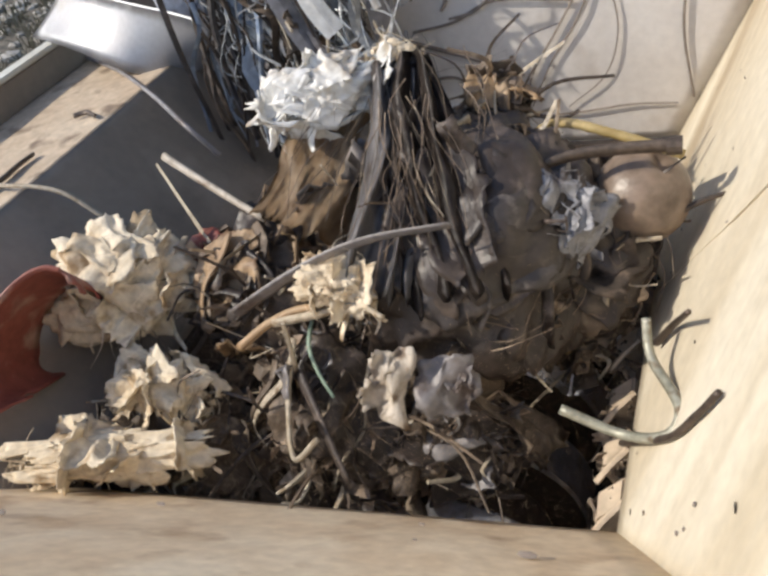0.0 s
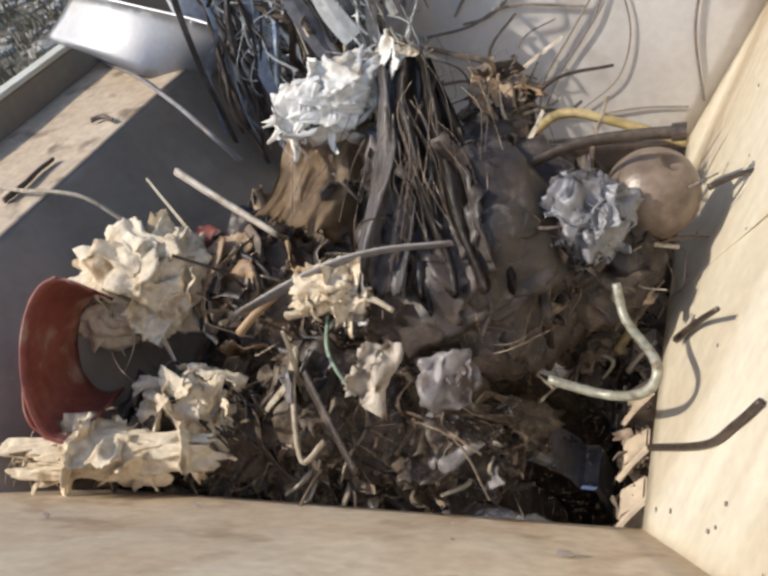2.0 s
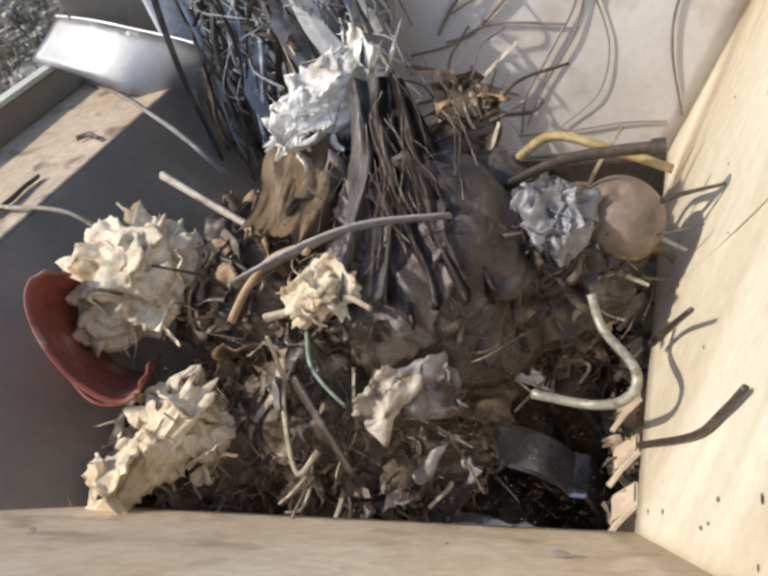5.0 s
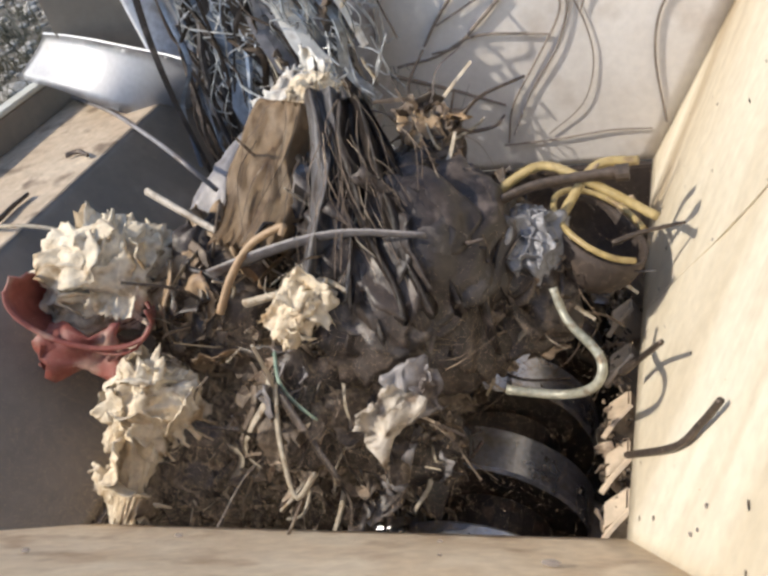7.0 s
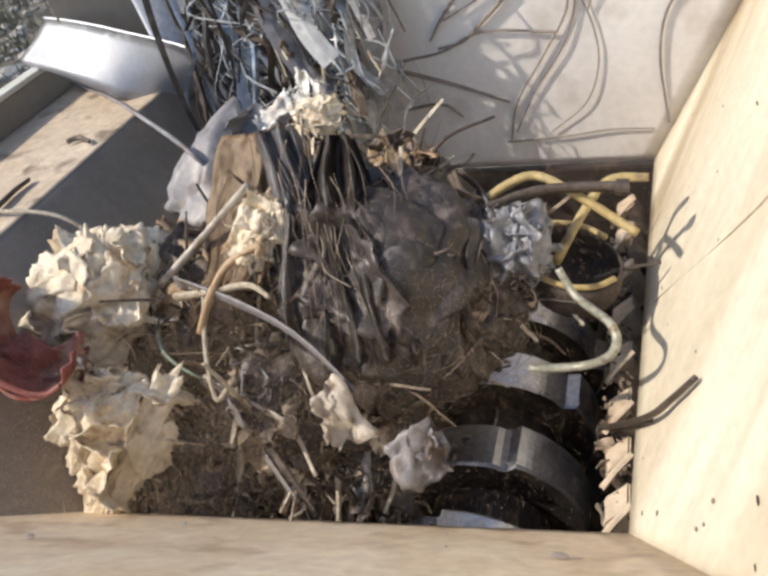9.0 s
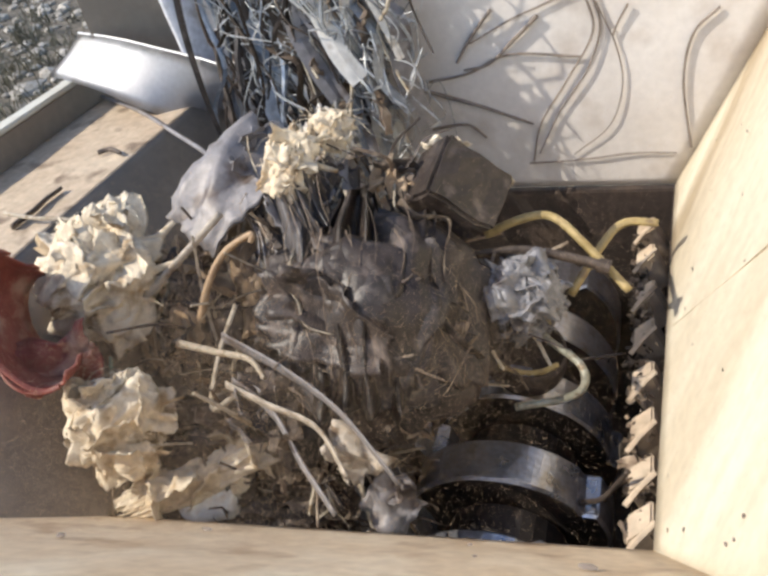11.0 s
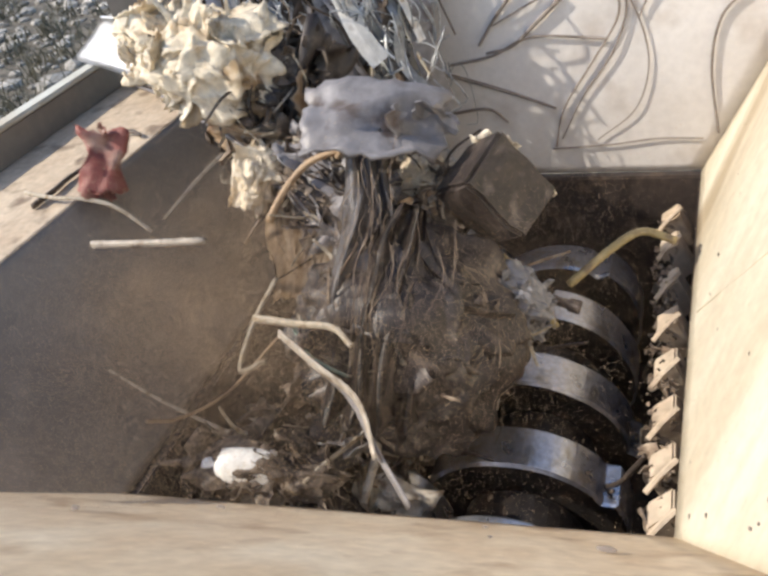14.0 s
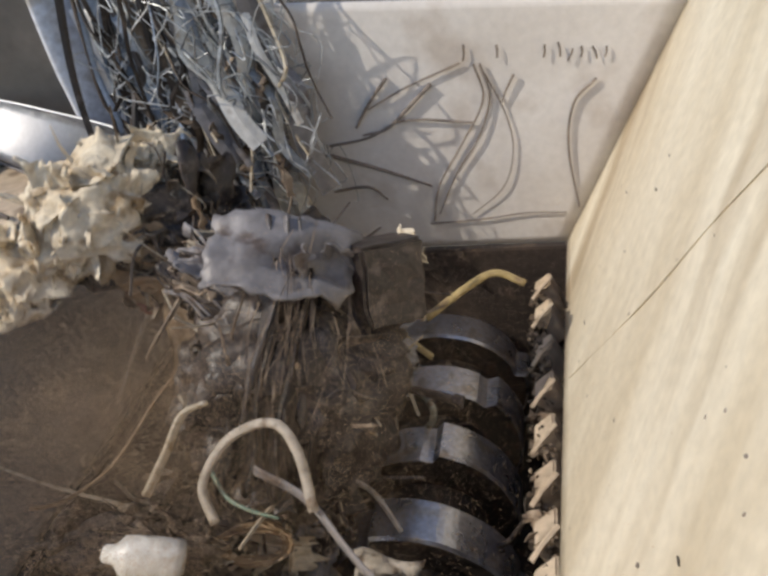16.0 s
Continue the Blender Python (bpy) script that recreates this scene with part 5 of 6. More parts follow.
    walk(cloth_top_fray, [(0, pose(-0.427, 0.612, 0.464, 50.6, 13.8, 15.5)), (1.5, pose(-0.457, 0.617, 0.470, 51.3, 9.5, 19.2)), (3.5, pose(-0.509, 0.625, 0.474, 51.8, 3.6, 23.8)), (7, pose(-0.603, 0.639, 0.483, 51.6, -6.7, 32.0)), (8, pose(-0.567, 0.581, 0.436, 51.3, -9.7, 34.3)), (10.5, pose(-0.657, 0.596, 0.449, 51.3, -9.7, 34.3)), (12.5, pose(-0.548, 0.541, 0.406, 51.3, -9.7, 34.3)), (13.5, pose(-0.547, 0.597, 0.341, 51.3, -9.7, 34.3)), (14.5, pose(-0.466, 0.568, 0.256, 51.3, -9.7, 34.3)), (15, pose(-0.493, 0.560, 0.248, 51.3, -9.7, 34.3)), (16, pose(-0.472, 0.532, 0.225, 51.3, -9.7, 34.3))])
    walk(stuffing, [(0, pose(-0.978, 0.260, 0.215, 50.6, 13.8, 15.5)), (1.5, pose(-0.978, 0.249, 0.212, 51.1, 10.5, 18.3)), (2.5, pose(-0.981, 0.277, 0.236, 51.4, 8.3, 20.1)), (3.5, pose(-0.973, 0.279, 0.239, 51.7, 6.1, 21.9)), (4.2, pose(-0.959, 0.280, 0.241, 51.9, 2.9, 24.4)), (7, pose(-1.062, 0.326, 0.271, 51.3, -9.7, 34.3)), (8, pose(-1.047, 0.247, 0.244, 49.4, -18.5, 41.8)), (10.5, pose(-1.072, 0.277, 0.266, 38.0, -38.5, 65.3)), (11.5, pose(-1.140, 0.282, 0.333, 21.2, -48.6, 89.3)), (12.5, pose(-1.172, 0.367, 0.362, -2.9, -51.9, 120.4)), (13, pose(-1.196, 0.458, 0.381, -30.3, -44.4, 156.6)), (13.5, pose(-1.149, 0.570, 0.471, -45.3, -28.8, -178.8)), (14, pose(-0.971, 0.643, 0.539, -50.6, -13.8, -164.5)), (14.5, pose(-0.850, 0.627, 0.532, -51.9, 1.8, -151.9)), (15, pose(-0.841, 0.652, 0.557, -51.7, 5.7, -148.8)), (15.5, pose(-0.833, 0.636, 0.542, -51.3, 9.7, -145.7)), (16, pose(-0.932, 0.525, 0.446, -50.6, 13.5, -142.5))])
    walk(cloth_low, [(0, pose(-0.831, 0.078, 0.081, 50.6, 13.8, 15.5)), (1.5, pose(-0.865, 0.072, 0.078, 51.9, 0.4, 26.3)), (2.5, pose(-0.795, 0.042, 0.059, 51.4, -8.5, 33.4)), (3.5, pose(-0.834, 0.036, 0.052, 49.7, -17.4, 40.9)), (4.2, pose(-0.821, 0.037, 0.054, 47.2, -24.9, 48.0)), (7, pose(-0.890, 0.108, 0.109, 21.2, -48.6, 89.3)), (8, pose(-0.924, 0.078, 0.114, 11.4, -51.0, 102.1)), (10.5, pose(-0.951, -0.004, 0.143, -15.2, -50.3, 136.1)), (12.5, pose(-1.022, 0.117, 0.210, -48.5, -21.5, -171.3)), (13.5, pose(-1.218, 0.288, 0.400, -51.7, 5.7, -148.8)), (13.8, pose(-1.213, 0.580, 0.484, -50.5, 13.9, -142.1)), (14, pose(-1.135, 0.702, 0.587, -49.2, 19.3, -137.4)), (14.5, pose(-1.128, 0.632, 0.530, -43.3, 32.0, -124.0)), (15, pose(-1.123, 0.635, 0.537, -43.3, 32.0, -124.0)), (15.5, pose(-1.048, 0.610, 0.518, -43.3, 32.0, -124.0)), (16, pose(-1.062, 0.427, 0.368, -43.3, 32.0, -124.0))])
    walk(cloth_flat, [(0, pose(-0.882, -0.066, 0.082, 51.5, 7.6, 20.7)), (1.5, pose(-0.914, -0.087, 0.117, 51.3, 9.0, 19.5)), (2.5, pose(-0.905, -0.085, 0.105, 51.2, 10.0, 18.8)), (3.5, pose(-0.855, -0.058, 0.053, 51.3, -9.7, 34.3)), (4.2, pose(-0.861, -0.060, 0.058, 49.7, -17.4, 40.9)), (7, pose(-0.907, 0.022, 0.047, 30.7, -44.2, 76.3)), (8, pose(-0.918, -0.032, 0.060, 34.6, -41.5, 70.5)), (10.5, pose(-0.869, -0.009, 0.007, 49.7, -17.4, 40.9)), (12.5, pose(-0.813, -0.003, -0.052, 50.6, 13.8, 15.5)), (13.5, pose(-0.745, 0.052, -0.125, 50.6, 13.8, 15.5)), (14.5, pose(-0.724, 0.069, -0.146, 50.6, 13.8, 15.5)), (16, pose(-0.682, 0.130, -0.127, 50.6, 13.8, 15.5))])
    walk(cloth_mid, [(0, pose(-0.459, 0.233, 0.253, 50.6, 13.8, 15.5)), (1.5, pose(-0.523, 0.232, 0.253, 51.8, 3.8, 23.7)), (3.5, pose(-0.526, 0.247, 0.266, 51.3, -9.7, 34.3)), (7, pose(-0.552, 0.244, 0.261, 43.3, -32.0, 56.0)), (8, pose(-0.618, 0.277, 0.283, 40.6, -35.6, 60.9)), (10.5, pose(-0.685, 0.448, 0.423, 31.4, -43.7, 75.2)), (11.5, pose(-0.742, 0.478, 0.441, 26.6, -46.4, 81.9)), (12.5, pose(-0.902, 0.336, 0.314, 21.2, -48.6, 89.3)), (13.5, pose(-0.821, 0.367, 0.254, 21.2, -48.6, 89.3)), (14.5, pose(-0.899, 0.621, 0.460, 21.2, -48.6, 89.3)), (16, pose(-0.843, 0.665, 0.498, 21.2, -48.6, 89.3))])
    walk(drape_tan, [(0, pose(-0.513, 0.441, 0.375, 44.5, 30.2, -0.4)), (1.5, pose(-0.555, 0.452, 0.386, 45.3, 28.7, 1.3)), (3.5, pose(-0.588, 0.452, 0.384, 46.4, 26.6, 3.5)), (4.2, pose(-0.581, 0.453, 0.386, 46.7, 25.9, 4.3)), (7, pose(-0.645, 0.469, 0.395, 47.9, 23.0, 7.3)), (8, pose(-0.688, 0.443, 0.372, 49.5, 18.2, 11.7)), (10.5, pose(-0.732, 0.395, 0.281, 51.7, 6.1, 21.9)), (12.5, pose(-0.792, 0.427, 0.218, 51.7, -5.7, 31.2)), (13.5, pose(-0.781, 0.471, 0.233, 51.9, 0.2, 26.5)), (14.5, pose(-0.735, 0.480, 0.241, 51.7, 6.1, 21.9)), (15, pose(-0.767, 0.487, 0.247, 51.7, 6.1, 21.9)), (16, pose(-0.708, 0.482, 0.242, 51.7, 6.1, 21.9))])
    walk(drape_dark, [(0, pose(-0.398, 0.377, 0.363, 49.4, 18.4, 11.5)), (1.5, pose(-0.419, 0.386, 0.374, 49.7, 17.5, 12.4)), (3.5, pose(-0.454, 0.384, 0.370, 50.0, 16.2, 13.5)), (4.2, pose(-0.447, 0.385, 0.371, 50.2, 15.7, 13.9)), (7, pose(-0.510, 0.406, 0.383, 50.6, 13.8, 15.5)), (8, pose(-0.550, 0.374, 0.356, 51.1, 10.5, 18.3)), (10.5, pose(-0.644, 0.350, 0.292, 51.9, 2.1, 25.0)), (12.5, pose(-0.618, 0.341, 0.283, 51.5, 7.6, 20.7)), (13.5, pose(-0.611, 0.360, 0.267, 50.8, 12.7, 16.5)), (14, pose(-0.582, 0.384, 0.288, 50.3, 15.2, 14.4)), (14.5, pose(-0.549, 0.365, 0.273, 49.7, 17.7, 12.2)), (15, pose(-0.570, 0.375, 0.282, 49.7, 17.7, 12.2)), (15.5, pose(-0.525, 0.381, 0.288, 49.7, 17.7, 12.2)), (16, pose(-0.508, 0.374, 0.282, 49.7, 17.7, 12.2))])
    walk(drape_brown, [(0, pose(-0.307, 0.400, 0.364, 51.9, -0.2, 26.9)), (1.5, pose(-0.335, 0.410, 0.375, 51.9, -0.9, 27.4)), (3.5, pose(-0.362, 0.401, 0.366, 51.9, -1.8, 28.1)), (4.2, pose(-0.360, 0.403, 0.367, 51.9, -2.1, 28.3)), (7, pose(-0.407, 0.398, 0.361, 51.8, -3.4, 29.3)), (8, pose(-0.436, 0.366, 0.334, 51.9, -0.7, 27.2)), (10.5, pose(-0.516, 0.310, 0.253, 51.7, 6.1, 21.9)), (12.5, pose(-0.526, 0.257, 0.207, 50.6, 13.8, 15.5)), (13.5, pose(-0.512, 0.272, 0.197, 50.1, 15.8, 13.9)), (14.5, pose(-0.495, 0.255, 0.171, 49.7, 17.7, 12.2)), (15, pose(-0.528, 0.263, 0.179, 49.7, 17.7, 12.2)), (15.5, pose(-0.495, 0.287, 0.199, 49.7, 17.7, 12.2)), (16, pose(-0.482, 0.293, 0.204, 49.7, 17.7, 12.2))])
    walk(leather, [(0, pose(-0.497, 0.470, 0.367, 48.5, 21.5, 8.7)), (1.5, pose(-0.547, 0.473, 0.372, 49.3, 19.0, 11.0)), (3.5, pose(-0.570, 0.481, 0.376, 50.1, 15.8, 13.9)), (7, pose(-0.660, 0.500, 0.388, 51.2, 10.0, 18.8)), (8, pose(-0.692, 0.464, 0.358, 51.9, 2.1, 25.0)), (10.5, pose(-0.809, 0.445, 0.189, 49.7, -17.4, 40.9)), (12.5, pose(-0.822, 0.441, 0.152, 49.7, -17.4, 40.9)), (16, pose(-0.685, 0.470, 0.116, 49.7, -17.4, 40.9))])
    walk(grey_panel, [(0, pose(-0.684, 0.485, 0.156, 14.2, -24.2, 58.3)), (4.2, pose(-0.745, 0.503, 0.171, 14.2, -24.2, 58.3)), (8, pose(-0.859, 0.603, 0.315, 14.2, -24.2, 58.3)), (10.5, pose(-0.839, 0.454, 0.378, 14.2, -24.2, 58.3)), (11, pose(-0.850, 0.470, 0.389, 16.4, -20.8, 54.4)), (12.5, pose(-0.783, 0.530, 0.440, 21.0, -9.9, 43.9)), (13, pose(-0.749, 0.529, 0.440, 22.9, -2.3, 37.5)), (13.5, pose(-0.694, 0.508, 0.427, 24.0, 5.5, 31.3)), (14, pose(-0.574, 0.526, 0.446, 23.8, 19.3, 20.4)), (14.5, pose(-0.453, 0.533, 0.456, 20.5, 32.7, 8.2)), (15, pose(-0.478, 0.525, 0.452, 21.4, 30.2, 10.7)), (15.5, pose(-0.454, 0.517, 0.445, 22.2, 27.7, 13.1)), (16, pose(-0.503, 0.435, 0.377, 22.8, 25.1, 15.5))])
    walk(film_strip, [(0, pose(-0.360, 0.109, 0.156, 50.6, 13.8, 15.5)), (1.5, pose(-0.443, 0.121, 0.165, 49.3, 18.8, 11.2)), (3.5, pose(-0.423, 0.109, 0.158, 47.0, 25.2, 5.1)), (7, pose(-0.378, 0.092, 0.145, 40.7, 35.6, -7.5)), (8, pose(-0.450, 0.093, 0.141, 51.9, -1.8, 28.1)), (10.5, pose(-0.488, 0.046, 0.103, 46.0, -27.3, 50.5)), (12.5, pose(-0.571, 0.155, -0.095, 30.7, -44.2, 76.3)), (13.5, pose(-0.496, 0.075, -0.140, 30.7, -44.2, 76.3)), (14.5, pose(-0.475, 0.080, -0.136, 30.7, -44.2, 76.3)), (15, pose(-0.348, 0.075, -0.141, 30.7, -44.2, 76.3)), (16, pose(-0.319, 0.106, -0.115, 30.7, -44.2, 76.3))])
    walk(film_strip_low, [(0, pose(-0.271, 0.130, 0.131, 50.6, 13.8, 15.5)), (1.5, pose(-0.311, 0.137, 0.138, 51.1, 10.9, 18.0)), (3.5, pose(-0.321, 0.130, 0.133, 51.6, 7.0, 21.1)), (7, pose(-0.348, 0.147, 0.145, 51.9, 0.2, 26.5)), (8, pose(-0.310, 0.100, 0.107, 51.9, -1.8, 28.1)), (10.5, pose(-0.412, 0.008, 0.025, 49.3, -19.1, 42.4)), (12.5, pose(-0.509, 0.144, -0.168, 43.3, -32.0, 56.0)), (14.5, pose(-0.557, 0.119, -0.212, 43.3, -32.0, 56.0)), (16, pose(-0.490, 0.183, -0.184, 43.3, -32.0, 56.0))])
    walk(silver, [(0, pose(-0.130, 0.408, 0.256, 50.6, 13.8, 15.5)), (1.5, pose(-0.119, 0.415, 0.263, 51.1, 10.5, 18.3)), (3.5, pose(-0.160, 0.425, 0.270, 51.7, 6.1, 21.9)), (4.2, pose(-0.158, 0.427, 0.272, 51.8, 4.5, 23.1)), (7, pose(-0.192, 0.447, 0.213, 51.9, -1.8, 28.1)), (8, pose(-0.213, 0.466, 0.229, 51.4, -8.9, 33.8)), (10.5, pose(-0.244, 0.436, 0.140, 46.6, -26.2, 49.4)), (12.5, pose(-0.299, 0.448, 0.112, 38.0, -38.5, 65.3)), (13.5, pose(-0.331, 0.433, 0.074, 34.1, -41.9, 71.3)), (14.5, pose(-0.307, 0.436, 0.050, 29.5, -44.9, 78.0)), (15, pose(-0.343, 0.439, 0.053, 26.9, -46.2, 81.6)), (15.5, pose(-0.368, 0.461, 0.073, 24.1, -47.5, 85.4)), (16, pose(-0.365, 0.473, 0.084, 21.2, -48.6, 89.3))])
    walk(wide_strip, [(0, pose(-0.670, 0.184, 0.214, 48.6, -21.2, 44.3)), (1.5, pose(-0.722, 0.181, 0.215, 49.1, -19.5, 42.8)), (3.5, pose(-0.712, 0.212, 0.243, 49.7, -17.4, 40.9)), (7, pose(-0.755, 0.286, 0.299, 51.3, -9.7, 34.3)), (8, pose(-0.890, 0.306, 0.305, 50.6, 13.8, 15.5)), (10.5, pose(-0.767, 0.181, 0.219, 49.0, 20.0, 10.1)), (11.5, pose(-0.816, 0.194, 0.224, 47.3, 24.4, 5.8)), (12.5, pose(-0.837, 0.232, 0.192, 45.3, 28.8, 1.2)), (13.5, pose(-0.726, 0.367, 0.257, 34.3, 41.7, -17.6)), (14.5, pose(-0.667, 0.496, 0.255, 15.2, 50.3, -43.9)), (16, pose(-0.662, 0.512, 0.245, 15.2, 50.3, -43.9))])
    walk(white_bent, [(0, pose(-0.677, 0.444, 0.188, 51.3, -9.7, 34.3)), (4.2, pose(-0.726, 0.445, 0.189, 51.9, -1.8, 28.1)), (8, pose(-0.783, 0.195, 0.108, 50.6, 13.8, 15.5)), (10.5, pose(-0.785, 0.122, 0.157, 51.7, 6.1, 21.9)), (11.5, pose(-0.736, 0.120, 0.158, 51.2, 10.0, 18.8)), (12.5, pose(-0.710, 0.097, 0.140, 50.6, 13.8, 15.5)), (13, pose(-0.702, 0.124, 0.164, 50.1, 15.8, 13.9)), (13.5, pose(-0.665, 0.138, 0.180, 49.7, 17.7, 12.2)), (14, pose(-0.695, 0.168, 0.202, 49.1, 19.6, 10.5)), (14.5, pose(-0.678, 0.180, 0.213, 48.5, 21.5, 8.7)), (15, pose(-0.655, 0.101, 0.151, 51.9, -1.8, 28.1)), (15.5, pose(-0.499, 0.268, 0.061, 51.9, 2.1, 25.0)), (16, pose(-0.557, 0.275, 0.006, 51.7, 6.1, 21.9))])
    walk(white_twin, [(0, pose(-0.638, 0.442, 0.164, 51.9, -1.8, 28.1)), (4.2, pose(-0.700, 0.459, 0.178, 51.6, 6.4, 21.6)), (8, pose(-0.850, 0.256, 0.083, 50.6, 13.8, 15.5)), (10.5, pose(-0.769, 0.111, 0.128, 50.6, 13.8, 15.5)), (11.5, pose(-0.753, 0.160, 0.169, 50.6, 13.8, 15.5)), (12.5, pose(-0.707, 0.161, 0.173, 50.6, 13.8, 15.5)), (13.5, pose(-0.660, 0.130, 0.151, 50.1, 15.8, 13.9)), (14.5, pose(-0.618, 0.158, 0.177, 49.7, 17.7, 12.2)), (15, pose(-0.605, 0.127, 0.154, 50.3, 15.1, 14.4)), (15.5, pose(-0.412, 0.168, 0.199, 50.8, 12.6, 16.6)), (16, pose(-0.505, 0.116, 0.149, 51.2, 10.0, 18.8))])
    walk(arm_strip, [(0, pose(-0.587, 0.176, 0.205, 51.3, -9.7, 34.3)), (3.5, pose(-0.637, 0.195, 0.225, 51.3, -9.7, 34.3)), (7, pose(-0.675, 0.244, 0.261, 51.3, -9.7, 34.3)), (8, pose(-0.770, 0.279, 0.283, 51.3, -9.7, 34.3)), (10.5, pose(-0.887, 0.173, 0.192, 51.7, 6.1, 21.9)), (12.5, pose(-0.914, 0.239, 0.242, 50.6, 13.8, 15.5)), (13, pose(-0.874, 0.236, 0.243, 49.1, 19.6, 10.5)), (13.5, pose(-0.959, 0.289, 0.281, 47.0, 25.2, 5.1)), (14, pose(-0.755, 0.190, 0.215, 51.8, 4.1, 23.5)), (14.5, pose(-0.699, 0.173, 0.205, 49.7, -17.4, 40.9)), (15, pose(-0.743, 0.066, 0.113, 30.7, -44.2, 76.3)), (16, pose(-0.704, 0.076, 0.121, 30.7, -44.2, 76.3))])
    walk(hook, [(0, pose(-0.093, 0.139, 0.094, 50.0, 16.2, 13.5)), (0.5, pose(-0.092, 0.145, 0.099, 50.6, 13.8, 15.5)), (1, pose(-0.139, 0.173, 0.122, 51.3, 9.2, 19.4)), (1.5, pose(-0.155, 0.176, 0.125, 51.3, 9.7, 19.0)), (3.5, pose(-0.151, 0.154, 0.107, 51.0, 11.5, 17.5)), (4.2, pose(-0.153, 0.159, 0.111, 51.2, 10.1, 18.7)), (7, pose(-0.194, 0.190, 0.111, 51.8, 4.2, 23.4)), (8, pose(-0.172, 0.244, 0.105, 51.9, 2.1, 25.0)), (10.5, pose(-0.219, 0.286, -0.028, 51.3, -9.7, 34.3)), (11.5, pose(-0.344, 0.378, -0.103, 51.3, -9.7, 34.3)), (12.5, pose(-0.487, 0.473, -0.142, 51.3, -9.7, 34.3)), (16, pose(-0.414, 0.533, -0.224, 51.3, -9.7, 34.3))])
    walk(hook_tip, [(0, pose(-0.007, 0.171, -0.022, 50.6, 13.8, 15.5)), (0.5, pose(0.003, 0.170, -0.005, 50.6, 13.7, 15.7)), (1.5, pose(0.005, 0.152, 0.004, 50.7, 13.4, 16.0)), (3.5, pose(0.005, 0.138, 0.005, 50.8, 12.7, 16.5)), (4.2, pose(0.007, 0.152, 0.009, 50.8, 12.5, 16.7)), (7, pose(-0.002, 0.163, -0.014, 51.0, 11.5, 17.5)), (8, pose(-0.006, 0.227, 0.000, 47.9, 23.0, 7.3)), (9.3, pose(-0.082, 0.265, -0.138, 49.5, 18.3, 11.7)), (10.5, pose(-0.163, 0.283, -0.316, 50.6, 13.8, 15.5)), (16, pose(-0.173, 0.357, -0.384, 50.6, 13.8, 15.5))])
    walk(pipe, [(0, pose(-0.202, 0.430, 0.322, 50.7, 13.1, 16.2)), (0.5, pose(-0.191, 0.431, 0.322, 50.7, 13.0, 16.3)), (1.5, pose(-0.193, 0.451, 0.341, 50.8, 12.7, 16.5)), (2, pose(-0.227, 0.456, 0.345, 50.8, 12.6, 16.6)), (3.5, pose(-0.226, 0.443, 0.333, 50.9, 12.3, 16.8)), (4.2, pose(-0.223, 0.448, 0.338, 50.9, 12.1, 17.0)), (7, pose(-0.261, 0.456, 0.295, 51.0, 11.5, 17.5)), (8, pose(-0.270, 0.464, 0.290, 51.2, 10.0, 18.8)), (10.5, pose(-0.323, 0.489, 0.223, 47.0, 25.2, 5.1)), (12.5, pose(-0.442, 0.484, 0.121, 47.0, 25.2, 5.1)), (16, pose(-0.461, 0.480, -0.009, 47.0, 25.2, 5.1))])
    walk(hose, [(0, pose(-0.242, 0.495, 0.277, 51.6, -7.4, 32.4)), (0.5, pose(-0.231, 0.496, 0.277, 51.6, -7.4, 32.4)), (1.5, pose(-0.233, 0.516, 0.296, 51.6, -7.4, 32.4)), (2, pose(-0.267, 0.521, 0.300, 51.6, -7.4, 32.4)), (4.2, pose(-0.263, 0.513, 0.293, 51.6, -7.4, 32.4)), (7, pose(-0.260, 0.475, 0.286, 51.9, 2.4, 24.8)), (8, pose(-0.272, 0.472, 0.284, 51.9, 2.1, 25.0)), (10.5, pose(-0.338, 0.557, 0.199, 50.6, 13.8, 15.5)), (11, pose(-0.341, 0.557, 0.201, 50.1, 15.8, 13.9)), (12.5, pose(-0.345, 0.520, 0.171, 47.0, 25.2, 5.1)), (13.5, pose(-0.368, 0.539, 0.119, 43.2, 32.3, -3.0)), (14, pose(-0.527, 0.618, 0.026, 49.1, 19.6, 10.5)), (14.5, pose(-0.609, 0.634, -0.041, 51.7, 6.1, 21.9)), (15, pose(-0.649, 0.632, -0.074, 51.7, 6.1, 21.9)), (15.5, pose(-0.593, 0.681, -0.030, 51.7, 6.1, 21.9)), (16, pose(-0.590, 0.689, -0.022, 51.7, 6.1, 21.9))])
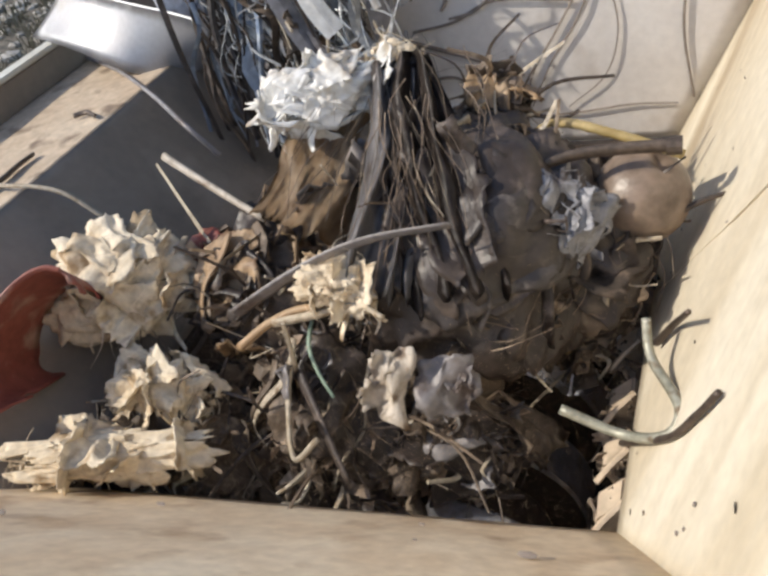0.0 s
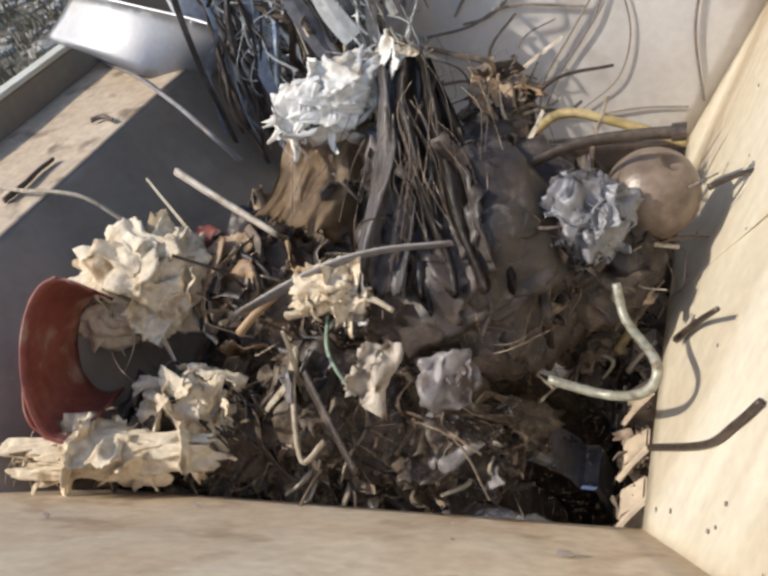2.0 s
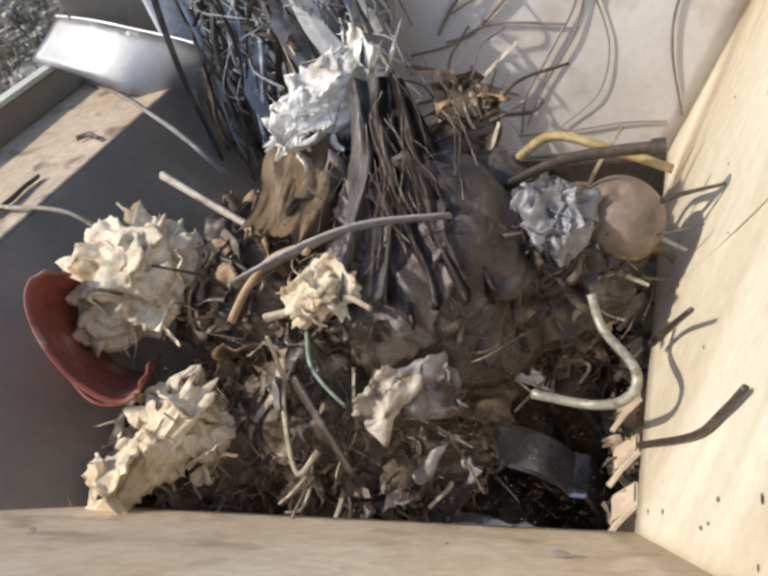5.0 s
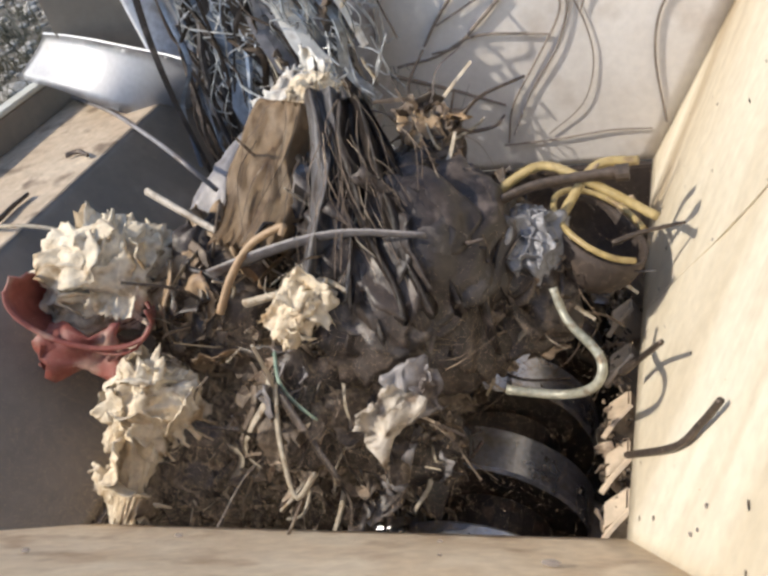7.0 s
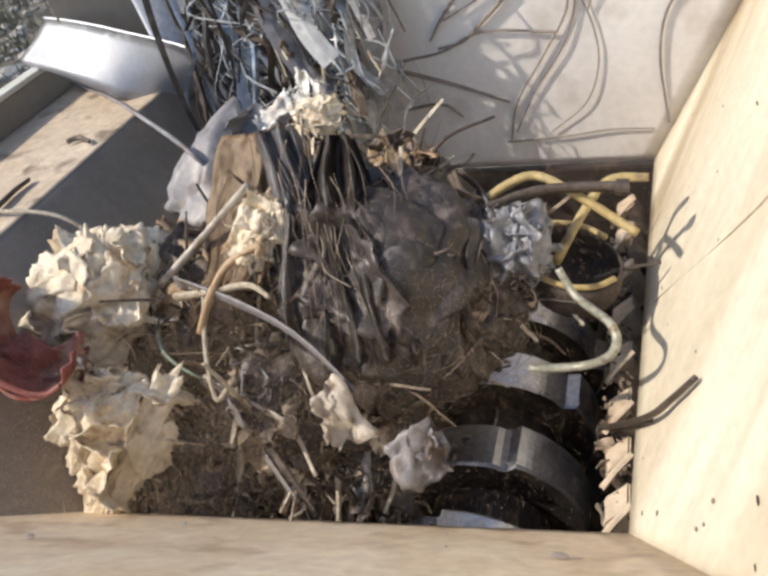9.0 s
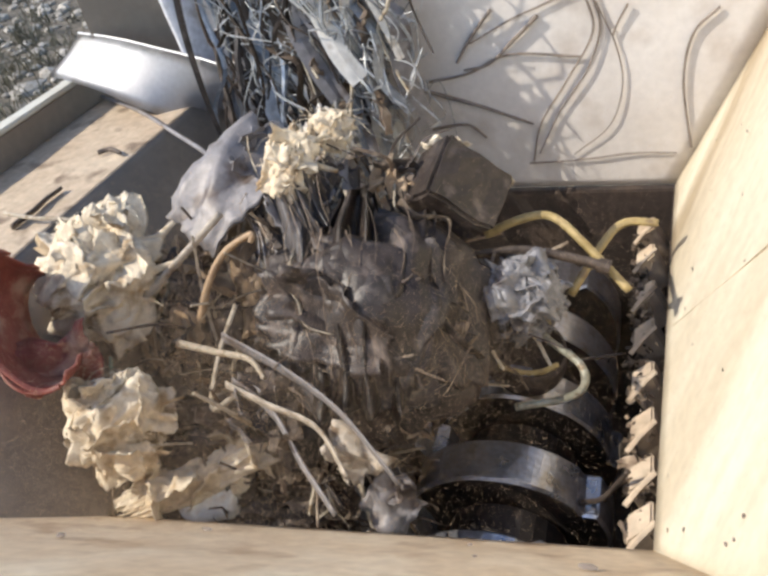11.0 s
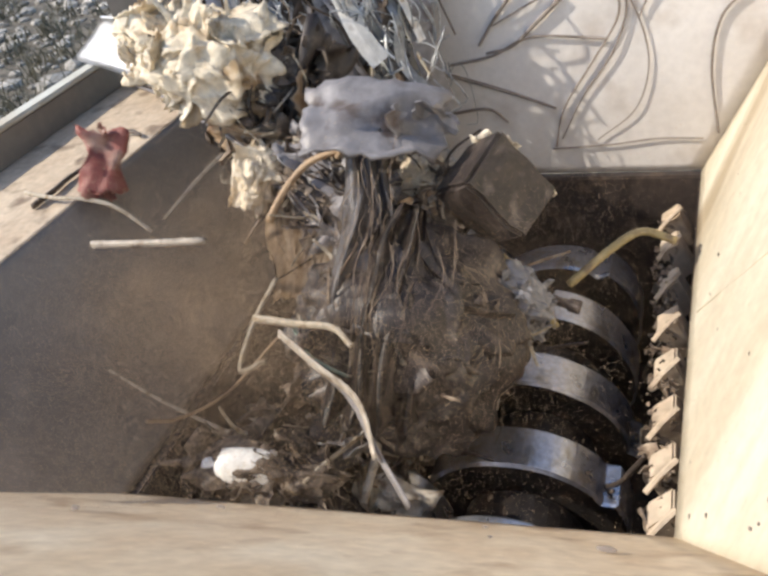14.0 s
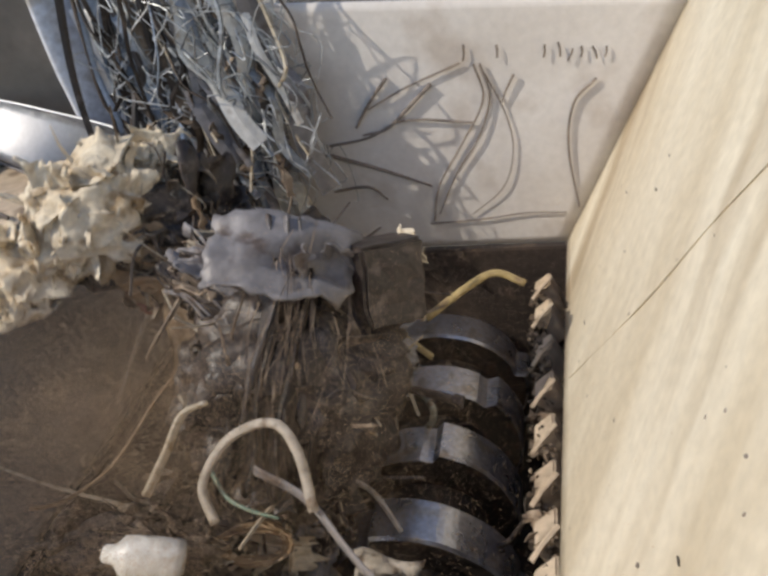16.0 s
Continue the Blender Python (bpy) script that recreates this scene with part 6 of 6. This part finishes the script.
    walk(hose_two, [(0, pose(-0.120, 0.560, 0.120, -49.8, 17.4, -139.2)), (4.2, pose(-0.130, 0.550, 0.120, -21.2, 48.6, -90.7)), (7, pose(-0.150, 0.454, 0.193, 50.7, 13.4, 15.9)), (8, pose(-0.142, 0.459, 0.198, 50.6, 13.8, 15.5)), (10.5, pose(-0.163, 0.565, 0.010, 50.6, 13.8, 15.5)), (11.5, pose(-0.181, 0.590, 0.033, 49.4, 18.4, 11.5)), (12.5, pose(-0.185, 0.575, 0.022, 47.9, 23.0, 7.3)), (13.5, pose(-0.222, 0.580, 0.028, 46.0, 27.3, 2.8)), (14.5, pose(-0.219, 0.557, 0.008, 45.3, 28.8, 1.2)), (15, pose(-0.213, 0.580, 0.022, 44.5, 30.2, -0.4)), (15.5, pose(-0.274, 0.612, 0.054, 43.8, 31.2, -1.7)), (16, pose(-0.280, 0.636, 0.076, 43.2, 32.3, -3.0))])
    walk(grey_stick, [(0, pose(-0.933, 0.470, 0.374, 50.6, 13.8, 15.5)), (0.5, pose(-0.920, 0.472, 0.376, 50.6, 13.8, 15.5)), (1.5, pose(-0.913, 0.463, 0.376, 50.6, 13.8, 15.5)), (2, pose(-0.956, 0.452, 0.364, 50.6, 13.8, 15.5)), (3.5, pose(-0.965, 0.478, 0.385, 50.6, 13.8, 15.5)), (4.2, pose(-0.962, 0.472, 0.380, 50.6, 13.8, 15.5)), (7, pose(-0.976, 0.473, 0.380, 50.6, 13.8, 15.5)), (8, pose(-0.869, 0.376, 0.306, 40.9, -35.3, 60.4)), (10.5, pose(-1.017, 0.247, 0.225, 34.6, -41.5, 70.5)), (11.5, pose(-1.038, 0.277, 0.247, 38.9, -37.6, 63.8)), (12.5, pose(-1.018, 0.365, 0.320, 42.4, -33.3, 57.7)), (13.5, pose(-1.148, 0.379, 0.315, 51.9, 2.9, 24.4)), (14, pose(-1.175, 0.285, 0.312, 51.2, -10.4, 35.0)), (14.5, pose(-1.107, 0.422, 0.334, 36.7, -39.7, 67.3)), (15, pose(-1.079, 0.403, 0.304, 36.7, -39.7, 67.3)), (15.5, pose(-1.003, 0.528, 0.282, 36.7, -39.7, 67.3)), (16, pose(-0.973, 0.572, 0.267, 36.7, -39.7, 67.3))])
    walk(side_stick, [(0, pose(0.066, 0.467, 0.230, 51.2, 10.0, 18.8)), (1.5, pose(0.080, 0.500, 0.258, 51.1, 10.8, 18.1)), (3.5, pose(0.056, 0.511, 0.268, 50.9, 11.9, 17.2)), (7, pose(-0.026, 0.452, 0.217, 50.6, 13.8, 15.5)), (8, pose(-0.028, 0.444, 0.210, 50.6, 13.8, 15.5)), (9.3, pose(-0.088, 0.489, 0.054, 50.6, 13.8, 15.5)), (10.5, pose(-0.153, 0.518, -0.119, 50.6, 13.8, 15.5)), (12.5, pose(-0.266, 0.540, -0.161, 50.6, 13.8, 15.5)), (16, pose(-0.317, 0.547, -0.218, 50.6, 13.8, 15.5))])
    walk(side_stick_two, [(0, pose(0.038, 0.299, 0.087, 49.7, -17.4, 40.9)), (3.5, pose(0.038, 0.309, 0.095, 51.0, -11.6, 35.9)), (7, pose(-0.010, 0.277, 0.068, 51.7, -5.7, 31.2)), (8, pose(-0.009, 0.218, 0.018, 50.6, 13.8, 15.5)), (9.3, pose(-0.082, 0.265, -0.138, 50.6, 13.8, 15.5)), (10.5, pose(-0.163, 0.283, -0.316, 50.6, 13.8, 15.5)), (16, pose(-0.196, 0.339, -0.397, 50.6, 13.8, 15.5))])
    walk(curl, [(0, pose(-0.657, 0.142, 0.170, 50.6, 13.8, 15.5)), (0.5, pose(-0.652, 0.140, 0.167, 50.9, 12.2, 16.9)), (1.5, pose(-0.724, 0.158, 0.185, 51.4, 8.9, 19.7)), (3.5, pose(-0.720, 0.168, 0.195, 51.9, 2.1, 25.0)), (7, pose(-0.730, 0.232, 0.247, 51.3, -9.7, 34.3)), (8, pose(-0.768, 0.191, 0.210, 51.1, -11.1, 35.5)), (10.5, pose(-0.813, 0.212, 0.200, 50.4, -14.6, 38.4)), (12.5, pose(-1.065, 0.386, 0.306, 49.7, -17.4, 40.9)), (13.5, pose(-0.968, 0.454, 0.320, 51.3, -9.7, 34.3)), (14.5, pose(-0.712, 0.281, 0.186, 51.9, -1.8, 28.1)), (15, pose(-0.789, 0.154, 0.076, 51.9, -1.8, 28.1)), (16, pose(-0.633, 0.211, 0.129, 51.9, -1.8, 28.1))])
    walk(stalk, [(0, pose(-0.543, 0.156, 0.192, 50.6, 13.8, 15.5)), (0.5, pose(-0.538, 0.150, 0.186, 50.7, 13.4, 15.9)), (1.5, pose(-0.590, 0.146, 0.185, 50.8, 12.4, 16.8)), (3.5, pose(-0.600, 0.153, 0.193, 51.2, 10.5, 18.4)), (7, pose(-0.598, 0.131, 0.173, 51.6, 7.0, 21.1)), (8, pose(-0.777, 0.250, 0.258, 51.7, 6.1, 21.9)), (10.5, pose(-0.781, 0.239, 0.256, 49.3, 19.0, 11.1)), (12.5, pose(-0.764, 0.309, 0.206, 45.3, 28.8, 1.2)), (13.5, pose(-0.819, 0.240, 0.200, 45.3, 28.8, 1.2)), (14.5, pose(-0.727, 0.430, 0.198, 45.3, 28.8, 1.2)), (16, pose(-0.688, 0.417, 0.187, 45.3, 28.8, 1.2))])
    walk(stalk_two, [(0, pose(-0.531, 0.116, 0.149, 50.6, 13.8, 15.5)), (0.5, pose(-0.527, 0.117, 0.148, 50.7, 13.4, 15.9)), (1.5, pose(-0.581, 0.118, 0.151, 50.8, 12.4, 16.8)), (3.5, pose(-0.578, 0.119, 0.155, 51.2, 10.5, 18.4)), (7, pose(-0.603, 0.130, 0.161, 51.6, 7.0, 21.1)), (8, pose(-0.658, 0.071, 0.106, 51.7, 6.1, 21.9)), (10.5, pose(-0.672, 0.129, 0.060, 51.7, 6.1, 21.9)), (12.5, pose(-0.784, 0.193, -0.060, 51.7, 6.1, 21.9)), (16, pose(-0.657, 0.248, -0.075, 51.7, 6.1, 21.9))])
    walk(loop, [(0, pose(-0.693, 0.183, -0.178, 50.6, 13.8, 15.5)), (8, pose(-0.723, 0.145, -0.148, 46.5, 26.3, 3.9)), (10.5, pose(-0.744, 0.100, -0.126, 44.6, 30.0, -0.2)), (12.5, pose(-0.748, 0.066, -0.121, 42.8, 32.8, -3.7)), (13.5, pose(-0.740, 0.089, -0.091, 41.7, 34.2, -5.6)), (14.5, pose(-0.681, 0.047, -0.012, 40.7, 35.6, -7.5)), (15, pose(-0.624, 0.049, 0.051, 48.5, 21.5, 8.7)), (15.5, pose(-0.522, 0.034, 0.101, 50.6, 13.8, 15.5)), (16, pose(-0.563, 0.039, 0.101, 50.6, 13.8, 15.5))])
    walk(ball, [(0, pose(0.002, 0.506, 0.233, 50.6, 13.8, 15.5)), (0.5, pose(0.000, 0.504, 0.233, 50.7, 12.9, 16.3)), (1, pose(0.005, 0.513, 0.235, 50.9, 12.0, 17.1)), (1.5, pose(0.003, 0.520, 0.240, 51.1, 11.1, 17.8)), (2, pose(-0.012, 0.520, 0.240, 51.2, 10.2, 18.6)), (3.5, pose(-0.017, 0.526, 0.243, 51.5, 7.4, 20.9)), (4.2, pose(-0.022, 0.528, 0.246, 51.7, 6.1, 21.9)), (5.2, pose(-0.055, 0.493, 0.201, 49.0, -19.9, 43.2)), (6.3, pose(-0.221, 0.500, 0.105, 30.7, -44.2, 76.3)), (8, pose(-0.442, 0.502, 0.062, -15.2, -50.3, 136.1)), (10.5, pose(-0.574, 0.462, 0.004, -15.2, -50.3, 136.1)), (12.5, pose(-0.629, 0.465, -0.013, -15.2, -50.3, 136.1)), (14.5, pose(-0.612, 0.453, -0.075, -15.2, -50.3, 136.1)), (15, pose(-0.635, 0.464, -0.067, -15.2, -50.3, 136.1)), (16, pose(-0.592, 0.511, -0.025, -15.2, -50.3, 136.1))])
    walk(shell, [(0, pose(-0.050, 0.534, 0.159, 0.7, 33.8, 15.8)), (4.2, pose(-0.085, 0.533, 0.159, 1.5, 29.2, 19.9)), (6.3, pose(-0.058, 0.518, 0.196, 1.8, 26.8, 21.9)), (7, pose(-0.059, 0.512, 0.191, 1.8, 26.0, 22.5)), (8, pose(-0.070, 0.497, 0.178, 1.9, 15.8, 30.6)), (9.3, pose(-0.137, 0.511, 0.087, -0.3, 2.6, 40.8)), (10.5, pose(-0.211, 0.492, -0.035, -0.3, 2.6, 40.8)), (12.5, pose(-0.491, 0.526, -0.095, -0.3, 2.6, 40.8)), (16, pose(-0.562, 0.528, -0.088, -0.3, 2.6, 40.8))])
    walk(bucket, [(0, pose(-1.001, 0.038, 0.271, 40.7, 35.6, -7.5)), (0.5, pose(-1.001, 0.044, 0.270, 40.7, 35.6, -7.5)), (1, pose(-0.999, 0.011, 0.271, 47.0, 25.2, 5.1)), (1.5, pose(-0.989, 0.004, 0.263, 50.6, 13.8, 15.5)), (2.5, pose(-0.979, 0.057, 0.247, 50.9, 11.9, 17.2)), (3.5, pose(-0.977, 0.091, 0.240, 51.2, 10.0, 18.8)), (4.2, pose(-0.977, 0.094, 0.241, 51.9, -1.0, 27.5)), (7, pose(-1.019, 0.213, 0.276, 34.6, -41.5, 70.5)), (8, pose(-1.051, 0.060, 0.318, 43.3, -32.0, 56.0)), (10.5, pose(-1.076, 0.064, 0.340, 49.7, -17.4, 40.9)), (11.5, pose(-1.106, 0.069, 0.369, 51.3, -9.7, 34.3)), (12.5, pose(-1.121, 0.034, 0.385, 51.9, -1.8, 28.1)), (13, pose(-1.151, -0.032, 0.418, 51.9, -1.8, 28.1)), (13.5, pose(-1.201, -0.176, 0.475, 51.9, -1.8, 28.1)), (16, pose(-1.201, -0.176, 0.475, 51.9, -1.8, 28.1))])
    walk(red_scrap, [(0, pose(-0.795, 0.385, 0.181, 50.6, 13.8, 15.5)), (1.5, pose(-0.857, 0.391, 0.187, 50.6, 13.8, 15.5)), (4.2, pose(-0.878, 0.418, 0.210, 50.6, 13.8, 15.5)), (8, pose(-1.044, 0.087, 0.223, 50.6, 13.8, 15.5)), (10.5, pose(-1.058, 0.077, 0.237, 51.9, 0.8, 26.0)), (11.5, pose(-1.093, 0.065, 0.272, 51.8, -4.4, 30.2)), (12.5, pose(-1.096, 0.101, 0.274, 51.3, -9.7, 34.3)), (13.5, pose(-1.290, 0.350, 0.459, 38.0, -38.5, 65.3)), (14, pose(-1.243, 0.479, 0.407, 21.2, -48.6, 89.3)), (14.3, pose(-1.019, 0.507, 0.284, 21.2, -48.6, 89.3)), (14.5, pose(-0.924, 0.512, 0.247, 21.2, -48.6, 89.3)), (15, pose(-0.928, 0.525, 0.258, 21.2, -48.6, 89.3)), (16, pose(-0.850, 0.556, 0.273, 21.2, -48.6, 89.3))])
    walk(box, [(0, pose(-0.400, 0.614, 0.187, 40.5, 29.7, 28.8)), (4.2, pose(-0.449, 0.618, 0.190, 40.2, 39.1, 21.2)), (8, pose(-0.398, 0.586, 0.210, 38.2, 47.5, 13.1)), (10.5, pose(-0.369, 0.552, 0.277, 35.7, 52.9, 6.7)), (11, pose(-0.390, 0.560, 0.309, 38.9, 45.3, 15.4)), (12.5, pose(-0.353, 0.564, 0.312, 40.6, 32.0, 26.9)), (13.5, pose(-0.372, 0.547, 0.298, 40.6, 32.0, 26.9)), (14, pose(-0.349, 0.530, 0.284, 35.0, 54.0, 5.3)), (14.5, pose(-0.319, 0.542, 0.269, 0.4, 70.3, -43.7)), (15, pose(-0.337, 0.529, 0.258, -11.2, 71.1, -57.7)), (15.5, pose(-0.326, 0.535, 0.263, -23.4, 71.0, -72.3)), (16, pose(-0.337, 0.531, 0.260, -34.7, 69.9, -86.1))])
    walk(nest, [(0, pose(-0.676, 0.147, -0.178, 50.6, 13.8, 15.5)), (8, pose(-0.733, 0.124, -0.136, 50.6, 13.8, 15.5)), (10.5, pose(-0.727, 0.082, -0.097, 50.6, 13.8, 15.5)), (12.5, pose(-0.657, 0.054, -0.086, 50.6, 13.8, 15.5)), (13.5, pose(-0.744, 0.051, -0.123, 50.6, 13.8, 15.5)), (14.5, pose(-0.656, 0.074, -0.104, 50.6, 13.8, 15.5)), (16, pose(-0.565, 0.118, -0.067, 50.6, 13.8, 15.5))])
    walk(shoe, [(0, pose(-0.709, 0.129, -0.159, 50.6, 13.8, 15.5)), (8, pose(-0.746, 0.113, -0.122, 50.6, 13.8, 15.5)), (10.5, pose(-0.745, 0.050, -0.124, 50.6, 13.8, 15.5)), (12.5, pose(-0.797, -0.001, -0.068, 50.6, 13.8, 15.5)), (13.5, pose(-0.729, 0.005, -0.017, 50.6, 13.8, 15.5)), (14.5, pose(-0.717, 0.008, -0.013, 50.6, 13.8, 15.5)), (15, pose(-0.719, 0.006, -0.014, 50.6, 13.8, 15.5)), (15.5, pose(-0.726, 0.034, 0.008, 50.6, 13.8, 15.5)), (16, pose(-0.738, 0.040, 0.012, 50.6, 13.8, 15.5))])
    walk(green_cord, [(0, pose(-0.532, 0.219, 0.191, 50.6, 13.8, 15.5)), (4.2, pose(-0.574, 0.213, 0.189, 51.7, 5.7, 22.2)), (7, pose(-0.627, 0.201, 0.175, 51.9, 0.2, 26.5)), (8, pose(-0.764, 0.234, 0.194, 51.9, -1.8, 28.1)), (10.5, pose(-1.037, 0.174, 0.181, 50.6, -13.5, 37.5)), (11.5, pose(-1.049, 0.113, 0.189, 51.9, 0.2, 26.5)), (12.5, pose(-1.006, 0.071, 0.146, 50.6, 13.8, 15.5)), (13.5, pose(-0.771, 0.233, 0.197, 51.9, -1.8, 28.1)), (14.5, pose(-0.653, 0.176, 0.156, 49.7, -17.4, 40.9)), (16, pose(-0.604, 0.134, 0.123, 49.7, -17.4, 40.9))])
    walk(long_wire, [(0, pose(-0.693, 0.319, -0.009, 50.6, 13.8, 15.5)), (12.5, pose(-0.826, 0.336, 0.005, 50.6, 13.8, 15.5)), (13.5, pose(-0.920, 0.147, 0.055, 50.6, 13.8, 15.5)), (14, pose(-0.952, 0.010, 0.092, 50.6, 13.8, 15.5)), (14.5, pose(-0.959, -0.014, 0.099, 50.6, 13.8, 15.5)), (15, pose(-0.966, -0.030, 0.108, 51.5, 7.6, 20.7)), (15.5, pose(-0.877, 0.066, 0.048, 51.5, 7.6, 20.7)), (16, pose(-0.949, 0.055, 0.089, 51.5, 7.6, 20.7))])
    walk(bottle, [(0, pose(-0.747, 0.095, -0.119, 50.6, 13.8, 15.5)), (8, pose(-0.810, 0.059, -0.054, 51.8, 3.9, 23.6)), (10.5, pose(-0.821, -0.013, -0.043, 51.9, 0.7, 26.1)), (12.5, pose(-0.821, -0.022, -0.042, 51.9, -1.8, 28.1)), (13.5, pose(-0.754, -0.017, 0.028, 51.5, 8.0, 20.3)), (14.5, pose(-0.742, -0.020, 0.026, 49.7, 17.7, 12.2)), (15, pose(-0.733, -0.016, 0.032, 49.4, 18.4, 11.5)), (15.5, pose(-0.704, 0.001, 0.046, 49.2, 19.2, 10.8)), (16, pose(-0.695, 0.000, 0.046, 49.0, 20.0, 10.1))])
    # the dust rises out of the chamber and drifts across the side plate
    walk(dust_thick, [(0, pose(-0.60, 0.30, -1.05)), (4.2, pose(-0.62, 0.30, -0.80)), (6.5, pose(-0.85, 0.25, -0.15)), (8, pose(-0.95, 0.22, 0.02)), (10.5, pose(-0.98, 0.22, 0.12)), (12.5, pose(-0.97, 0.22, 0.14)), (14, pose(-0.92, 0.25, 0.19)), (15, pose(-0.88, 0.24, 0.22)), (16, pose(-0.80, 0.22, 0.18))])
    walk(dust_thin, [(0, pose(-0.52, 0.35, 0.02)), (4.2, pose(-0.52, 0.32, 0.10)), (8, pose(-0.55, 0.30, 0.17)), (12.5, pose(-0.56, 0.28, 0.20)), (16, pose(-0.52, 0.28, 0.20))])

motions()
